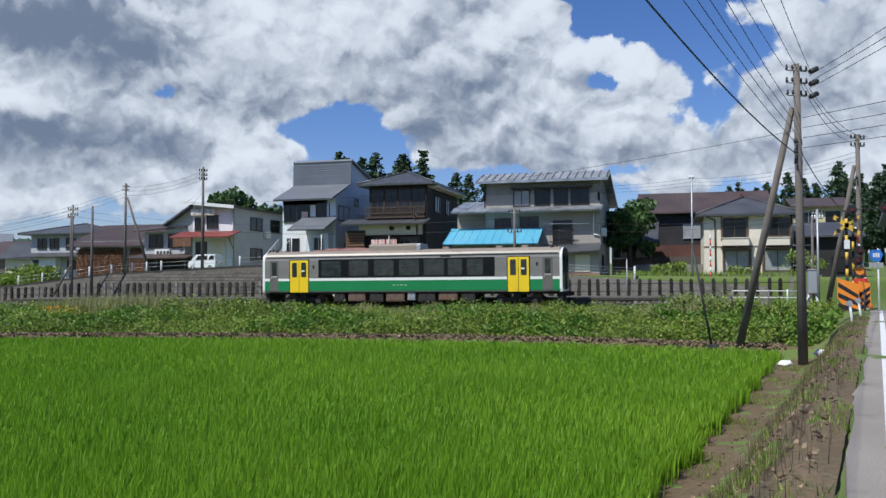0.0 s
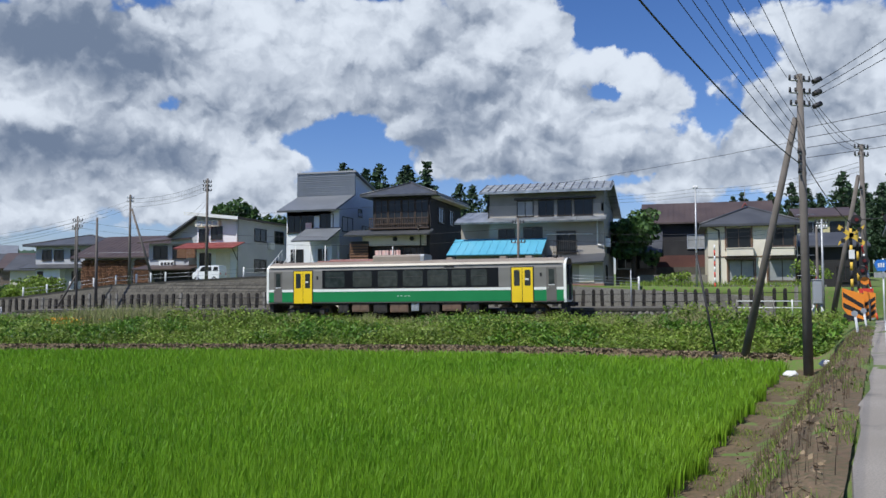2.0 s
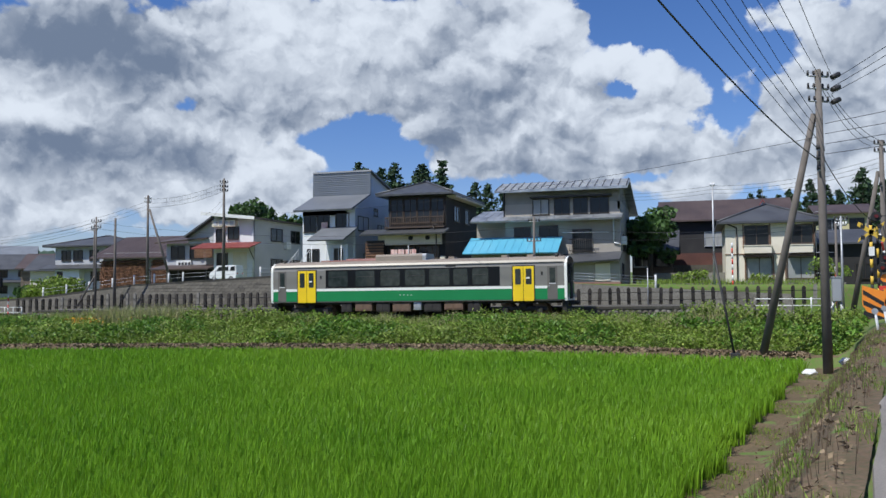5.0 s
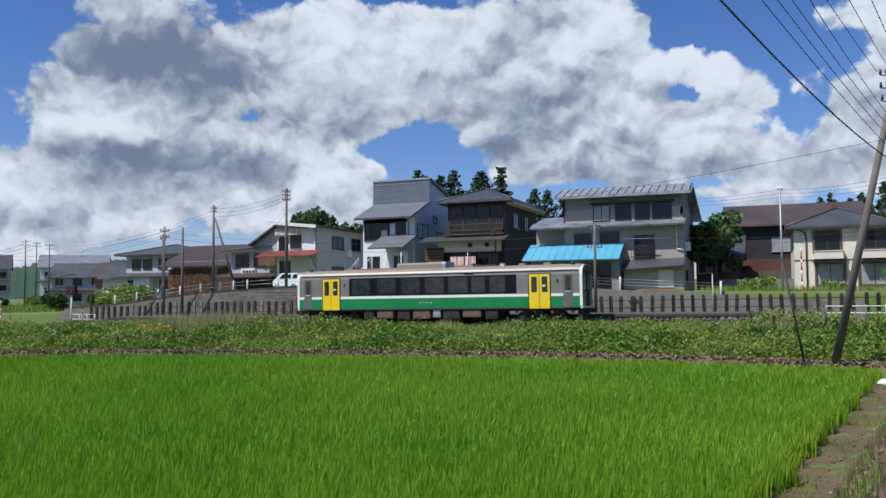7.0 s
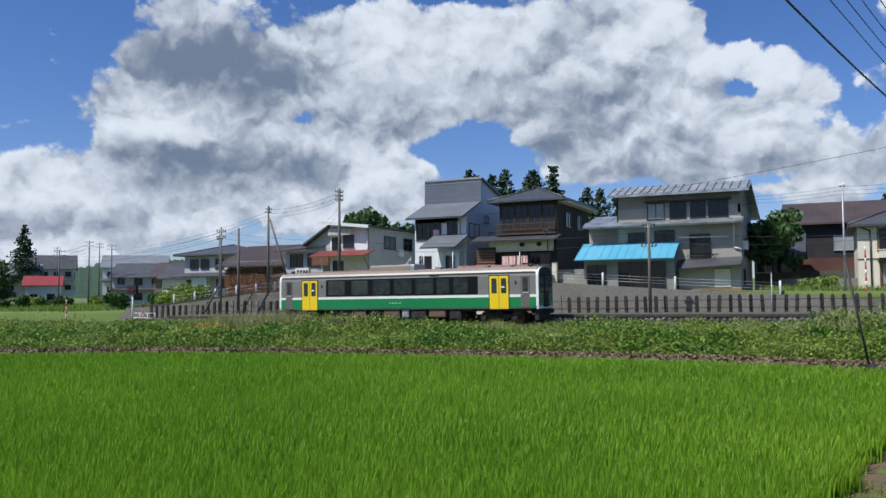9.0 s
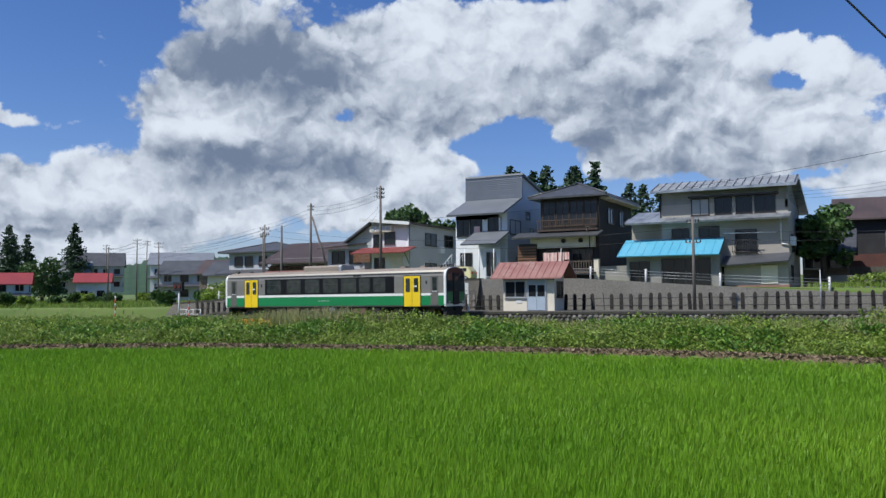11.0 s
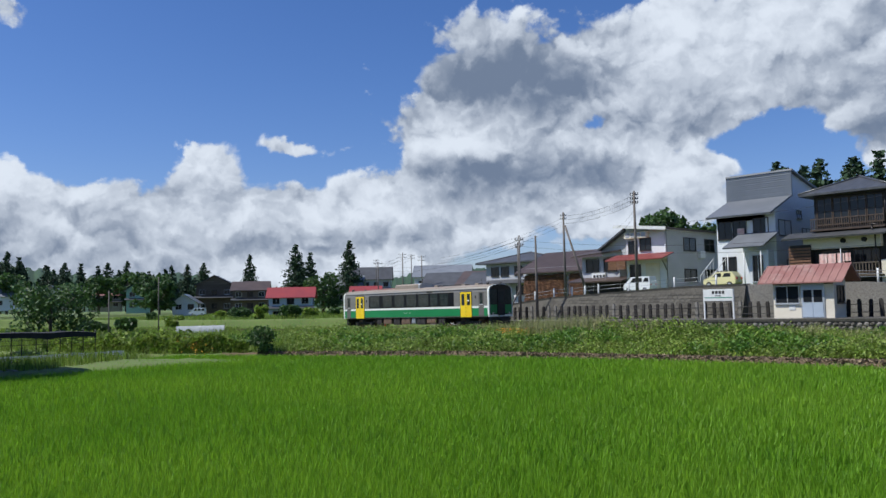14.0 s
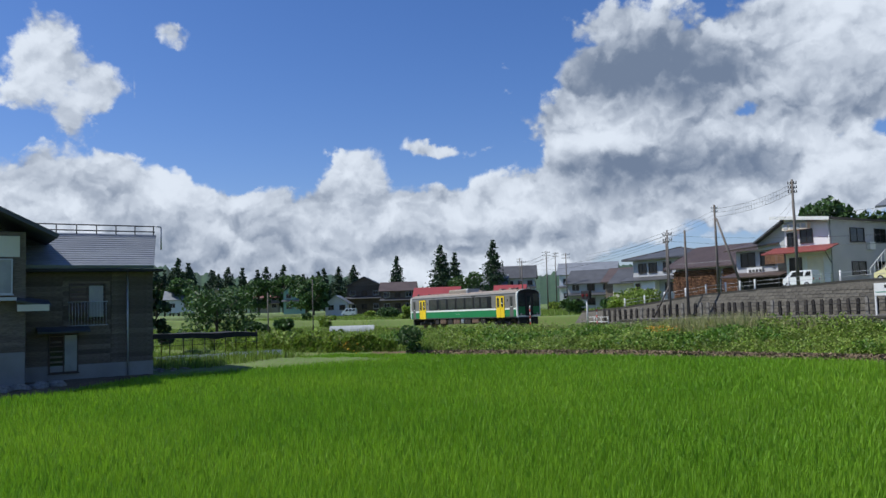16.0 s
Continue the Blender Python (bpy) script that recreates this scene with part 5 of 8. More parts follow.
def signboard_house():
    h = thing("house", pose(0, 0, 0), "grey-white house with an attached workshop and stacked firewood", "house")
    walls(h, -50.6, -46.0, 68, 77, 2.0, 6.1, GREYWALL)
    bm = B()
    slab(bm, (-51.2, 66.9, 6.2), (-45.2, 66.9, 6.55), (-45.2, 78, 8.8), (-51.2, 78, 8.3), 0.16)
    part("roof", bm, ROOF_BROWN, h)
    bm = B()
    slab(bm, (-47.6, 66.5, 6.7), (-44.4, 66.5, 8.6), (-44.4, 77, 8.6), (-47.6, 77, 6.7), 0.16)
    part("side_roof", bm, ROOF_GREY, h)
    part("gable_wall", prism(B(), [(-47.5, 6.0), (-44.5, 6.0), (-44.5, 8.35), (-47.5, 6.6)], "y", 67.2, 76.8), GREYWALL, h)
    opening(h, "f", 68, -50.0, -48.5, 4.6, 5.8, GLASS)
    opening(h, "f", 68, -47.8, -46.4, 4.6, 5.8, GLASS)
    bm = B()
    box(bm, -49.3, -47.6, 67.8, 67.98, 3.75, 4.4)
    board = part("signboard", bm, WHITE, h, "white shop signboard with illegible writing")
    for i in range(4):
        part("writing_bar", box(B(), -49.05 + 0.38 * i, -48.8 + 0.38 * i, 67.77, 67.8, 3.95, 4.2), DARKSTEEL, board)
    lean_roof(h, -51.0, -44.2, 65.6, 68.0, 3.5, 3.95, ROOF_BROWN, 0.12, "carport_roof")
    for x in (-50.8, -47.6, -44.5):
        pipe(h, [(x, 65.8, 2.0), (x, 65.8, 3.5)], 0.06, DARKSTEEL, "carport_post")
    # a black panel on the wall stands in for the dark inside of the garage
    walls(h, -50.5, -44.6, 67.9, 68.02, 2.0, 3.5, BLACKWALL, "open_garage")
    bm = B()
    for i in range(7):
        box(bm, -46.6, -44.6, 66.9, 67.0, 4.6 + 0.13 * i, 4.7 + 0.13 * i)
    part("slat_panel", bm, LOGS, h)
    # workshop with firewood walls
    walls(h, -60.0, -50.8, 70, 80, 1.4, 5.4, GREYWALL, "workshop_wall")
    gable_roof(h, -60.2, -50.0, 69.6, 80, 5.2, 7.4, ROOF_BROWN, 0.7, "x", seams=0.6)


def firewood(x0, x1, y, z0, z1):
    pile = thing("firewood_stack", pose(x0, y, z0), "tall stack of split orange-brown firewood under the eaves", "firewood", "firewood stacks")
    rng = random.Random(int(abs(x0) * 7))
    shapes = []
    for k in range(5):
        bm = B()
        n = rng.choice((4, 5, 6))
        prism(bm, [(rng.uniform(0.75, 1.1) * 0.13 * math.cos(2 * math.pi * i / n), rng.uniform(0.7, 1.0) * 0.085 * math.sin(2 * math.pi * i / n)) for i in range(n)], "y", -0.2, 0.2)
        me = bpy.data.meshes.new("log")
        bmesh.ops.recalc_face_normals(bm, faces=bm.faces)
        bm.to_mesh(me)
        bm.free()
        me.materials.append(LOGS)
        shapes.append(me)
    rows, cols = int((z1 - z0) / 0.17), int((x1 - x0) / 0.26)
    part("backing", box(B(), 0, x1 - x0, 0.15, 0.3, 0, z1 - z0), BROWNWOOD, pile)
    for r in range(rows):
        for c in range(cols):
            ob = new("log", shapes[rng.randrange(5)])
            ob.parent = pile
            ob.matrix_basis = pose(0.13 + 0.26 * c + 0.1 * (r % 2), rng.uniform(-0.06, 0.04), 0.08 + 0.17 * r, 0, rng.uniform(-12, 12), 0)


def far_left_house():
    h = thing("house", pose(0, 0, 0), "two-storey grey house with dark roof and white lower front", "house")
    walls(h, -72.0, -64.0, 76, 84, 0.8, 6.6, GREYWALL)
    hip_roof(h, -72.2, -63.6, 76, 84, 6.7, 8.0, ROOF_GREY, 0.9)
    lean_roof(h, -73.0, -62.5, 74.6, 76, 4.0, 4.5, ROOF_GREY, 0.12, "mid_roof")
    walls(h, -71.2, -67.8, 75.2, 76, 0.8, 4.0, WHITEWALL, "front_wing", "white front wing")
    for a in (-71.0, -69.3, -67.0):
        opening(h, "f", 76, a, a + 1.2, 5.0, 6.1, GLASS)
    opening(h, "f", 75.2, -70.9, -70.2, 2.3, 3.6, GLASS)
    opening(h, "f", 75.2, -69.2, -68.2, 1.0, 2.9, GLASS)
    opening(h, "f", 76, -66.8, -65.0, 2.6, 3.6, GLASS)
    opening(h, "r", -64.0, 78, 79.5, 5.0, 6.0, GLASS)
    opening(h, "r", -64.0, 78, 79.5, 2.2, 3.4, GLASS)


def cream_house():
    h = thing("house", pose(0, 0, 0), "cream two-storey house with dark hip roof and brown window trim", "house")
    walls(h, 2.2, 8.5, 64, 72, 1.4, 6.3, OFFWHITE)
    hip_roof(h, 2.2, 8.5, 64, 72, 6.35, 7.9, ROOF_GREY, 0.6)
    for a, b, z0, z1, m in ((3.6, 5.2, 4.6, 6.0, GLASS), (6.8, 8.2, 4.7, 6.0, GLASS), (3.7, 5.4, 2.1, 3.6, CURTAIN), (6.5, 8.3, 2.1, 3.6, CURTAIN)):
        opening(h, "f", 64, a, b, z0, z1, m, BROWNFRAME)
        for u in (a - 0.18, b + 0.1):
            part("trim", box(B(), u, u + 0.08, 63.93, 64, z0 - 0.2, z1 + 0.25), BROWNWOOD, h, "reddish brown window trim")
    for a, b in ((3.5, 5.4), (6.6, 8.2)):
        bm = B()
        box(bm, a, b, 63.5, 64, 3.95, 4.5, 0.02)
        box(bm, a - 0.05, b + 0.05, 63.45, 64, 4.5, 4.56)
        part("flower_balcony", bm, OFFWHITE, h, "cream window balcony box")
        lean_roof(h, a - 0.1, b + 0.1, 63.2, 64, 3.72, 3.86, FRAME_D, 0.06, "hood")
    part("band", box(B(), 2.15, 8.55, 63.95, 64, 3.88, 3.94), BROWNWOOD, h)
    part("foundation", box(B(), 2.15, 8.55, 63.9, 72.05, 1.0, 1.62), BARE, h)
    pipe(h, [(2.3, 63.4, 6.2), (3.0, 63.9, 5.9), (3.0, 63.9, 1.6)], 0.05)
    pipe(h, [(8.4, 63.9, 6.2), (8.4, 63.9, 1.6)], 0.05)
    g = thing("house", pose(0, 0, 0), "house with a steep white gable behind the cream house", "house")
    walls(g, 4.8, 7.4, 80, 86, 1.5, 7.6, WHITEWALL)
    gable_roof(g, 4.9, 7.3, 80, 86, 7.6, 9.6, ROOF_RED2, 0.3, "y")
    bm = B()
    prism(bm, [(4.9, 7.6), (7.3, 7.6), (6.1, 9.45)], "y", 79.9, 80.1)
    part("gable_wall", bm, WHITEWALL, g)
    pipe(g, [(6.1, 80, 9.5), (6.1, 80, 11.0)], 0.03, STEEL, "antenna")


def brown_barn():
    h = thing("barn", pose(0, 0, 0), "long black and rust-red barn with a brown sheet roof", "barn")
    walls(h, -2.7, 8.0, 78, 86, 4.6, 8.0, BLACKWALL, "upper_wall", "black board upper wall")
    walls(h, -2.7, 8.0, 77.95, 86, 2.2, 4.6, RUSTWALL, "lower_wall", "rusty corrugated lower wall")
    gable_roof(h, -2.7, 8.0, 78, 86, 8.0, 9.9, ROOF_BROWN, 0.7, "x", seams=0.5)
    opening(h, "f", 78, 0.9, 3.0, 5.3, 6.5, CURTAIN, FRAME_S)
    lean_roof(h, 4.0, 7.0, 76.4, 78, 4.0, 4.7, ROOF_RED2, 0.08, "porch_roof")


def platform_shelter():
    h = thing("platform_shelter", pose(0, 0, 0), "small cream waiting shelter with a faded rust-red metal roof", "shelter")
    z = 0.25
    x0, x1, y0, y1 = -23.1, -19.3, 51.5, 53.4
    walls(h, x0, x1, y0, y1, z - 0.1, 2.62, OFFWHITE)
    part("lintel", box(B(), x0, x1, y0 - 0.03, y0, 2.35, 2.62), DARKWOOD, h)
    bm = B()
    prism(bm, [(50.9, 2.5), (52.5, 3.65), (54.0, 2.6), (54.0, 2.5), (52.5, 3.53), (50.9, 2.42)], "x", x0 - 0.75, x1 + 0.75)
    roof = part("roof", bm, ROOF_RUST, h, "faded rust-red metal roof")
    for i in range(12):
        x = x0 - 0.74 + i * 0.48
        bm = B()
        slab(bm, (x, 50.9, 2.535), (x + 0.05, 50.9, 2.535), (x + 0.05, 52.5, 3.69), (x, 52.5, 3.69), 0.05)
        part("seam", bm, ROOF_RUST, roof)
    bm = B()
    prism(bm, [(y0, 2.6), (y1, 2.6), (52.5, 3.45)], "x", x1 - 0.1, x1 + 0.02)
    part("gable_wall", bm, OFFWHITE, h)
    part("gable_board", box(B(), x1 + 0.02, x1 + 0.06, 51.9, 53.1, 2.75, 3.0), DARKWOOD, h)
    opening(h, "f", y0, -22.9, -21.45, 1.2, 2.25, GLASS, FRAME_S, bars=1)
    door = part("door_frame", box(B(), -21.3, -19.85, y0 - 0.06, y0, z, 2.4), FRAME_S, h)
    for k in range(2):
        a = -21.2 + 0.64 * k
        part("door_leaf", box(B(), a, a + 0.62, y0 - 0.09, y0 - 0.06, z + 0.03, 1.2), DOORBLUE, door, "pale blue-grey sliding door")
        part("door_pane", box(B(), a + 0.05, a + 0.57, y0 - 0.08, y0 - 0.06, 1.22, 2.0), GLASS, door)
    part("door_top", box(B(), -21.25, -19.9, y0 - 0.08, y0 - 0.06, 2.05, 2.38), DOORBLUE, door)
    part("notice", box(B(), -22.1, -21.7, y0 - 0.03, y0, 0.75, 1.1), WHITE, h)
    opening(h, "r", x1, 52.0, 53.0, 1.2, 2.2, GLASS, FRAME_D)


def paddy_farmhouse():
    """The old weathered house on the paddy's left side; its front faces +x."""
    h = thing("farmhouse", pose(0, 0, 0), "old two-storey farmhouse of dark weathered boards with grey metal roof", "house")
    X = -42.8
    walls(h, X - 7, X, 3.4, 10.0, -1.5, 4.0, DARKWOOD)
    # boards, lapped
    bm = B()
    box(bm, 0, 0.035, -1.0, 1.0, 0, 0.235)
    me = bpy.data.meshes.new("board")
    bmesh.ops.recalc_face_normals(bm, faces=bm.faces)
    bm.to_mesh(me)
    bm.free()
    me.materials.append(DARKWOOD)
    rng = random.Random(6)
    for row in range(19):
        for c, (y, s) in enumerate(((4.6, 1.15), (6.85, 1.08), (9.0, 1.0))):
            ob = new("board", me)
            ob.parent = h
            ob.matrix_basis = pose(X, y + rng.uniform(-0.04, 0.04), -0.7 + 0.24 * row, 0, rng.uniform(2, 5), 0) @ Matrix.Diagonal((1, s, 1, 1))
    part("plinth", box(B(), X - 7, X + 0.05, 3.4, 10.0, -1.9, -0.7), BARE, h, "grey mortar plinth")
    bm = B()
    slab(bm, (X + 0.75, 1.0, 4.1), (X + 0.75, 9.9, 4.1), (X - 3.0, 10.9, 6.05), (X - 3.0, 1.0, 6.05), 0.14)
    slab(bm, (X - 3.0, 1.0, 6.05), (X - 3.0, 10.9, 6.05), (X - 7.8, 9.9, 4.0), (X - 7.8, 1.0, 4.0), 0.14)
    roof = part("roof", bm, ROOF_SLATE, h, "blue-grey stepped metal roof")
    for i in range(15):
        bm = B()
        t = i / 15
        x, z, e = X + 0.75 - 3.75 * t, 4.1 + 1.95 * t, 9.9 + t
        slab(bm, (x, 1.0, z + 0.035), (x, e, z + 0.035), (x - 0.26, e + 0.07, z + 0.145), (x - 0.26, 1.0, z + 0.145), 0.03)
        part("roof_course", bm, ROOF_SLATE, roof)
    bm = B()
    for z in (6.3, 6.6):
        tube(bm, (X - 2.9, 2.8, z - 0.1), (X - 2.9, 10.8, z - 0.1), 0.035, n=6)
    for i in range(9):
        tube(bm, (X - 2.9, 2.9 + 0.98 * i, 5.9), (X - 2.9, 2.9 + 0.98 * i, 6.5), 0.03, n=6)
    part("snow_fence", bm, DARKSTEEL, roof)
    part("eave_board", box(B(), X + 0.05, X + 0.8, 2.9, 10.35, 3.82, 3.95), BLACKWALL, h)
    opening(h, "r", X + 0.03, 6.1, 7.65, 1.5, 3.2, GLASS, BROWNFRAME, bars=1)
    part("blind", box(B(), X + 0.05, X + 0.07, 6.95, 7.6, 1.6, 3.15), CURTAIN, h, "pale paper blind")
    rail = part("window_rail", tube(B(), (X + 0.4, 5.95, 2.35), (X + 0.4, 7.75, 2.35), 0.025, n=6), STEEL, h, "pale metal window railing")
    for i in range(13):
        part("bar", tube(B(), (X + 0.4, 6.0 + 0.14 * i, 1.2), (X + 0.4, 6.0 + 0.14 * i, 2.35), 0.014, n=5), STEEL, rail)
    part("lower_rail", tube(B(), (X + 0.4, 5.95, 1.2), (X + 0.4, 7.75, 1.2), 0.025, n=6), STEEL, rail)
    for y in (5.95, 7.75):
        for z in (1.2, 2.35):
            part("bracket", tube(B(), (X, y, z), (X + 0.4, y, z), 0.02, n=6), STEEL, rail)
    opening(h, "r", X + 0.03, 5.2, 6.4, -1.0, 0.8, GLASS, BROWNFRAME, bars=1)
    part("paper_door", box(B(), X + 0.05, X + 0.08, 5.85, 6.4, -0.95, 0.75), CURTAIN, h, "pale sliding door pane")
    part("hood", slab(B(), (X, 4.6, 1.2), (X + 0.9, 4.6, 0.95), (X + 0.9, 6.9, 0.95), (X, 6.9, 1.2), 0.08), ROOF_GREY, h)
    pipe(h, [(X + 0.1, 8.75, 3.8), (X + 0.1, 8.75, -1.5)], 0.05, STEEL)
    pipe(h, [(X - 2.7, 10.8, 6.5), (X - 2.7, 11.1, 6.45), (X - 2.7, 11.1, 5.2)], 0.04, STEEL, "vent_pipe")
    # nearer wing with projecting gable
    w = thing("farmhouse", pose(0, 0, 0), "nearer farmhouse wing with gabled bay and plaster base", "house")
    walls(w, X - 6, X + 1.6, -3.5, 4.0, -1.6, 5.6, DARKWOOD)
    part("upper_plaster", box(B(), X + 1.6, X + 1.66, -3.5, 3.75, 4.45, 5.4), OFFWHITE, w, "cream plaster upper wall")
    part("lower_plaster", box(B(), X + 1.6, X + 1.66, -3.5, 3.98, -1.6, 0.1), BARE, w, "grey mortar lower wall")
    bm = B()
    slab(bm, (X + 2.5, 5.3, 5.45), (X - 7, 5.3, 5.45), (X - 7, 0.6, 7.8), (X + 2.5, 0.6, 7.8), 0.2)
    slab(bm, (X + 2.5, 0.6, 7.8), (X - 7, 0.6, 7.8), (X - 7, -4.1, 5.45), (X + 2.5, -4.1, 5.45), 0.2)
    part("roof", bm, ROOF_GREY, w)
    opening(w, "r", X + 1.68, 1.9, 3.4, 2.8, 4.3, CURTAIN, FRAME_S, bars=1)
    part("bay", box(B(), X + 1.6, X + 2.1, 0.5, 3.6, 2.45, 2.6), FRAME_S, w)
    bm = B()
    for i in range(9):
        box(bm, X + 1.6, X + 1.72, 0.5, 2.6, 0.25 + 0.16 * i, 0.36 + 0.16 * i)
    part("louvre", bm, DARKWOOD, w)
    lean = slab(B(), (X + 1.2, 3.6, 2.7), (X + 2.3, 3.6, 2.45), (X + 2.3, 5.0, 2.2), (X + 1.2, 5.0, 2.45), 0.1)
    part("porch_roof", lean, ROOF_GREY, w)
    part("porch_fascia", box(B(), X + 2.26, X + 2.34, 3.6, 4.9, 1.95, 2.25), OFFWHITE, w, "pale porch board")


def village_house(x, y, z, w, d, hw, hr, wall, roof, along, label, floors=2, turn=0.0):
    """A simpler house far off: walls, pitched roof, windows by the storey."""
    h = thing("house", pose(x, y, z, 0, 0, turn), label, "house", "far village houses")
    walls(h, -w / 2, w / 2, 0, d, -0.6, hw, wall)
    gable_roof(h, -w / 2, w / 2, 0, d, hw, hr, roof, 0.6, along)
    if along == "y":
        part("gable_wall", prism(B(), [(-w / 2, hw - 0.05), (w / 2, hw - 0.05), (0, hr - 0.2)], "y", 0.0, 0.2), wall, h)
    else:
        part("gable_wall", prism(B(), [(0, hw - 0.05), (d, hw - 0.05), (d / 2, hr - 0.2)], "x", w / 2 - 0.2, w / 2), wall, h)
    n = max(2, int(w / 2.6))
    for f in range(floors):
        zz = 0.9 + f * (hw / floors)
        for i in range(n):
            u = -w / 2 + (i + 0.5) * w / n
            opening(h, "f", 0, u - 0.65, u + 0.65, zz, zz + 1.1, GLASS, FRAME_D if i % 2 else FRAME_S)
        opening(h, "r", w / 2, d * 0.3, d * 0.3 + 1.4, zz, zz + 1.1, GLASS)
    if floors > 1:
        lean_roof(h, -w / 2 - 0.4, w / 2 + 0.4, -1.2, 0, hw / floors + 0.05, hw / floors + 0.5, ROOF_GREY, 0.1, "mid_roof")
    return h


silver_roof_house()
dark_house()
grey_house()
white_house()
signboard_house()
firewood(-60.0, -54.2, 69.6, 1.6, 4.6)
firewood(-53.6, -51.0, 69.6, 1.9, 4.6)
far_left_house()
cream_house()
brown_barn()
platform_shelter()
paddy_farmhouse()


# ---- the village beyond ----
for _x, _y, _z, _w, _d, _hw, _hr, _wall, _roof, _al, _lab, _fl, _tn in (
    (-131.4, 84.1, -1.2, 8.2, 6, 4.9, 6.6, PALEBLUE, ROOF_RED, "x", "pale blue house with a bright red metal roof", 2, 52),
    (-169.0, 97.0, 0.6, 8.0, 7, 5.4, 7.3, DARKWOOD, ROOF_BROWN, "x", "dark timber house with a brown roof", 2, 55),
    (-184.6, 96.0, 0.7, 9.0, 8, 6.9, 9.2, DARKWOOD, ROOF_GREY, "y", "dark brown two-storey timber house with a grey roof", 2, 55),
    (-176.0, 84.0, 0.6, 5.5, 6, 2.6, 4.4, WHITEWALL, ROOF_SHINE, "y", "small white shed with a pale metal roof", 1, 55),
    (-173.4, 137.0, 2.6, 10.5, 8, 6.5, 9.6, GREYWALL, ROOF_GREY, "x", "grey house with a dark grey roof", 2, 48),
    (-156.6, 116.2, 2.2, 7.0, 7, 4.6, 6.8, SIDING_B, ROOF_SLATE, "x", "house with a blue-grey metal roof", 1, 48),
    (-137.0, 106.5, 0.2, 6.0, 6, 4.0, 5.6, SIDING_G, ROOF_RED, "x", "small house with a red metal roof", 1, 48),
    (-132.4, 125.0, 1.6, 12.5, 9, 6.5, 9.0, WHITEWALL, ROOF_SLATE, "x", "white workshop with a pale grey roof", 2, 42),
    (-105.0, 100.0, 0.2, 8.5, 8, 5.0, 7.2, GREYWALL, ROOF_GREY, "x", "low grey house with a dark roof", 2, 30),
    (-88.0, 92.0, 0.3, 8.0, 8, 4.6, 6.6, DARKWOOD, ROOF_BROWN, "x", "low dark house beside the crossing", 1, 25),
    (-79.5, 84.0, 0.4, 6.5, 7, 4.0, 5.8, OFFWHITE, ROOF_GREY, "x", "low cream house with a grey roof", 1, 20),
    (-204.0, 84.7, 1.3, 5.7, 6, 5.6, 7.6, MINT, ROOF_GREY, "y", "narrow mint green house", 2, 62),
    (-231.0, 86.6, 1.8, 8.0, 8, 4.3, 6.2, SIDING_B, ROOF_RUST, "x", "beige house with a red-brown roof", 2, 65),
    (-226.0, 60.0, 2.6, 7.5, 7, 3.4, 5.6, SIDING_G, ROOF_SLATE, "x", "grey house at the wood's edge", 1, 70),
    (-223.0, 69.5, 2.9, 7.0, 7, 3.4, 5.6, SIDING_B, ROOF_SLATE, "y", "small house with a grey gable", 1, 68),
    (11.6, 70.0, 1.2, 4.6, 7, 3.9, 5.0, BLACKWALL, ROOF_GREY, "x", "dark low house beside the crossing", 1, 0),
    (14.6, 90.0, 3.5, 4.6, 7, 5.6, 6.6, YELLOWWALL, ROOF_BROWN, "x", "pale yellow house with a red-brown roof", 2, 0),
    (20.6, 66.0, 1.2, 7.5, 7, 5.0, 7.0, GREYWALL, ROOF_SLATE, "x", "grey house with a slate blue roof beyond the road", 2, 0),
    (-3.6, 72.0, 2.4, 3.4, 5, 2.6, 4.2, DARKWOOD, ROOF_GREY, "x", "small dark outbuilding under the tree", 1, 0),
):
    village_house(_x, _y, _z, _w, _d, _hw, _hr, _wall, _roof, _al, _lab, _fl, _tn)


# ---- trees ----
def crown_mesh(rng, clumps, per, size):
    pts = []
    for cx, cy, cz, r in clumps:
        k = int(per * r * r)
        d = rng.normal(0, 1, (k, 3))
        d /= np.linalg.norm(d, axis=1)[:, None]
        pts.append(np.array([cx, cy, cz]) + d * r * (rng.uniform(0.45, 1.0, k) ** 0.6)[:, None] * np.array([1, 1, 0.75]))
    p = np.concatenate(pts)
    n = len(p)
    u = rng.normal(0, 1, (n, 3))
    u /= np.linalg.norm(u, axis=1)[:, None]
    w = np.cross(u, rng.normal(0, 1, (n, 3)))
    w /= np.linalg.norm(w, axis=1)[:, None] + 1e-9
    s = (size * rng.uniform(0.5, 1.4, n))[:, None]
    v = np.stack([p - u * s, p - w * s * 0.6, p + u * s, p + w * s * 0.6], 1).reshape(-1, 3)
    return v, np.arange(4 * n).reshape(-1, 4)


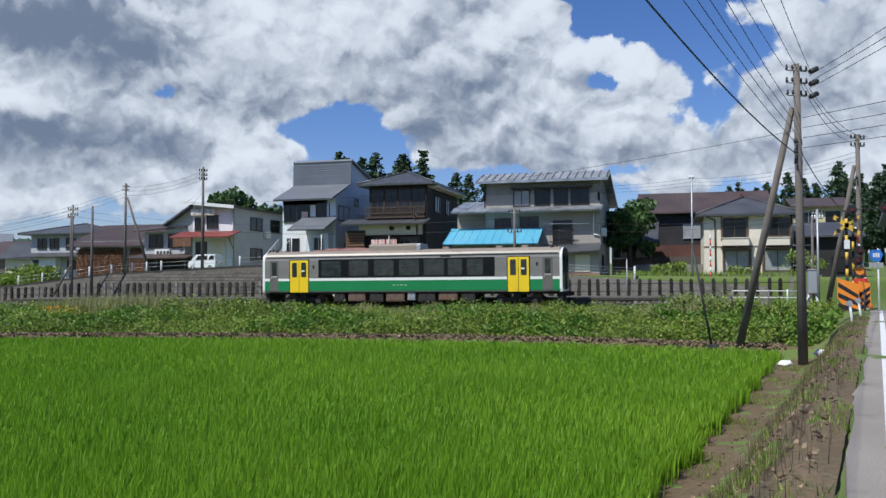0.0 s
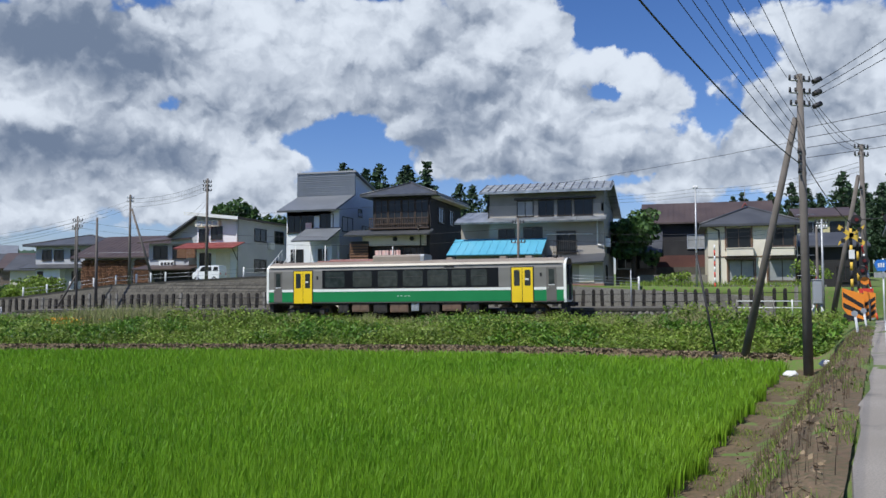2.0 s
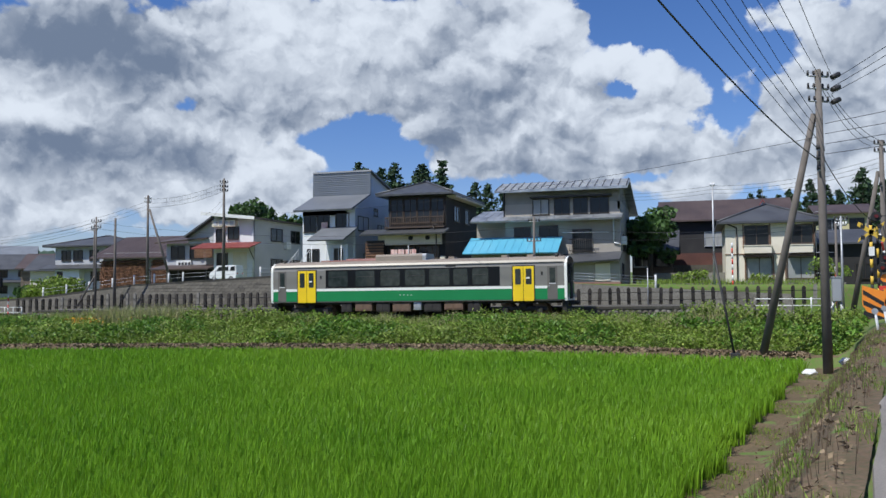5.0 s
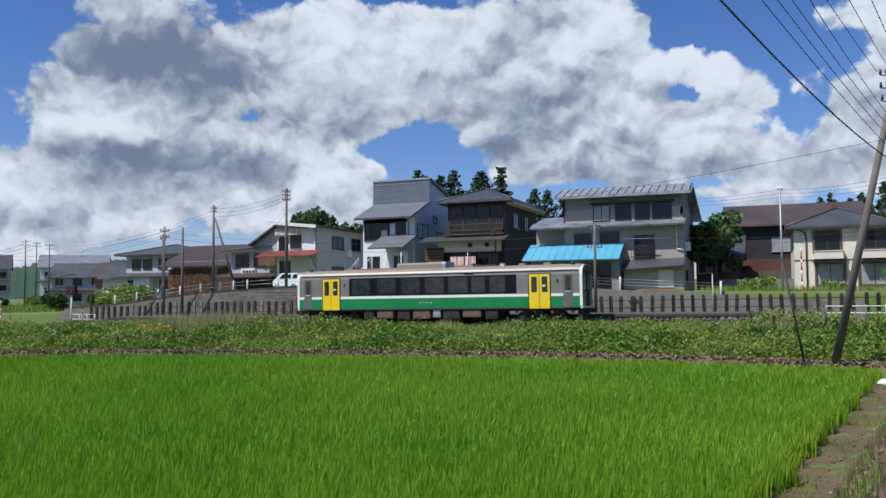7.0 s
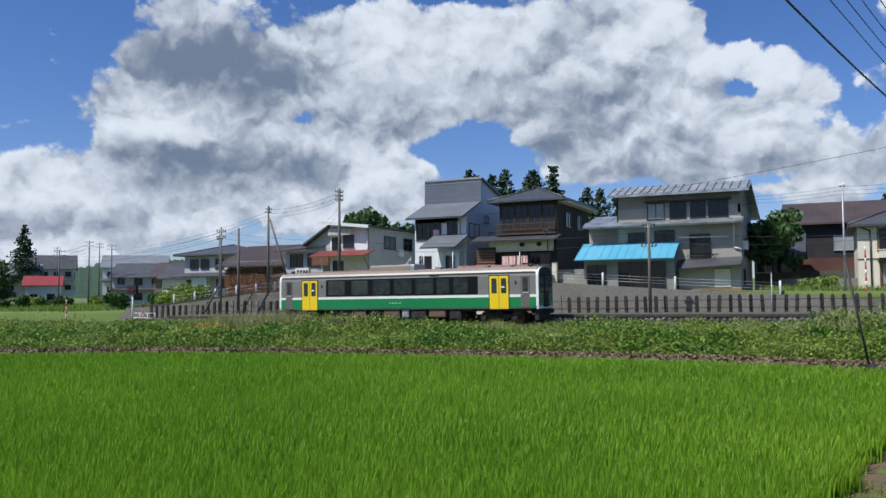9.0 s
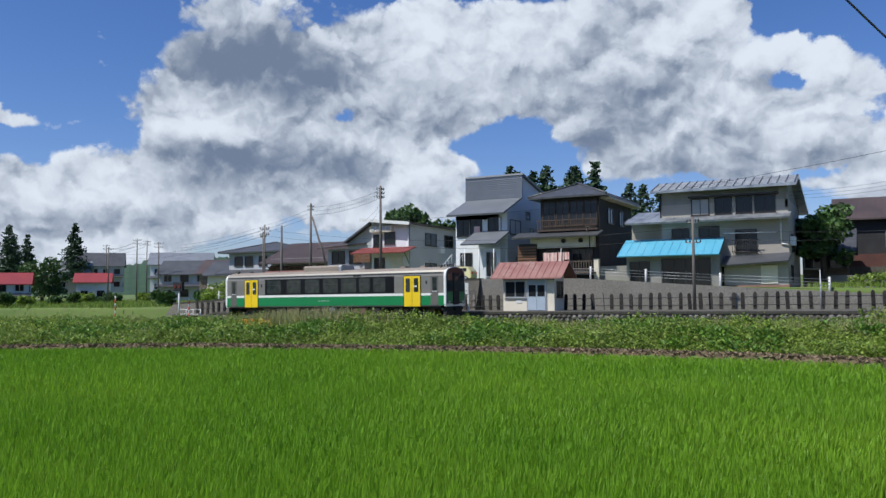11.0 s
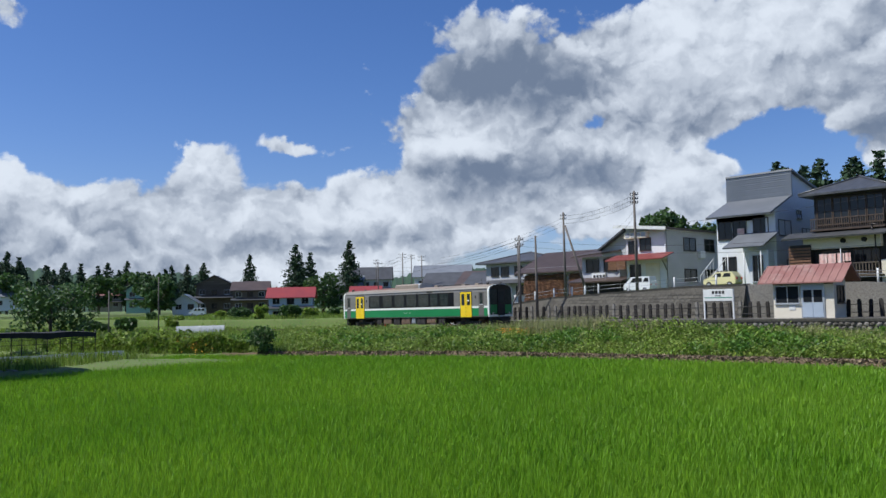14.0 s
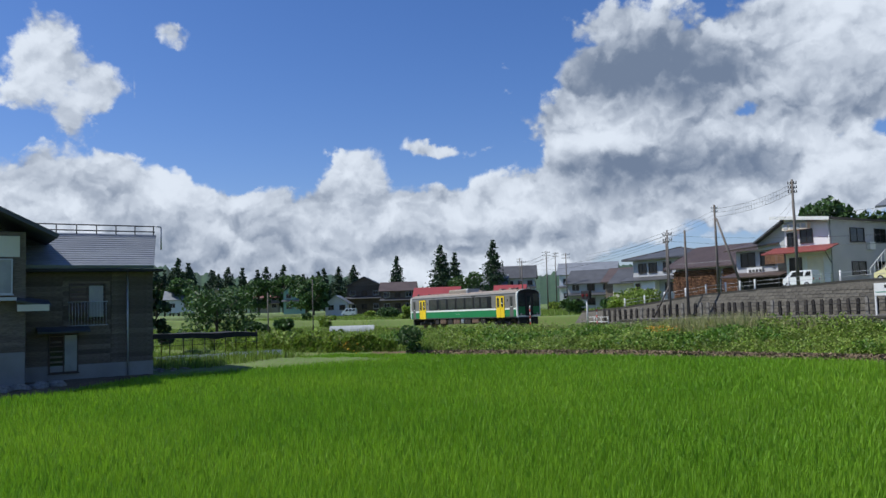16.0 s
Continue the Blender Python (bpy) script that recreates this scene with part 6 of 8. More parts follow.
def leafy_tree(m, h, r, label, seed, mat=None, size=0.16, name="tree", low=0.3, per=170):
    rng = np.random.default_rng(seed)
    t = thing(name, m, label, "tree" if name == "tree" else "bush")
    bm = B()
    tube(bm, (0, 0, -0.4), (0.05 * h * 0.2, 0, 0.55 * h), 0.035 * h, 0.02 * h, 8)
    tips = []
    for i in range(7):
        a = 2 * math.pi * i / 7 + rng.uniform(-0.3, 0.3)
        z0 = h * rng.uniform(0.25, 0.5)
        tip = (r * 0.6 * math.cos(a), r * 0.6 * math.sin(a), h * rng.uniform(0.5, 0.85))
        tube(bm, (0, 0, z0), tip, 0.014 * h, 0.005 * h, 5)
        tips.append(tip)
    part("trunk", bm, BARK, t)
    clumps = [(*q, r * rng.uniform(0.3, 0.5)) for q in tips]
    for i in range(16):
        a, q = rng.uniform(0, 2 * np.pi), r * 0.78 * math.sqrt(rng.uniform(0, 1))
        z = h * rng.uniform(low, 0.92) * (1 - 0.25 * (q / r) ** 2)
        clumps.append((q * math.cos(a), q * math.sin(a), z, r * rng.uniform(0.22, 0.42)))
    v, f = crown_mesh(rng, clumps, per / max(0.4, r * r * 0.16), size)
    ob = raw_mesh("crown", v, f, mat or TREELEAF)
    ob.parent = t
    return t


def cedar(m, h, r, label, seed):
    rng = np.random.default_rng(seed)
    t = thing("cedar_tree", m, label, "conifer", "cedars")
    bm = B()
    tube(bm, (0, 0, -1), (0, 0, h * 0.98), 0.022 * h, 0.004 * h, 7)
    part("trunk", bm, BARK, t)
    pts = []
    n_lay = 22
    for i in range(n_lay):
        w = i / (n_lay - 1)
        z = h * (0.2 + 0.78 * w)
        for b in range(int(9 - 5 * w)):
            a = rng.uniform(0, 2 * np.pi)
            rad = r * (1.0 - w ** 1.7) ** 0.75 * rng.uniform(0.6, 1.25) + 0.12
            k = int(42 * (0.35 + 0.65 * (1 - w)))
            q = rng.uniform(0.1, 1.0, k) ** 0.7
            fat = 0.22 * r * (1.15 - 0.8 * w)
            px = np.cos(a) * rad * q + rng.normal(0, fat, k)
            py = np.sin(a) * rad * q + rng.normal(0, fat, k)
            pts.append(np.stack([px, py, z + rng.uniform(-0.02, 0.02) * h + (0.12 - 0.3 * q) * rad * q + rng.normal(0, 0.5 * fat, k)], -1))
    p = np.concatenate(pts)
    n = len(p)
    u = rng.normal(0, 1, (n, 3)) * np.array([1, 1, 0.7])
    u /= np.linalg.norm(u, axis=1)[:, None]
    s2 = np.cross(u, rng.normal(0, 1, (n, 3)))
    s2 /= np.linalg.norm(s2, axis=1)[:, None] + 1e-9
    s = (0.019 * h * rng.uniform(0.6, 1.4, n))[:, None]
    v = np.stack([p - u * s, p - s2 * s * 0.6, p + u * s, p + s2 * s * 0.6], 1).reshape(-1, 3)
    ob = raw_mesh("crown", v, np.arange(4 * n).reshape(-1, 4), CEDAR)
    ob.parent = t
    return t


def grow(x, y, z, h, kind=0, turn=0.0):
    """A copy of one of the model cedars, scaled to height h."""
    src, h0 = CEDARS[kind % len(CEDARS)]
    return copy_thing(src, pose(x, y, z, 0, 0, turn) @ Matrix.Diagonal((h / h0, h / h0, h / h0, 1)))


CEDARS = [(cedar(pose(-48.0, 110.0, 3.0), 17.2, 3.0, "tall dark green cedar behind the houses", 1), 17.2),
          (cedar(pose(-39.4, 102.7, 3.0), 15.6, 3.3, "tall dark green cedar behind the houses", 2), 15.6),
          (cedar(pose(-31.6, 100.1, 3.0), 15.4, 2.1, "slim dark green cedar behind the houses", 3), 15.4)]
_r = random.Random(14)
for _x, _y, _h, _k in ((-43.0, 106.6, 15.6, 1), (-35.1, 102.1, 15.1, 1), (-36.6, 104, 14.6, 0), (-28.8, 106.2, 12.9, 1), (-25.9, 101.8, 12.0, 1), (-46.2, 108, 16.0, 1), (-24.4, 104.0, 11.4, 0)):
    grow(_x, _y, 3.0, _h, _k, _r.uniform(0, 360))
# cedars on the rise behind the crossing
for _i in range(46):
    _a = radians(3.5 + 19 * _i / 45 + _r.uniform(-0.4, 0.4))
    _d = _r.uniform(108, 150)
    grow(_d * math.sin(_a), _d * math.cos(_a), 4.0, _r.uniform(7.5, 11) + 4.5 * _i / 45 + (_d - 108) * 0.04, _i, _r.uniform(0, 360))
# far conifers on the left, single ones and a wood
for _x, _y, _z, _h, _k in ((-190.0, 109.0, 2.6, 13.0, 0), (-164.0, 106.5, 2.4, 14.0, 1), (-168.0, 110.0, 2.4, 12.0, 1), (-171.0, 115.5, 2.4, 13.0, 2), (-156.5, 117.0, 2.2, 15.0, 0)):
    grow(_x, _y, _z, _h, _k, _r.uniform(0, 360))
for _i in range(72):
    _a = radians(-81.5 + 18.5 * _i / 71 + _r.uniform(-0.3, 0.3))
    _d = _r.uniform(270, 330)
    grow(_d * math.sin(_a), _d * math.cos(_a), 2.0, _r.uniform(10, 15) + 4 * (_i < 30), _i, _r.uniform(0, 360))

leafy_tree(pose(-51.0, 84.5, 2.5), 10.0, 3.4, "broad green tree behind the white house", 31, size=0.3, per=150)
leafy_tree(pose(-47.0, 85.0, 2.5), 8.6, 2.8, "green tree behind the white house", 32, size=0.3, per=150)
leafy_tree(pose(-3.6, 68.5, 2.2), 6.6, 2.5, "dense green tree between the houses", 33, size=0.22)
leafy_tree(pose(-72.6, 22.6, -1.2), 5.4, 3.6, "broad dark green fruit tree by the garden", 34, size=0.18, low=0.12)
leafy_tree(pose(-67.0, 15.5, -1.2), 6.8, 1.6, "dark narrow evergreen beside the farmhouse", 35, CEDAR, 0.2, low=0.1)
leafy_tree(pose(-45.8, 27.2, -1.5), 2.0, 1.0, "dark green bush at the paddy's corner", 36, size=0.10, name="bush", low=0.1)
leafy_tree(pose(-118.0, 66.0, -1.0), 2.8, 1.7, "round green bush before the red-roofed house", 37, size=0.2, name="bush", low=0.1)
leafy_tree(pose(-139.0, 97.0, 0.5), 9.0, 4.4, "broad green tree beside the red-roofed house", 38, size=0.32, low=0.15)
leafy_tree(pose(-185.0, 80.0, 0.8), 9.5, 5.0, "broad green tree among the far houses", 39, size=0.4, low=0.2)
leafy_tree(pose(-176.0, 78.0, 0.8), 7.5, 4.0, "green tree among the far houses", 40, size=0.4, low=0.2)
leafy_tree(pose(-58.0, 62.0, -0.2), 3.0, 2.2, "light green bush by the crossing", 41, WEED, 0.14, name="bush", low=0.1)
leafy_tree(pose(-62.0, 64.0, -0.2), 2.6, 2.2, "light green bush by the crossing", 42, WEED, 0.14, name="bush", low=0.1)
for _x, _y, _h, _s in ((-27.6, 42.4, 1.5, 51), (-25.3, 42.0, 1.4, 52), (-29.8, 42.9, 1.2, 53), (-21.0, 42.6, 0.9, 54), (0.3, 43.6, 1.6, 55), (1.9, 43.2, 1.5, 56), (3.3, 42.6, 1.4, 57), (4.9, 42.0, 1.3, 58), (6.2, 42.5, 1.1, 59)):
    leafy_tree(pose(_x, _y, float(ground_z(_x, _y))), _h, 0.95, "leafy green bush on the railway bank", _s, WEED, 0.085, name="bush", low=0.1, per=60)
for _x, _y, _h, _s in ((0.2, 59.5, 1.0, 61), (8.2, 60.5, 2.2, 62), (4.5, 61.5, 0.8, 63), (9.6, 62.0, 1.6, 64), (-1.0, 61.0, 0.9, 65), (2.0, 75.0, 1.4, 66), (4.0, 75.5, 1.2, 67), (-0.5, 75.0, 1.0, 68)):
    leafy_tree(pose(_x, _y, float(ground_z(_x, _y))), _h, 0.9, "garden shrub before the houses", _s, WEED, 0.10, name="bush", low=0.1, per=60)


# broadleaf trees before the far wood
for _i in range(9):
    _a = radians(-80 + 13.5 * _i / 8)
    _d = 236 + 12 * (_i % 3)
    leafy_tree(pose(_d * math.sin(_a), _d * math.cos(_a), 1.5), 7.5 + 1.3 * (_i * 5 % 4), 4.2, "broad dark green tree before the far wood", 400 + _i, TREELEAF, 0.5, low=0.12, per=110)
# bushes and small trees about the far houses and fields
_r = random.Random(23)
for _i in range(26):
    _a = radians(-72 + 27 * _i / 25 + _r.uniform(-0.6, 0.6))
    _d = _r.uniform(88, 165)
    _x, _y = _d * math.sin(_a), _d * math.cos(_a)
    if abs(_y - RAIL_Y) > 5:
        leafy_tree(pose(_x, _y, float(ground_z(_x, _y)) - 0.1), _r.uniform(1.0, 2.4), _r.uniform(0.9, 1.7), "green bush among the village gardens", 300 + _i, TREELEAF if _i % 3 else WEED, 0.24, name="bush", low=0.1, per=90)


# ---- poles and wires ----
def utility_pole(x, y, z, top, label, arms=(), r=0.15, strut=None, lean=(0, 0), mat=None):
    p = thing("utility_pole", pose(x, y, z), label, "utility pole", "utility poles")
    bm = B()
    tube(bm, (0, 0, -0.3), (lean[0], lean[1], top - z), r, r * 0.62, 12)
    part("shaft", bm, mat or POLE, p)
    for dz, half, turn in arms:
        zz = top - z - dz
        ca, sa = math.cos(radians(turn)), math.sin(radians(turn))
        bm = B()
        ox, oy = lean[0] * zz / (top - z), lean[1] * zz / (top - z)
        tube(bm, (ox - half * ca, oy - half * sa, zz), (ox + half * ca, oy + half * sa, zz), 0.045, n=6)
        arm = part("crossarm", bm, STEEL, p)
        for k in (-1, -0.45, 0.45, 1):
            bm = B()
            tube(bm, (ox + k * half * ca, oy + k * half * sa, zz), (ox + k * half * ca, oy + k * half * sa, zz + 0.2), 0.05, 0.035, 8)
            part("insulator", bm, WHITE if half < 0.26 else DARKSTEEL, arm)
    if strut:
        bm = B()
        tube(bm, strut[0], strut[1], r * 0.9, r * 0.62, 10)
        part("strut", bm, mat or POLE, p)
    return p


big = utility_pole(4.81, 34.1, -1.55, 10.05, "tall weathered concrete pole with crossarms and leaning strut", ((0.25, 0.45, 30), (0.75, 0.45, 30), (1.25, 0.42, 30), (3.2, 0.3, 60), (3.6, 0.3, 60), (4.0, 0.3, 60)), 0.19, ((-2.2, 2.85, -0.2), (-0.22, 0.15, 9.9)), (-0.07, 0.0))
for _dz in (0.3, 0.8, 1.3):
    part("switch_box", tube(B(), (0.45, 0.2, 11.6 - _dz), (0.75, 0.35, 11.75 - _dz), 0.1, n=8), DARKSTEEL, big)
for _z in (3.6, 4.4, 5.2, 6.0, 6.8):
    part("step_bolt", tube(B(), (-0.32, 0, _z), (0.32, 0, _z), 0.012, n=5), STEEL, big)
utility_pole(9.35, 46.3, -0.3, 9.1, "utility pole with strut beside the level crossing", ((0.2, 0.4, 30), (0.6, 0.4, 30), (2.4, 0.3, 60)), 0.17, ((-1.4, 1.4, 0), (-0.15, 0.1, 7.8)))
utility_pole(-37.55, 58.0, 2.4, 10.8, "slim concrete pole above the retaining wall", ((0.35, 0.3, 40), (0.7, 0.3, 40), (1.05, 0.3, 40)), 0.14)
utility_pole(-45.1, 58.0, 1.9, 9.7, "slim dark pole with a leaning strut above the wall", ((0.3, 0.25, 40), (0.6, 0.25, 40)), 0.13, ((2.2, 0.3, 0.3), (0.15, 0, 6.6)))
utility_pole(-44.8, 53.6, 0.2, 7.35, "dark pole on the platform", (), 0.13)
utility_pole(-46.6, 53.5, 0.0, 7.5, "dark signal pole with bracing on the platform", ((0.4, 0.45, 0), (0.9, 0.45, 0)), 0.10, ((-1.6, -0.2, 0.2), (0, 0, 2.8)))
utility_pole(-49.4, 56.5, 0.6, 7.2, "thin dark pole by the wall", ((0.5, 0.3, 0),), 0.09)
utility_pole(-10.3, 52.9, 0.3, 6.3, "short grey platform pole with crossarms", ((0.35, 0.35, 0), (1.65, 0.45, 0)), 0.12)
utility_pole(1.2, 57.0, 1.3, 8.5, "slim steel pole with a small lamp by the cream house", ((0.15, 0.12, 0),), 0.075, mat=STEEL)
utility_pole(-2.95, 53.0, 0.25, 2.75, "thin steel post at the platform's end", (), 0.05, mat=STEEL)
utility_pole(7.55, 47.6, -0.2, 5.3, "thin steel pole with small crossarm at the crossing", ((0.2, 0.3, 0), (0.5, 0.25, 0)), 0.075, mat=STEEL)
utility_pole(7.25, 47.4, -0.2, 4.9, "grey wooden pole at the crossing", (), 0.09)
for _x, _y, _z, _t in ((-102.0, 82.0, 0.5, 8.6), (-128.0, 112.0, 1.5, 12.2), (-111.0, 95.0, 0.6, 11.0), (-108.0, 97.0, 0.6, 10.4), (-86.0, 38.0, -1.4, 5.2), (-150.0, 120.0, 2.0, 12.5), (-66.0, 25.0, -1.4, 3.2)):
    utility_pole(_x, _y, _z, _t, "distant utility pole among the houses" if _t > 6 else "thin pole in the garden", ((0.3, 0.7, 30), (0.9, 0.7, 30)) if _t > 6 else (), 0.13 if _t > 6 else 0.07)
# the dark sloping stay with its guard, at the foot of the bank
_st = thing("pole_stay", pose(1.55, 36.4, -1.4), "dark steel stay bar leaning at the field's corner", "pole stay")
part("bar", tube(B(), (0, 0, -0.2), (-0.8, 0.3, 4.5), 0.05, n=8), DARKSTEEL, _st)
part("foot", box(B(), -0.2, 0.2, -0.15, 0.15, -0.3, 0.1, 0.03), DARKSTEEL, _st)


def wire(a, b, sag=0.6, r=0.012, n=14, label="thin black overhead wire"):
    a, b = Vector(a), Vector(b)
    cu = bpy.data.curves.new("overhead_wire", "CURVE")
    cu.dimensions, cu.bevel_depth, cu.bevel_resolution = "3D", r, 1
    sp = cu.splines.new("POLY")
    sp.points.add(n)
    for i in range(n + 1):
        t = i / n
        p = a.lerp(b, t)
        sp.points[i].co = (p.x, p.y, p.z - sag * 4 * t * (1 - t), 1)
    cu.materials.append(WIRE)
    return tagged(new("overhead_wire", cu), label, "wire", "overhead wires")


_P = (4.75, 34.1)
for _dx, _z in ((-0.5, 9.9), (0.0, 9.9), (0.5, 9.9)):
    wire((_P[0] + _dx, 34.1 + _dx * 0.5, _z), (-5.7 + _dx * 1.4, -12, 10.5), 0.9, 0.011)
    wire((_P[0] + 0.5, 34.3, _z - 0.3 - 0.5 * (_dx + 0.5)), (14 + _dx * 2, -14, 10.8), 0.9, 0.011)
    wire((_P[0] + 0.3 + _dx * 0.4, 34.4, 9.5 - 0.4 * (_dx + 0.5)), (9.35 + _dx, 46.3, 8.9 + 0.1 * _dx), 0.5, 0.012)
for _dx, _z in ((0, 7.9), (0.1, 7.5), (0.15, 7.1), (0.2, 6.7)):
    wire((_P[0] - 0.1, 34.0, _z + 0.2), (-6.6 - _dx * 5, -12, 10.9 - _dx * 2), 0.8, 0.011)
    wire((_P[0] + 0.2, 34.1, _z), (32, 2, 9.6 - _dx * 9), 0.7, 0.012)
wire((_P[0] - 0.15, 34.1, 6.55), (-7.9, -12, 10.4), 1.3, 0.022, 20, "thick twisted black telephone cable")
wire((_P[0] + 0.15, 34.2, 6.5), (9.3, 46.2, 4.6), 0.5, 0.02, 14, "thick twisted black telephone cable")
wire((_P[0] - 0.1, 34.2, 7.4), (-37.5, 58.0, 7.9), 0.9, 0.009)
for _k in (0.3, 0.65, 1.0):
    wire((-45.1, 58.0, 9.65 - _k), (-37.55, 58.0, 10.75 - _k), 0.35, 0.011)
    wire((-45.1, 58.0, 9.5 - _k), (-70, 66, 7.4 - _k), 0.5, 0.009)
for _k in range(20):
    _t = 0.25 + 0.035 * _k
    _x = -45.1 + 7.55 * _t
    _z = 9.65 + 1.1 * _t - 0.35 * 4 * _t * (1 - _t)
    wire((_x, 58.0, _z - 1.0), (_x, 58.0, _z - 0.3), 0.0, 0.008, 2, "spacer between bundled cables")
for _k in (0.4, 0.9):
    wire((-46.6, 53.5, 7.45 - _k), (-10.3, 52.9, 6.2 - _k * 1.4), 0.9, 0.010)
    wire((-10.3, 52.9, 6.2 - _k * 1.4), (7.5, 47.6, 5.1 - 0.3 * _k), 0.5, 0.009)
    wire((-46.6, 53.5, 7.45 - _k), (-102, 82, 8.2 - _k), 1.0, 0.012)
wire((-37.55, 58, 9.2), (-44.5, 65.5, 8.6), 0.2, 0.009)
wire((-37.55, 58, 8.8), (-47.0, 67, 6.6), 0.3, 0.009)
for _k in (0.0, 0.25, 0.5):
    wire((1.2, 57.0, 8.35 - _k), (-12.0, 70, 9.9 - _k), 0.4, 0.009)
    wire((1.2, 57.0, 8.35 - _k), (9.35, 46.3, 8.2 - _k), 0.4, 0.009)
for _k in (0.0, 0.6):
    wire((-102, 82, 8.3 - _k), (-128, 112, 11.8 - _k), 0.5, 0.02)
    wire((-102, 82, 8.3 - _k), (-111, 95, 10.6 - _k), 0.3, 0.02)


# ---- the level crossing ----
def level_crossing():
    c = thing("level_crossing_signal", pose(8.3, 44.0, -0.1), "yellow and black level crossing post with crossed boards and lamps", "crossing signal")
    for i in range(12):
        part("post_band", tube(B(), (0, 0, 0.42 * i), (0, 0, 0.42 * (i + 1)), 0.07, n=10), BLACK if i % 2 else SIGNYEL, c)
    for s in (-1, 1):
        board = part("crossed_board", slab(B(), (-0.62, -0.1, 4.28 - s * 0.42 - 0.09), (-0.55, -0.1, 4.28 - s * 0.42 + 0.11), (0.62, -0.1, 4.28 + s * 0.42 + 0.09), (0.55, -0.1, 4.28 + s * 0.42 - 0.11), 0.03), SIGNYEL, c)
        for k in (-0.38, 0.0, 0.38):
            part("black_patch", slab(B(), (k - 0.11, -0.135, 4.28 + s * (k * 0.72) - 0.09), (k - 0.08, -0.135, 4.28 + s * (k * 0.72) + 0.11), (k + 0.11, -0.135, 4.28 + s * (k * 0.72) + 0.09), (k + 0.08, -0.135, 4.28 + s * (k * 0.72) - 0.11), 0.01), BLACK, board)
    part("notice", box(B(), -0.13, 0.13, -0.11, -0.08, 3.1, 3.55), WHITE, c, "small white notice")
    for x, z in ((0.25, 5.05), (1.7, 5.1), (0.55, 3.0), (0.45, 2.5)):
        lamp = part("lamp_shield", tube(B(), (x, -0.12, z), (x, -0.06, z), 0.24, n=20), BLACK, c, "round black lamp shield")
        part("lens", tube(B(), (x, -0.2, z), (x, -0.1, z), 0.09, n=12), DARKRED, lamp)
    part("lamp_arm", tube(B(), (0, 0, 5.05), (1.7, 0, 5.1), 0.03, n=6), DARKSTEEL, c)
    g = thing("crossing_gate", pose(9.0, 44.2, -0.1), "raised red and white crossing barrier beside its machine", "barrier")
    for i in range(10):
        part("arm_band", tube(B(), (-0.25 + 0.07 * i, 0, 4.2 - 0.42 * i), (-0.25 + 0.07 * (i + 1), 0, 4.2 - 0.42 * (i + 1)), 0.05, n=8), RED if i % 2 else WHITE, g)
    for i in range(9):
        part("post_band", tube(B(), (-0.35, 0.1, 0.5 * i), (-0.35, 0.1, 0.5 * (i + 1)), 0.06, n=8), BLACK if i % 2 else SIGNYEL, g)
    part("round_lamp", tube(B(), (-0.1, -0.15, 2.0), (-0.1, -0.02, 2.0), 0.2, n=18), ORANGE, g, "round amber lamp")
    part("red_plate", box(B(), -0.4, 0.25, -0.2, -0.15, 1.4, 1.62), RED, g)
    part("machine", box(B(), -0.1, 0.3, -0.1, 0.4, 0, 1.2, 0.04), STEEL, g)
    s = thing("warning_panel", pose(7.55, 42.4, -0.2), "orange and black diagonally striped guard panel", "guard panel")
    part("panel", prism(B(), [(0, 1.75), (0.95, 1.45), (0.95, 0.1), (0.35, 0.25), (0.0, 0.8)], "y", -0.03, 0.03), ORANGE, s)
    for k in range(3):
        part("stripe", prism(B(), [(0.03 + 0.0 * k, 1.55 - 0.5 * k), (0.03, 1.32 - 0.5 * k), (0.92, 0.72 - 0.36 * k + 0.02), (0.92, 0.95 - 0.36 * k)], "y", -0.036, -0.03), BLACK, s)
    part("second_panel", prism(B(), [(0.98, 1.6), (1.5, 1.5), (1.5, 0.35), (0.98, 0.2)], "y", 0.25, 0.3), ORANGE, s)
    for k in range(3):
        part("stripe", prism(B(), [(1.0, 1.0 - 0.35 * k), (1.0, 0.82 - 0.35 * k), (1.48, 1.16 - 0.3 * k), (1.48, 1.34 - 0.3 * k)], "y", 0.244, 0.25), BLACK, s)
    for x in (0.2, 1.2):
        part("leg", tube(B(), (x, 0.05, -0.2), (x, 0.05, 1.2), 0.05, n=8), DARKSTEEL, s)
    b = thing("signal_cabinet", pose(7.0, 46.0, -0.2), "grey steel signal cabinet on a stand with pipes", "cabinet")
    part("body", box(B(), -0.22, 0.22, -0.2, 0.2, 0.9, 2.15, 0.03), STEEL, b)
    part("door", box(B(), -0.19, 0.19, -0.225, -0.2, 0.95, 2.1, 0.01), FRAME_S, b)
    part("cap", box(B(), -0.25, 0.25, -0.24, 0.24, 2.15, 2.21, 0.02), STEEL, b)
    for x in (-0.2, 0.2):
        part("leg", tube(B(), (x, 0, -0.2), (x, 0, 0.9), 0.05, n=8), STEEL, b)
    part("conduit", tube(B(), (-0.1, -0.05, 0.9), (-0.5, -0.2, 0.3), 0.035, n=6), WHITE, b)
    part("conduit", tube(B(), (0.1, -0.05, 0.9), (0.45, -0.2, 0.1), 0.035, n=6), WHITE, b)
    m = thing("route_sign", pose(8.95, 41.0, -0.1), "blue route sign on a white post by the crossing", "road sign")
    part("post", tube(B(), (0.1, 0, -0.2), (0.1, 0, 3.0), 0.04, n=8), WHITE, m)
    part("shield", prism(B(), [(-0.17, 2.95), (0.17, 2.95), (0.3, 2.75), (0.16, 2.42), (-0.16, 2.42), (-0.3, 2.75)], "y", -0.06, -0.04), SIGNBLUE, m)
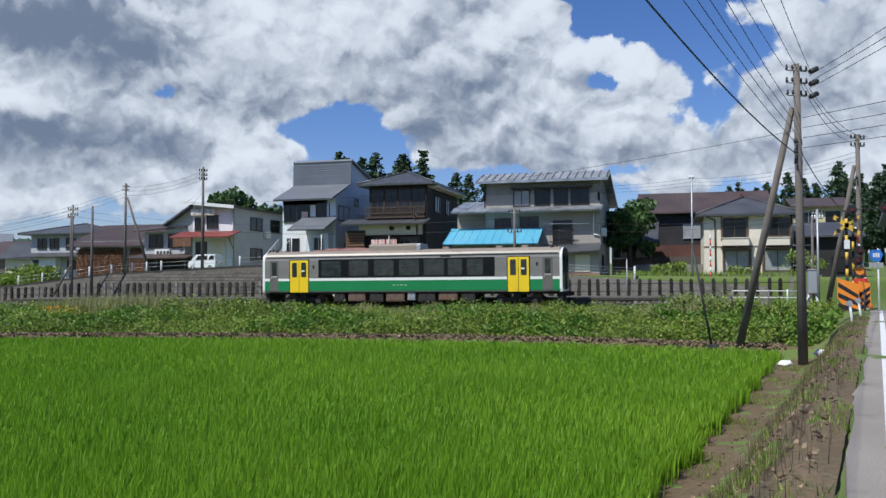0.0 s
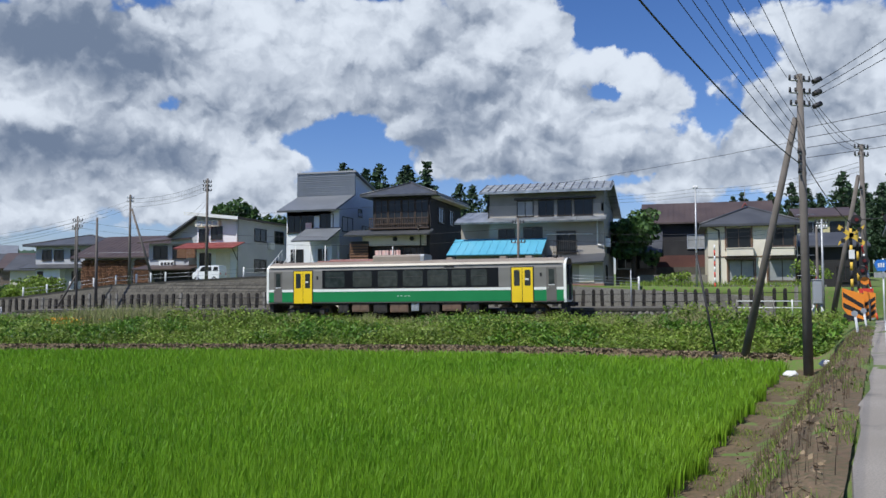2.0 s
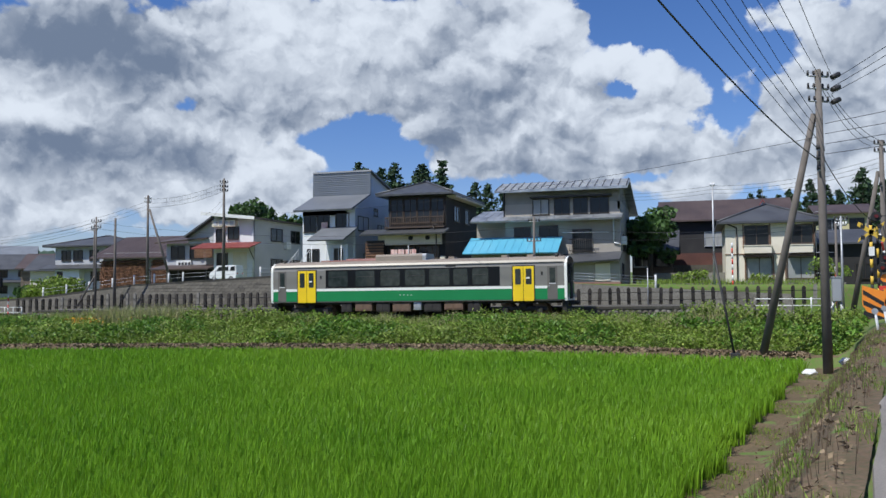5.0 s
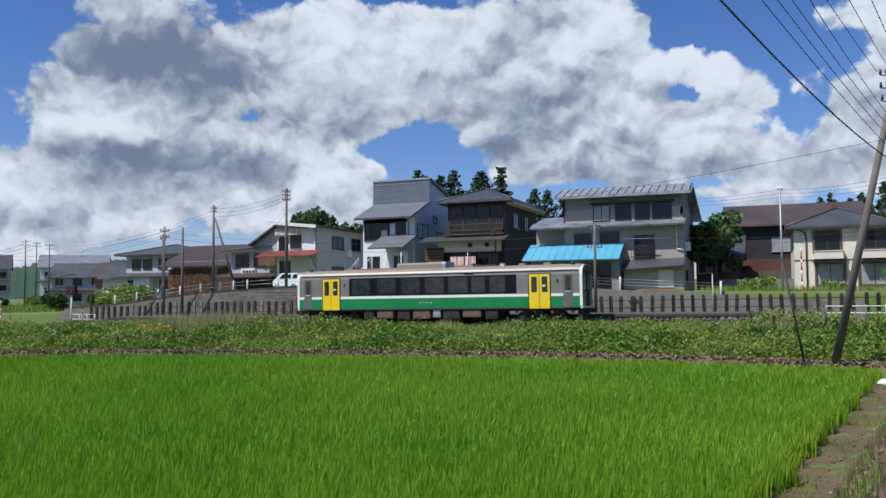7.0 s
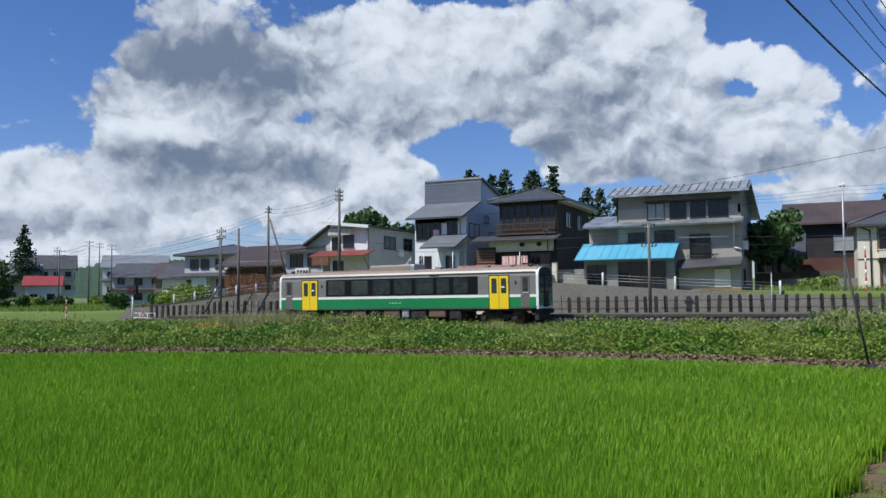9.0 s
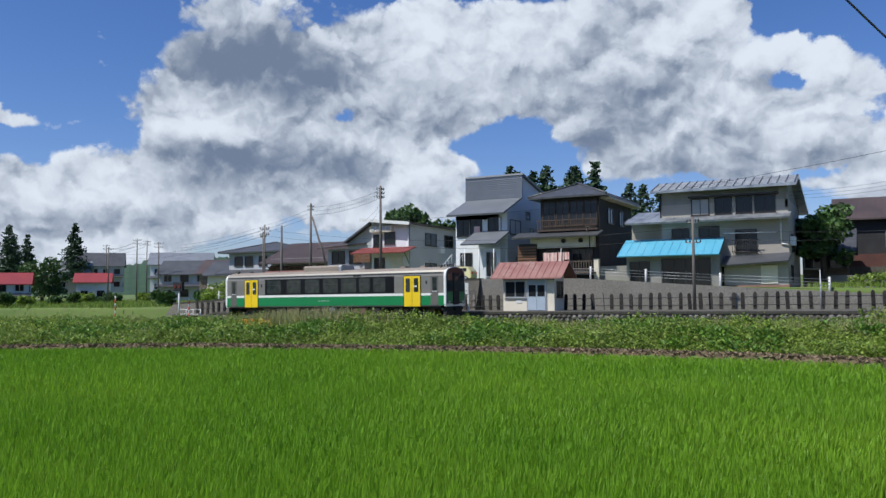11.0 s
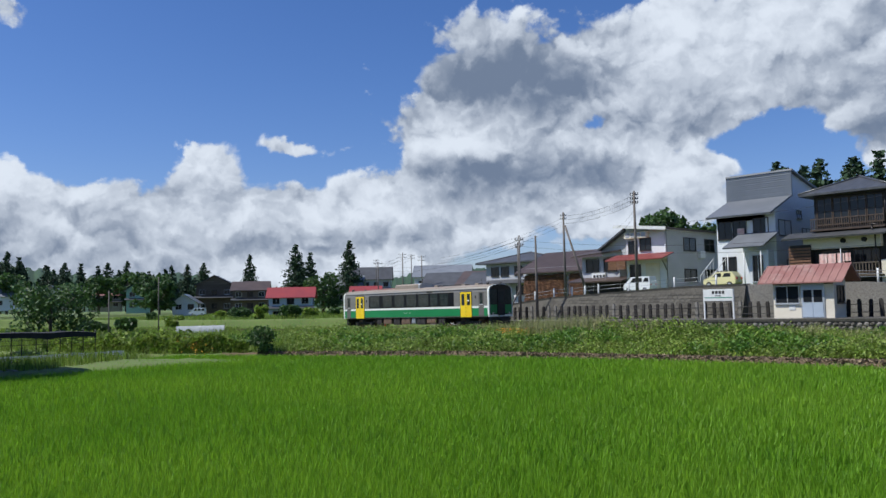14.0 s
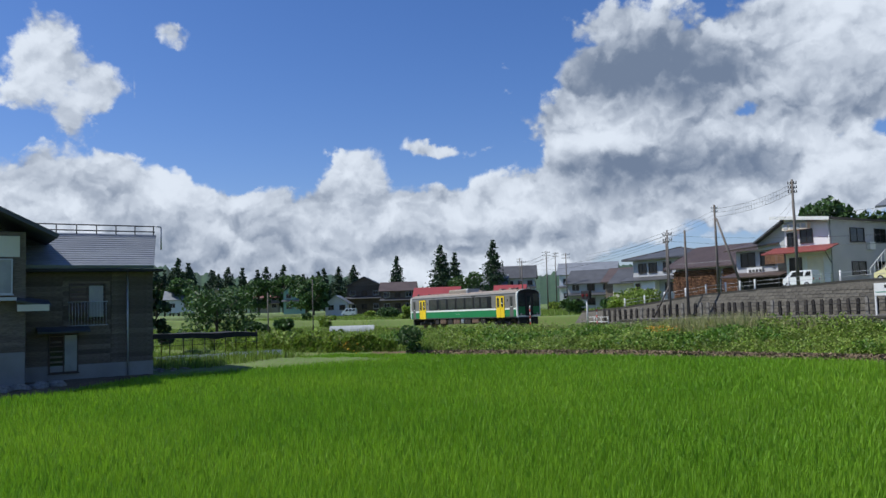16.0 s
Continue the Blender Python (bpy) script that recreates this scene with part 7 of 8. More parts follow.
    part("plate", box(B(), -0.3, 0.3, -0.06, -0.04, 2.12, 2.36), CURTAIN, m)
    for i in range(3):
        part("digit_bar", box(B(), -0.13 + 0.1 * i, -0.06 + 0.1 * i, -0.066, -0.06, 2.6, 2.8), WHITE, m)
    for x, y, z in ((6.2, 32.5, 0.0), (7.3, 36.5, -0.3)):
        k = thing("marker_post", pose(x, y, -0.2), "short white road edge marker post", "marker post", "road marker posts")
        part("post", tube(B(), (0.12, 0, -0.2), (0, 0, 0.75), 0.045, n=8), WHITE, k)
        part("reflector", tube(B(), (-0.02, -0.05, 0.82), (-0.02, 0.0, 0.82), 0.11, n=14), STEEL, k)
    # striped posts beyond the track, and the far crossing to the left
    for x, y, h in ((2.35, 56.6, 2.9), (8.2, 54.0, 3.2), (-54.0, 52.0, 2.2), (-57.5, 47.0, 2.4)):
        k = thing("striped_post", pose(x, y, float(ground_z(x, y)) - 0.1), "thin red and white striped post", "striped post", "striped posts")
        for i in range(8):
            part("band", tube(B(), (0, 0, h * i / 8), (0, 0, h * (i + 1) / 8), 0.05, n=8), WHITE if i % 2 else RED, k)
    k = thing("crossing_signal_far", pose(-54.6, 51.4, -0.7), "black crossing signal head on a white post", "crossing signal")
    part("post", tube(B(), (0, 0, -0.2), (0, 0, 2.6), 0.07, n=8), WHITE, k)
    part("head", box(B(), -0.55, 0.55, -0.2, 0.1, 2.5, 3.3, 0.05), BLACK, k)
    for x in (-0.27, 0.27):
        part("lens", tube(B(), (x, -0.26, 2.9), (x, -0.2, 2.9), 0.15, n=14), DARKRED, k)
    r = thing("pipe_railing", pose(-56.5, 53.2, -0.8), "low white pipe railing by the far crossing", "railing")
    for x in (0, 0.9, 1.8, 2.7):
        part("post", tube(B(), (x, 0, 0), (x, 0, 0.95), 0.035, n=6), WHITE, r)
    for z in (0.5, 0.92):
        part("bar", tube(B(), (0, 0, z), (2.7, 0, z), 0.03, n=6), WHITE, r)


level_crossing()


def crossing_rails():
    r = thing("guard_fence", pose(3.4, 52.2, -0.1), "low white pipe guard fence beside the crossing", "guard fence", "guard rails")
    for i in range(5):
        part("post", tube(B(), (1.05 * i, 0, 0), (1.05 * i, 0, 0.95), 0.045, n=8), WHITE if i % 2 else CONCRETE, r)
    for z in (0.45, 0.85):
        part("bar", tube(B(), (0, 0, z), (4.2, 0, z), 0.035, n=6), WHITE, r)
    k = thing("kerb_wall", pose(0, 0, 0), "low concrete wall edging the lane behind the track", "wall", kind="structure")
    part("wall", box(B(), -4.5, 9.5, 58.6, 58.8, 0.8, 1.75), CONCRETE, k)


crossing_rails()


# ---- on and about the platform ----
def station_sign():
    s = thing("station_sign", pose(-27.7, 51.0, 0.1), "white station name board on two white posts", "station sign")
    for x in (0, 2.1):
        part("post", box(B(), x - 0.05, x + 0.05, -0.05, 0.05, 0, 2.1), WHITE, s)
    board = part("board", box(B(), -0.02, 2.12, -0.08, -0.04, 1.3, 2.1, 0.01), WHITE, s)
    for i in range(4):
        part("writing_bar", box(B(), 0.62 + 0.24 * i, 0.8 + 0.24 * i, -0.086, -0.08, 1.78, 1.98), DARKSTEEL, board)
    part("line_band", box(B(), 0.05, 2.05, -0.086, -0.08, 1.5, 1.56), SIGNGREEN, board)
    part("writing_bar", box(B(), 0.85, 1.25, -0.086, -0.08, 1.62, 1.68), DARKSTEEL, board)


station_sign()


def guard_cables(name, xs, y, h, cables, label):
    f = thing(name, pose(0, y, 0), label, "guard rail", "guard rails")
    for x in xs:
        z = wall_top(x)
        part("post", tube(B(), (x, 0, z - 0.3), (x, 0, z + h), 0.07, n=10), WHITE, f)
    for a, b in zip(xs, xs[1:]):
        for k in cables:
            part("cable", tube(B(), (a, -0.06, wall_top(a) + k), (b, -0.06, wall_top(b) + k), 0.014, n=5), STEEL, f)


guard_cables("guard_cable", [-21.5, -18.2, -14.2, -9.2, -2.6], 56.05, 0.9, (0.35, 0.55, 0.75), "white posts with steel cables along the retaining wall")
guard_cables("guard_cable", [-54.5, -52.0, -49.6, -47.2, -45.0, -43.0, -41.6, -40.2, -37.2, -33.0, -29.5], 56.2, 0.85, (0.4, 0.7), "white posts with steel cables above the block wall")


def small_car(m, paint, label, van=False):
    c = thing("parked_car", m, label, "car", "parked cars")
    h = 1.75 if van else 1.5
    prof = [(0, 0.35), (0.05, 0.8), (0.75, 0.98), (1.35, h - 0.05), (2.9, h), (3.3, 1.0), (3.38, 0.4), (3.2, 0.28), (0.2, 0.28)]
    if van:
        prof = [(0, 0.35), (0.05, 0.95), (0.5, 1.1), (0.95, h - 0.05), (3.3, h), (3.38, 1.1), (3.38, 0.4), (3.2, 0.28), (0.2, 0.28)]
    bm = B()
    prism(bm, prof, "y", -0.72, 0.72)
    bmesh.ops.bevel(bm, geom=bm.edges[:], offset=0.06, segments=2, affect="EDGES")
    body = part("body", bm, paint, c)
    for s in (-1, 1):
        y0, y1 = sorted((s * 0.715, s * 0.73))
        for u, v in (((1.0, 1.9), (2.0, 2.85)) if not van else ((0.9, 1.6), (1.7, 2.4), (2.5, 3.2))):
            lift = 0.12 if u < 1.3 else 0
            part("window", prism(B(), [(u + 0.02, 1.0 if not van else 1.12), (v, 1.0 if not van else 1.12), (v, h - 0.14), (u + 0.25 + lift, h - 0.16)], "y", y0, y1), GLASS, body)
    part("windscreen", slab(B(), (0.78, -0.62, 1.03) if not van else (0.52, -0.62, 1.15), (0.78, 0.62, 1.03) if not van else (0.52, 0.62, 1.15), (1.3, 0.55, h - 0.12) if not van else (0.92, 0.55, h - 0.14), (1.3, -0.55, h - 0.12) if not van else (0.92, -0.55, h - 0.14), -0.03), GLASS, body)
    for x in (0.62, 2.72):
        for s in (-1, 1):
            w = part("wheel", tube(B(), (x, s * 0.56, 0.28), (x, s * 0.74, 0.28), 0.28, n=18), TYRE, c)
            part("rim", tube(B(), (x, s * 0.7, 0.28), (x, s * 0.75, 0.28), 0.17, n=14), STEEL, w)
    for y in (-0.5, 0.5):
        part("headlight", box(B(), -0.02, 0.08, y - 0.14, y + 0.14, 0.66, 0.8, 0.02), CURTAIN, body)
        part("tail_lamp", box(B(), 3.32, 3.4, y - 0.1, y + 0.1, 0.75, 0.95, 0.02), RED, body)
    part("number_plate", box(B(), 3.37, 3.4, -0.17, 0.17, 0.5, 0.66), WHITE, body)
    return c


small_car(pose(-31.2, 57.9, 2.40) @ Matrix.Scale(0.8, 4), CARYEL, "pale yellow small car parked above the wall")
small_car(pose(-40.3, 60.6, 2.2) @ Matrix.Scale(0.8, 4), CARWHITE, "white van parked before the white house", True)
small_car(pose(-165.0, 80.0, 0.0, 0, 0, 50), CARWHITE, "white van parked among the far houses", True)


def carport_screen():
    # concrete stair and walls right of the retaining wall
    s = thing("garden_terrace", pose(0, 0, 0), "grassy terrace with low grey stone edging", "terrace", kind="structure")
    part("edging", box(B(), -3.2, 2.2, 66.0, 66.5, 1.2, 2.6), CONCRETE, s)
    part("upper_edging", box(B(), -2.8, 4.5, 74.0, 74.5, 1.8, 3.4), DARKCON, s)
    part("gravel_wall", box(B(), -3.6, 10.2, 57.0, 57.3, 0.2, 1.45), DARKCON, s)
    rng = np.random.default_rng(77)
    n = 9000
    x, y = rng.uniform(-4, 9, n), rng.uniform(57.5, 77, n)
    keep = ~((x > 1.8) & (y > 62))
    x, y = x[keep], y[keep]
    z = ground_z(x, y) + np.where(y > 74.5, 0.4, 0)
    blades("terrace_grass", x, y, z, rng.uniform(0.15, 0.5, len(x)), 0.03, rng, WEED, "bright green grass on the terraces between houses", "grass", 0.4)


carport_screen()


# ---- the farmhouse's garden ----
def net_shelter():
    s = thing("net_shelter", pose(-54.0, 12.2, -1.35), "low garden frame roofed with black shade net", "garden frame")
    for i in range(6):
        for x in (0, -2.2):
            part("leg", tube(B(), (x, 1.48 * i, 0), (x, 1.48 * i, 1.72), 0.03, n=6), DARKSTEEL, s)
    rng = random.Random(3)
    bm = B()
    rows = [[bm.verts.new((x, 1.48 * i, 1.75 - 0.03 * i - (0.05 if i % 2 else 0) + rng.uniform(-0.03, 0.03))) for x in (0.15, -1.1, -2.4)] for i in range(6)]
    low = [bm.verts.new((0.2, 1.48 * i, 1.38 - 0.03 * i + rng.uniform(-0.08, 0.08))) for i in range(6)]
    for i in range(5):
        for k in range(2):
            bm.faces.new((rows[i][k], rows[i + 1][k], rows[i + 1][k + 1], rows[i][k + 1]))
        bm.faces.new((low[i], low[i + 1], rows[i + 1][0], rows[i][0]))
    net = part("net", bm, NET, s, "black shade net")
    mod = net.modifiers.new("thickness", "SOLIDIFY")
    mod.thickness = 0.015
    for z in (0.9, 1.2):
        part("rail", tube(B(), (0, 0, z), (0, 7.4, z), 0.018, n=5), DARKSTEEL, s)
    w = thing("plastic_sheet", pose(-52.1, 11.8, -1.45), "long white plastic sheet fence along the garden", "plastic sheet")
    rng = random.Random(8)
    for i in range(11):
        part("sheet", slab(B(), (rng.uniform(-0.05, 0.05), 0.82 * i, 0.0), (0.0, 0.82 * (i + 1) - 0.02, 0.0), (-0.25 + rng.uniform(-0.08, 0.08), 0.82 * (i + 1) - 0.02, 0.42), (-0.25, 0.82 * i, 0.42 + rng.uniform(-0.05, 0.05)), 0.01), PLASTIC, w)
    p = thing("plank_pile", pose(-44.6, 11.2, -1.5), "pile of grey weathered planks on the field's edge", "planks")
    for i in range(9):
        part("plank", box(B(), rng.uniform(-0.8, 0), rng.uniform(0.5, 1.2), -0.9 + 0.2 * i, -0.72 + 0.2 * i, 0.05 + 0.06 * (i % 3), 0.10 + 0.06 * (i % 3)), PLANK, p)
    part("post", box(B(), 0.2, 0.45, -1.3, -1.05, 0, 1.6), ORANGEWOOD, p, "orange-brown board")
    g = thing("greenhouse_tunnel", pose(-83.0, 41.5, -1.5, 0, 0, 60) @ Matrix.Scale(0.7, 4), "small tunnel greenhouse of white film", "greenhouse")
    bm = B()
    prism(bm, [(1.5 * math.cos(radians(a)), 1.7 * math.sin(radians(a))) for a in range(0, 181, 15)], "x", -3.6, 3.6)
    part("film", bm, PLASTIC, g)
    for x in (-3.6, -1.8, 0, 1.8, 3.6):
        bm = B()
        pts = [(x, 1.52 * math.cos(radians(a)), 1.72 * math.sin(radians(a))) for a in range(0, 181, 15)]
        for a, b in zip(pts, pts[1:]):
            tube(bm, a, b, 0.025, n=5)
        part("hoop", bm, STEEL, g)
    rng = np.random.default_rng(44)
    n = 5200
    row = rng.integers(0, 7, n)
    y = 20 + row * 0.9 + rng.normal(0, 0.1, n)
    x = rng.uniform(-66, -47, n)
    y = np.where(y < field_edge(x) + 0.8, field_edge(x) + 0.9, y)
    z = ground_z(x, y)
    pts = np.stack([x, y, z + rng.uniform(0.1, 1.3, n) * (0.6 + 0.4 * np.sin(x * 0.8) ** 2)], -1)
    leaves("vegetable_rows", pts, 0.22, rng, WEED, "rows of tall leafy vegetables in the garden", "vegetables", 0.8)
    n = 420
    k = rng.integers(0, 3, n)
    cx, cy = np.array([-50.0, -36.0, -58.0])[k], np.array([24.6, 40.5, 26.5])[k]
    x, y = cx + rng.normal(0, 0.9, n), cy + rng.normal(0, 0.35, n)
    pts = np.stack([x, y, ground_z(x, y) + rng.uniform(0.3, 0.75, n)], -1)
    leaves("orange_flowers", pts, 0.07, rng, FLOWER, "clusters of orange garden flowers", "flowers")
    st = thing("stone_step", pose(-38.4, 2.6, -1.6), "mossy grey stones edging the yard", "stones")
    for i in range(5):
        bm = B()
        bmesh.ops.create_icosphere(bm, subdivisions=2, radius=0.45)
        q = random.Random(i)
        for v in bm.verts:
            v.co = Vector((v.co.x * 1.2, v.co.y, v.co.z * 0.55)) + Vector([q.uniform(-0.05, 0.05) for _ in range(3)])
        ob = part("stone", bm, CONCRETE, st)
        ob.matrix_basis = pose(-0.3 * i, 0.75 * i - 0.5, 0.2)
    for x, y in ((4.1, 33.6), (5.6, 34.9)):
        bm = B()
        bmesh.ops.create_icosphere(bm, subdivisions=2, radius=0.22)
        q = random.Random(int(x * 9))
        for v in bm.verts:
            v.co = Vector((v.co.x * 1.3, v.co.y, v.co.z * 0.7)) + Vector([q.uniform(-0.03, 0.03) for _ in range(3)])
        tagged(solid("boulder", bm, WHITE, pose(x, y, float(ground_z(x, y)) + 0.12)), "pale boulder by the pole's foot", "boulder", "boulders")


net_shelter()


# ---- the railcar ----
RUN = [
    (0.0, -25.77), (0.5, -25.77), (1.0, -25.77), (1.5, -25.77), (2.0, -25.77), (2.5, -25.78), (3.0, -25.79), (3.5, -25.88), (6.0, -27.70),
    (6.5, -28.42), (7.0, -29.37), (7.5, -30.63), (8.0, -32.04), (8.5, -33.57), (11.0, -44.64), (11.5, -47.45), (12.0, -50.56), (12.5, -53.8),
    (13.0, -57.05), (13.5, -60.2), (14.0, -63.6), (14.5, -67.4), (15.0, -71.1), (15.5, -74.95), (16.0, -78.6),
]
LENGTH, HALF = 19.5, 1.4


def side_outline():
    """The body's section: (y, z), up the near side, over the roof and down the far side."""
    near = [(-1.36, 1.06), (-1.40, 1.25), (-1.40, 3.05), (-1.36, 3.28), (-1.24, 3.45), (-0.95, 3.58), (-0.5, 3.66), (0, 3.68)]
    return near + [(-y, z) for y, z in near[-2::-1]]


def build_railcar():
    car = thing("railcar", pose(RUN[0][1], RAIL_Y, rail_z(-16)), "single diesel railcar in grey steel, green and cream with yellow doors", "railcar")
    bm = B()
    prism(bm, side_outline(), "x", 0.12, LENGTH - 0.12)
    body = part("body", bm, BODYSTEEL, car, "brushed grey steel body")
    # roof skin, slightly proud
    bm = B()
    o = side_outline()
    top = [(y * 1.004, z + 0.006) for y, z in o if z > 3.4]
    prism(bm, top, "x", 0.2, LENGTH - 0.2)
    part("roof", bm, ROOFSTEEL, car, "dusty beige roof with brown stains")
    for s in (-1, 1):
        bm = B()
        prism(bm, [(s * 1.40, 3.27), (s * 1.425, 3.27), (s * 1.425, 3.31), (s * 1.37, 3.31)], "x", 0.25, LENGTH - 0.25)
        part("gutter", bm, BODYSTEEL, body)
        y0, y1 = sorted((s * 1.39, s * 1.406))
        for a, b in ((0.12, 1.93), (3.28, 16.2), (17.6, LENGTH - 0.12)):
            bm = B()
            box(bm, a, b, y0, y1, 1.09, 1.735)
            part("green_band", bm, GREEN, body, "glossy green lower band")
            bm = B()
            y2, y3 = sorted((s * 1.39, s * 1.408))
            box(bm, a, b, y2, y3, 1.735, 1.895)
            part("cream_stripe", bm, STRIPE, body, "cream white waist stripe")
        # underbody sill
        bm = B()
        box(bm, 0.3, LENGTH - 0.3, *sorted((s * 1.30, s * 1.385)), 1.02, 1.085)
        part("sill", bm, DOORSTEEL, body)
        # ribbon of windows, dark all along, each pane with rounded corners
        bm = B()
        y4, y5 = sorted((s * 1.39, s * 1.407))
        box(bm, 3.95, 15.46, y4, y5, 1.93, 3.09, 0.006)
        band = part("window_band", bm, BLACKEND, body, "glossy black window band")
        for x0, x1 in ((4.15, 5.5), (6.05, 7.35), (7.75, 9.05), (9.4, 10.7), (11.0, 12.3), (12.55, 13.45), (13.75, 14.75)):
            bm = B()
            ya, yb = sorted((s * 1.404, s * 1.412))
            r = 0.10
            ring = [(cx + r * math.cos(t), cz + r * math.sin(t)) for cx, cz, t0 in ((x1 - r, 3.0 - r, 0), (x0 + r, 3.0 - r, 90), (x0 + r, 2.03 + r, 180), (x1 - r, 2.03 + r, 270)) for t in (radians(t0), radians(t0 + 45), radians(t0 + 90))]
            prism(bm, ring, "y", ya, yb)
            pane = part("pane", bm, TRAINGLASS, band, "tinted train window glass")
            bm = B()
            ya, yb = sorted((s * 1.41, s * 1.418))
            box(bm, x0 + 0.08, x1 - 0.08, ya, yb, 2.62, 2.645)
            part("transom", bm, DARKSTEEL, band)
        # yellow double doors
        for x0 in (1.95, 16.24):
            door = part("door_frame", box(B(), x0 - 0.04, x0 + 1.36, *sorted((s * 1.39, s * 1.41)), 0.99, 3.12, 0.004), BLACK, car, "dark rubber door surround")
            for k in range(2):
                a = x0 + 0.02 + k * 0.65
                bm = B()
                box(bm, a, a + 0.625, *sorted((s * 1.40, s * 1.432)), 1.0, 3.06, 0.012)
                part("door_leaf", bm, YELLOW, door, "bright yellow sliding door leaf")
                bm = B()
                r = 0.06
                xa, xb, za, zb = a + 0.14, a + 0.49, 1.98, 2.92
                ring = [(cx + r * math.cos(t), cz + r * math.sin(t)) for cx, cz, t0 in ((xb - r, zb - r, 0), (xa + r, zb - r, 90), (xa + r, za + r, 180), (xb - r, za + r, 270)) for t in (radians(t0), radians(t0 + 45), radians(t0 + 90))]
                prism(bm, ring, "y", *sorted((s * 1.425, s * 1.438)))
                part("door_pane", bm, TRAINGLASS, door)
            bm = B()
            box(bm, x0 + 0.83, x0 + 1.04, *sorted((s * 1.437, s * 1.442)), 2.32, 2.42)
            part("notice", bm, WHITE, door, "small white notice on the door glass")
        # crew doors
        for x0 in (0.52, 18.33):
            bm = B()
            box(bm, x0, x0 + 0.6, *sorted((s * 1.385, s * 1.412)), 1.08, 3.05, 0.008)
            door = part("crew_door", bm, DOORSTEEL, car, "dull grey crew door")
            bm = B()
            box(bm, x0 + 0.14, x0 + 0.48, *sorted((s * 1.40, s * 1.418)), 2.05, 2.95, 0.006)
            part("door_pane", bm, TRAINGLASS, door)
            bm = B()
            box(bm, x0 + 0.12, x0 + 0.5, *sorted((s * 1.41, s * 1.422)), 2.0, 2.045)
            part("ledge", bm, WHITE, door)
            bm = B()
            tube(bm, (x0 + 0.1, s * 1.43, 1.75), (x0 + 0.1, s * 1.43, 1.92), 0.018)
            part("handle", bm, STEEL, door)
        for x0 in (3.55, 17.95):
            bm = B()
            box(bm, x0, x0 + 0.12, *sorted((s * 1.39, s * 1.412)), 2.52, 2.74, 0.005)
            part("door_lamp", bm, BLACK, body)
        bm = B()
        box(bm, 12.05, 12.7, *sorted((s * 1.375, s * 1.40)), 3.14, 3.24)
        part("destination_display", bm, BLACK, body, "black destination display")
        for k, x0 in enumerate((9.2, 9.45, 9.7, 9.95)):
            bm = B()
            box(bm, x0 - 0.2, x0 - 0.08, *sorted((s * 1.40, s * 1.4085)), 1.42, 1.455)
            part("lettering_bar", bm, STRIPE, body, "small pale lettering")
    # ends
    for end, sx in ((0.0, -1), (LENGTH, 1)):
        def at(d):
            return end - sx * d
        o = side_outline()
        bm = B()
        a, b = sorted((at(0.0), at(0.16)))
        prism(bm, [(y * 1.012, 1.0 + (z - 1.06) * 1.01) for y, z in o], "x", a, b)
        face = part("end_frame", bm, STRIPE, car, "cream white frame round the end")
        bm = B()
        a, b = sorted((at(-0.02), at(0.1)))
        prism(bm, [(y * 0.93, 1.18 + (z - 1.06) * 0.93) for y, z in o], "x", a, b)
        part("end_panel", bm, BLACKEND, face, "black end panel")
        a, b = sorted((at(-0.03), at(0.1)))
        for y0, y1 in ((-1.27, -0.48), (0.48, 1.27)):
            part("end_pane", box(B(), a, b, y0, y1, 2.05, 3.2, 0.02), TRAINGLASS, face)
            part("end_green", box(B(), a, b, y0, y1, 1.25, 1.98, 0.02), GREEN, face, "green lower end panel")
        a, b = sorted((at(-0.07), at(0.1)))
        gangway = part("end_door", box(B(), a, b, -0.42, 0.42, 1.1, 3.25, 0.03), UNDER, face, "black gangway door")
        a, b = sorted((at(-0.085), at(0.0)))
        part("end_door_pane", box(B(), a, b, -0.24, 0.24, 2.1, 3.0, 0.02), TRAINGLASS, gangway)
        for y in (-0.98, 0.98):
            a, b = sorted((at(-0.06), at(0.05)))
            bm = B()
            tube(bm, (a, y, 1.28), (b, y, 1.28), 0.09, n=14)
            part("end_lamp", bm, FRAME_S, face)
        bm = B()
        box(bm, *sorted((at(-0.35), at(0.5))), -0.16, 0.16, 0.72, 1.0, 0.03)
        tube(bm, (at(-0.1), 0, 0.86), (at(-0.5), 0, 0.86), 0.12, n=10)
        part("coupler", bm, UNDER, car)
        bm = B()
        box(bm, *sorted((at(0.1), at(0.35))), -1.15, 1.15, 0.3, 0.98, 0.03)
        part("snow_plough", bm, UNDER, car)
        for y in (-0.75, 0.75):
            bm = B()
            tube(bm, (at(0.7), y, 3.6), (at(0.7), y, 3.78), 0.09, n=10)
            tube(bm, (at(0.55), y, 3.75), (at(0.85), y, 3.75), 0.06, n=8)
            part("horn", bm, DARKSTEEL, car)
    # roof gear
    bm = B()
    prism(bm, [(-0.85, 3.6), (-0.85, 3.9), (-0.7, 4.02), (0.7, 4.02), (0.85, 3.9), (0.85, 3.6)], "x", 7.2, 10.35)
    unit = part("air_conditioner", bm, ROOFSTEEL, car, "ribbed beige roof air conditioner")
    bm = B()
    prism(bm, [(-0.83, 3.6), (-0.83, 3.91), (-0.68, 4.035), (0.68, 4.035), (0.83, 3.91), (0.83, 3.6)], "x", 9.4, 10.6)
    part("cover", bm, STEEL, unit)
    for i in range(13):
        bm = B()
        box(bm, 7.35 + 0.16 * i, 7.42 + 0.16 * i, -0.6, 0.6, 4.01, 4.035)
        part("grille_bar", bm, DARKSTEEL, unit)
    bm = B()
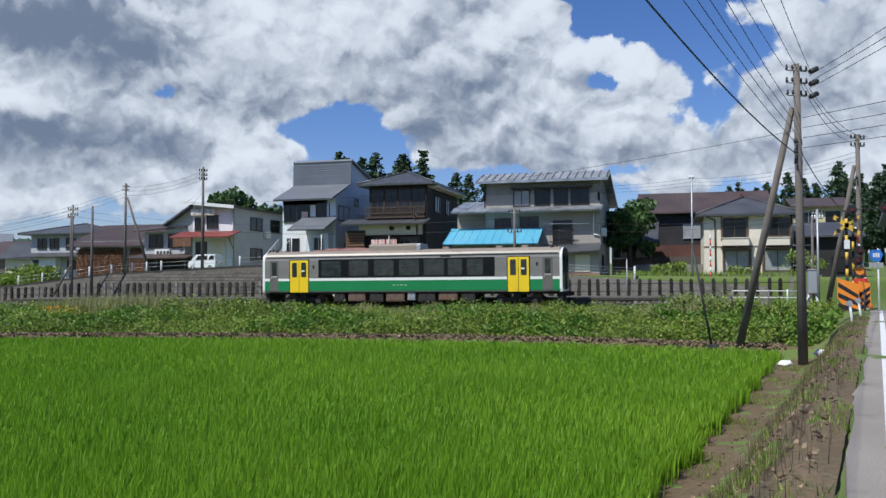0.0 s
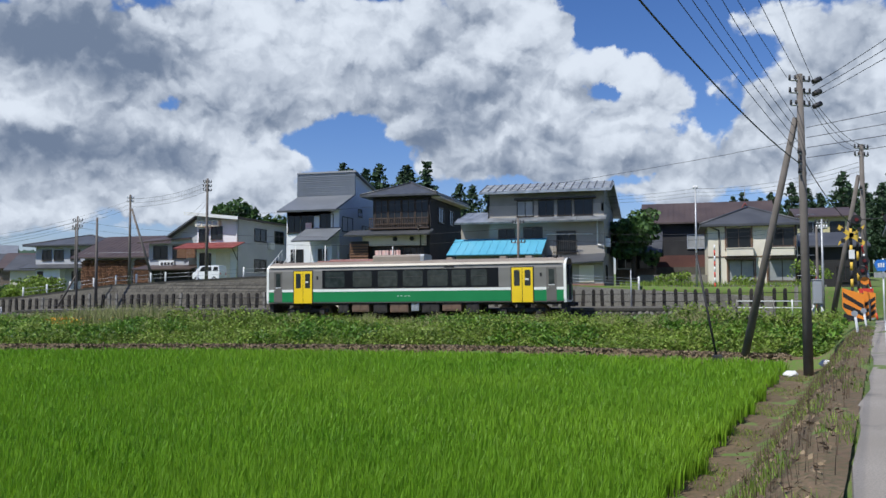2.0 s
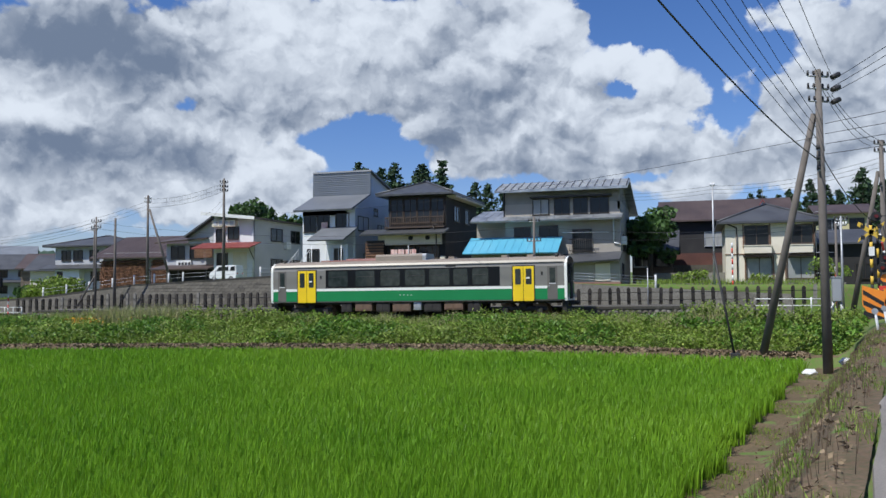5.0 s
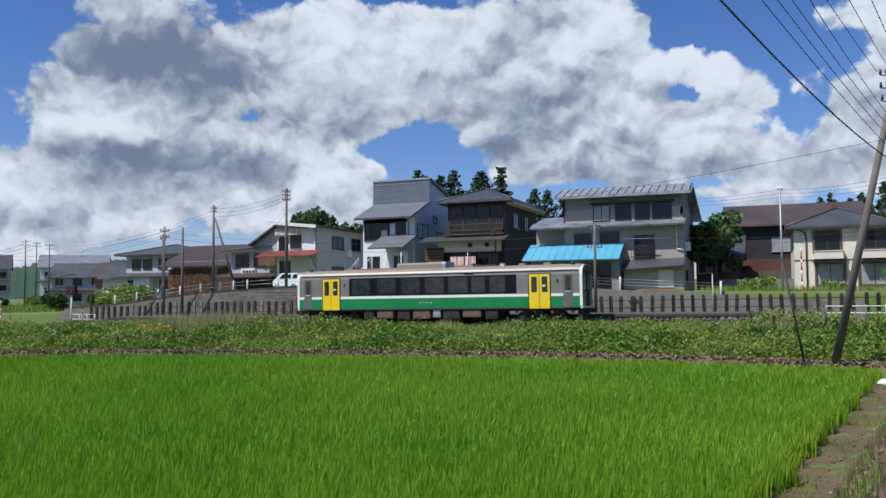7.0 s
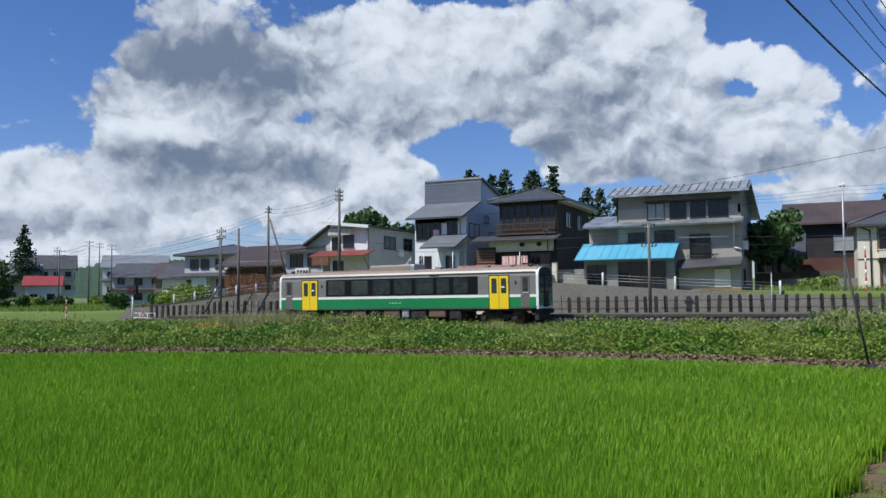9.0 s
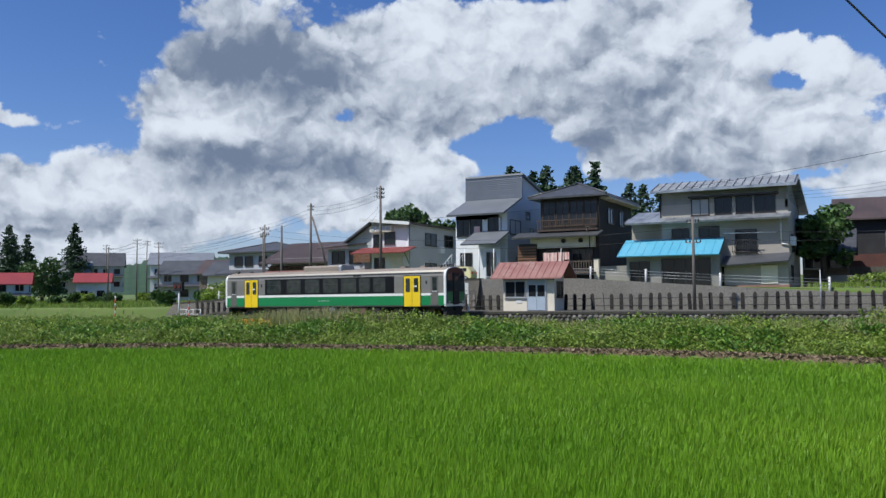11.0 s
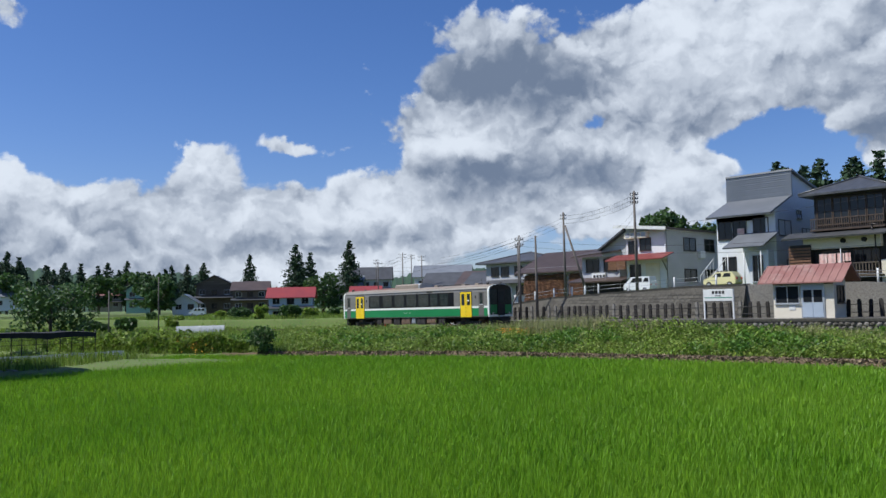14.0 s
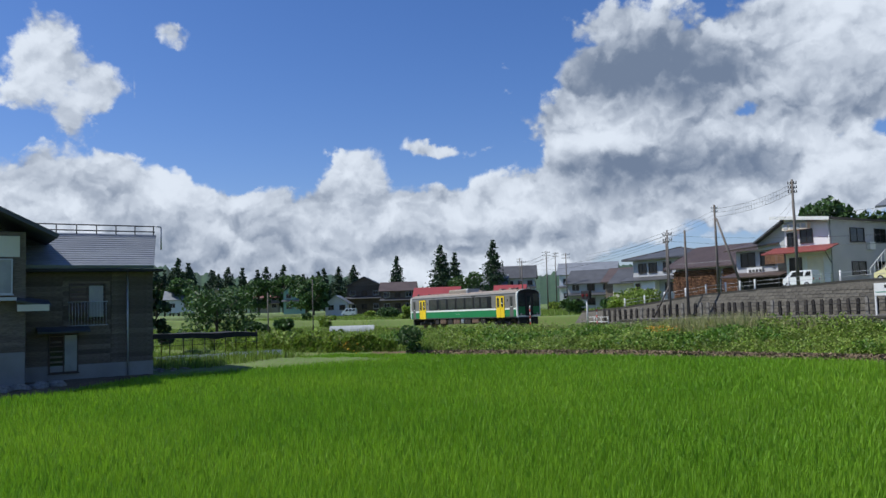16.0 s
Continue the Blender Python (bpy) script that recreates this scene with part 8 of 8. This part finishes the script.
    box(bm, 3.2, 7.2, -0.55, 0.55, 3.6, 3.74, 0.03)
    part("roof_walkway", bm, ROOF_RUST, car, "red-brown roof duct")
    for x in (11.9, 15.3, 16.9):
        bm = B()
        box(bm, x, x + 0.4, -0.3, 0.3, 3.62, 3.8, 0.03)
        part("roof_vent", bm, ROOFSTEEL, car)
    bm = B()
    tube(bm, (17.6, -0.2, 3.6), (17.6, -0.2, 4.15), 0.015, n=6)
    part("antenna", bm, DARKSTEEL, car)
    # underfloor
    bm = B()
    box(bm, 0.6, LENGTH - 0.6, -1.1, 1.1, 0.86, 1.04)
    part("underframe", bm, UNDER, car)
    for x0, x1, z0, mat in ((5.0, 5.7, 0.4, UNDER), (5.95, 7.1, 0.45, RUSTBOX), (7.4, 8.3, 0.4, UNDER), (8.5, 9.7, 0.42, RUSTBOX), (9.9, 10.4, 0.5, STEEL), (10.6, 11.7, 0.4, UNDER), (11.9, 13.1, 0.5, RUSTBOX), (13.4, 14.2, 0.38, UNDER)):
        for s in (-1, 1):
            bm = B()
            box(bm, x0, x1, *sorted((s * 0.55, s * 1.28)), z0, 0.98, 0.025)
            gear = part("underfloor_box", bm, mat, car)
            bm = B()
            box(bm, x0 + 0.08, (x0 + x1) / 2 - 0.03, *sorted((s * 1.27, s * 1.30)), z0 + 0.08, 0.9, 0.01)
            box(bm, (x0 + x1) / 2 + 0.03, x1 - 0.08, *sorted((s * 1.27, s * 1.30)), z0 + 0.08, 0.9, 0.01)
            part("box_door", bm, mat, gear)
    wheels = []
    for bx in (2.75, LENGTH - 2.75):
        bm = B()
        for s in (-1, 1):
            box(bm, bx - 1.45, bx + 1.45, *sorted((s * 0.88, s * 1.04)), 0.42, 0.66, 0.04)
        box(bm, bx - 0.25, bx + 0.25, -1.0, 1.0, 0.45, 0.85, 0.03)
        bogie = part("bogie", bm, UNDER, car)
        for s in (-1, 1):
            bm = B()
            tube(bm, (bx, s * 0.96, 0.55), (bx, s * 0.96, 0.95), 0.24, n=14)
            part("air_spring", bm, UNDER, bogie)
        for dx in (-1.05, 1.05):
            for s in (-1, 1):
                bm = B()
                box(bm, bx + dx - 0.17, bx + dx + 0.17, *sorted((s * 0.98, s * 1.12)), 0.3, 0.6, 0.04)
                part("axle_box", bm, UNDER, bogie)
            bm = B()
            tube(bm, (0, -0.8, 0), (0, 0.8, 0), 0.08, n=10)
            for s in (-1, 1):
                tube(bm, (0, s * 0.47, 0), (0, s * 0.60, 0), 0.43, n=24)
                tube(bm, (0, s * 0.45, 0), (0, s * 0.47, 0), 0.46, n=24)
                box(bm, -0.33, 0.33, *sorted((s * 0.60, s * 0.615)), -0.05, 0.05)
            w = part("wheelset", bm, RAIL, car)
            w.matrix_basis = pose(bx + dx, 0, 0.43)
            wheels.append(w)
    return car, wheels


railcar, WHEELS = build_railcar()
# the wheels turn as far as the car has run
ROLL = [(0.0, 0.0)]
for _i in range(1, 385):
    _t = _i / 24
    _x = float(np.interp(_t, [t for t, x in RUN], [x for t, x in RUN]))
    ROLL.append((_t, (_x - RUN[0][1]) / 0.43))


def motions():
    """What moves: the railcar, and its wheels with it."""
    walk(railcar, [(t, pose(x, RAIL_Y, rail_z(x + 9.75), 0, -math.degrees(math.atan(0.008)), 0)) for t, x in RUN])
    for wheel in WHEELS:
        home = wheel.matrix_basis.translation.copy()
        walk(wheel, [(t, Matrix.Translation(home) @ Matrix.Rotation(a, 4, "Y")) for t, a in ROLL])


motions()
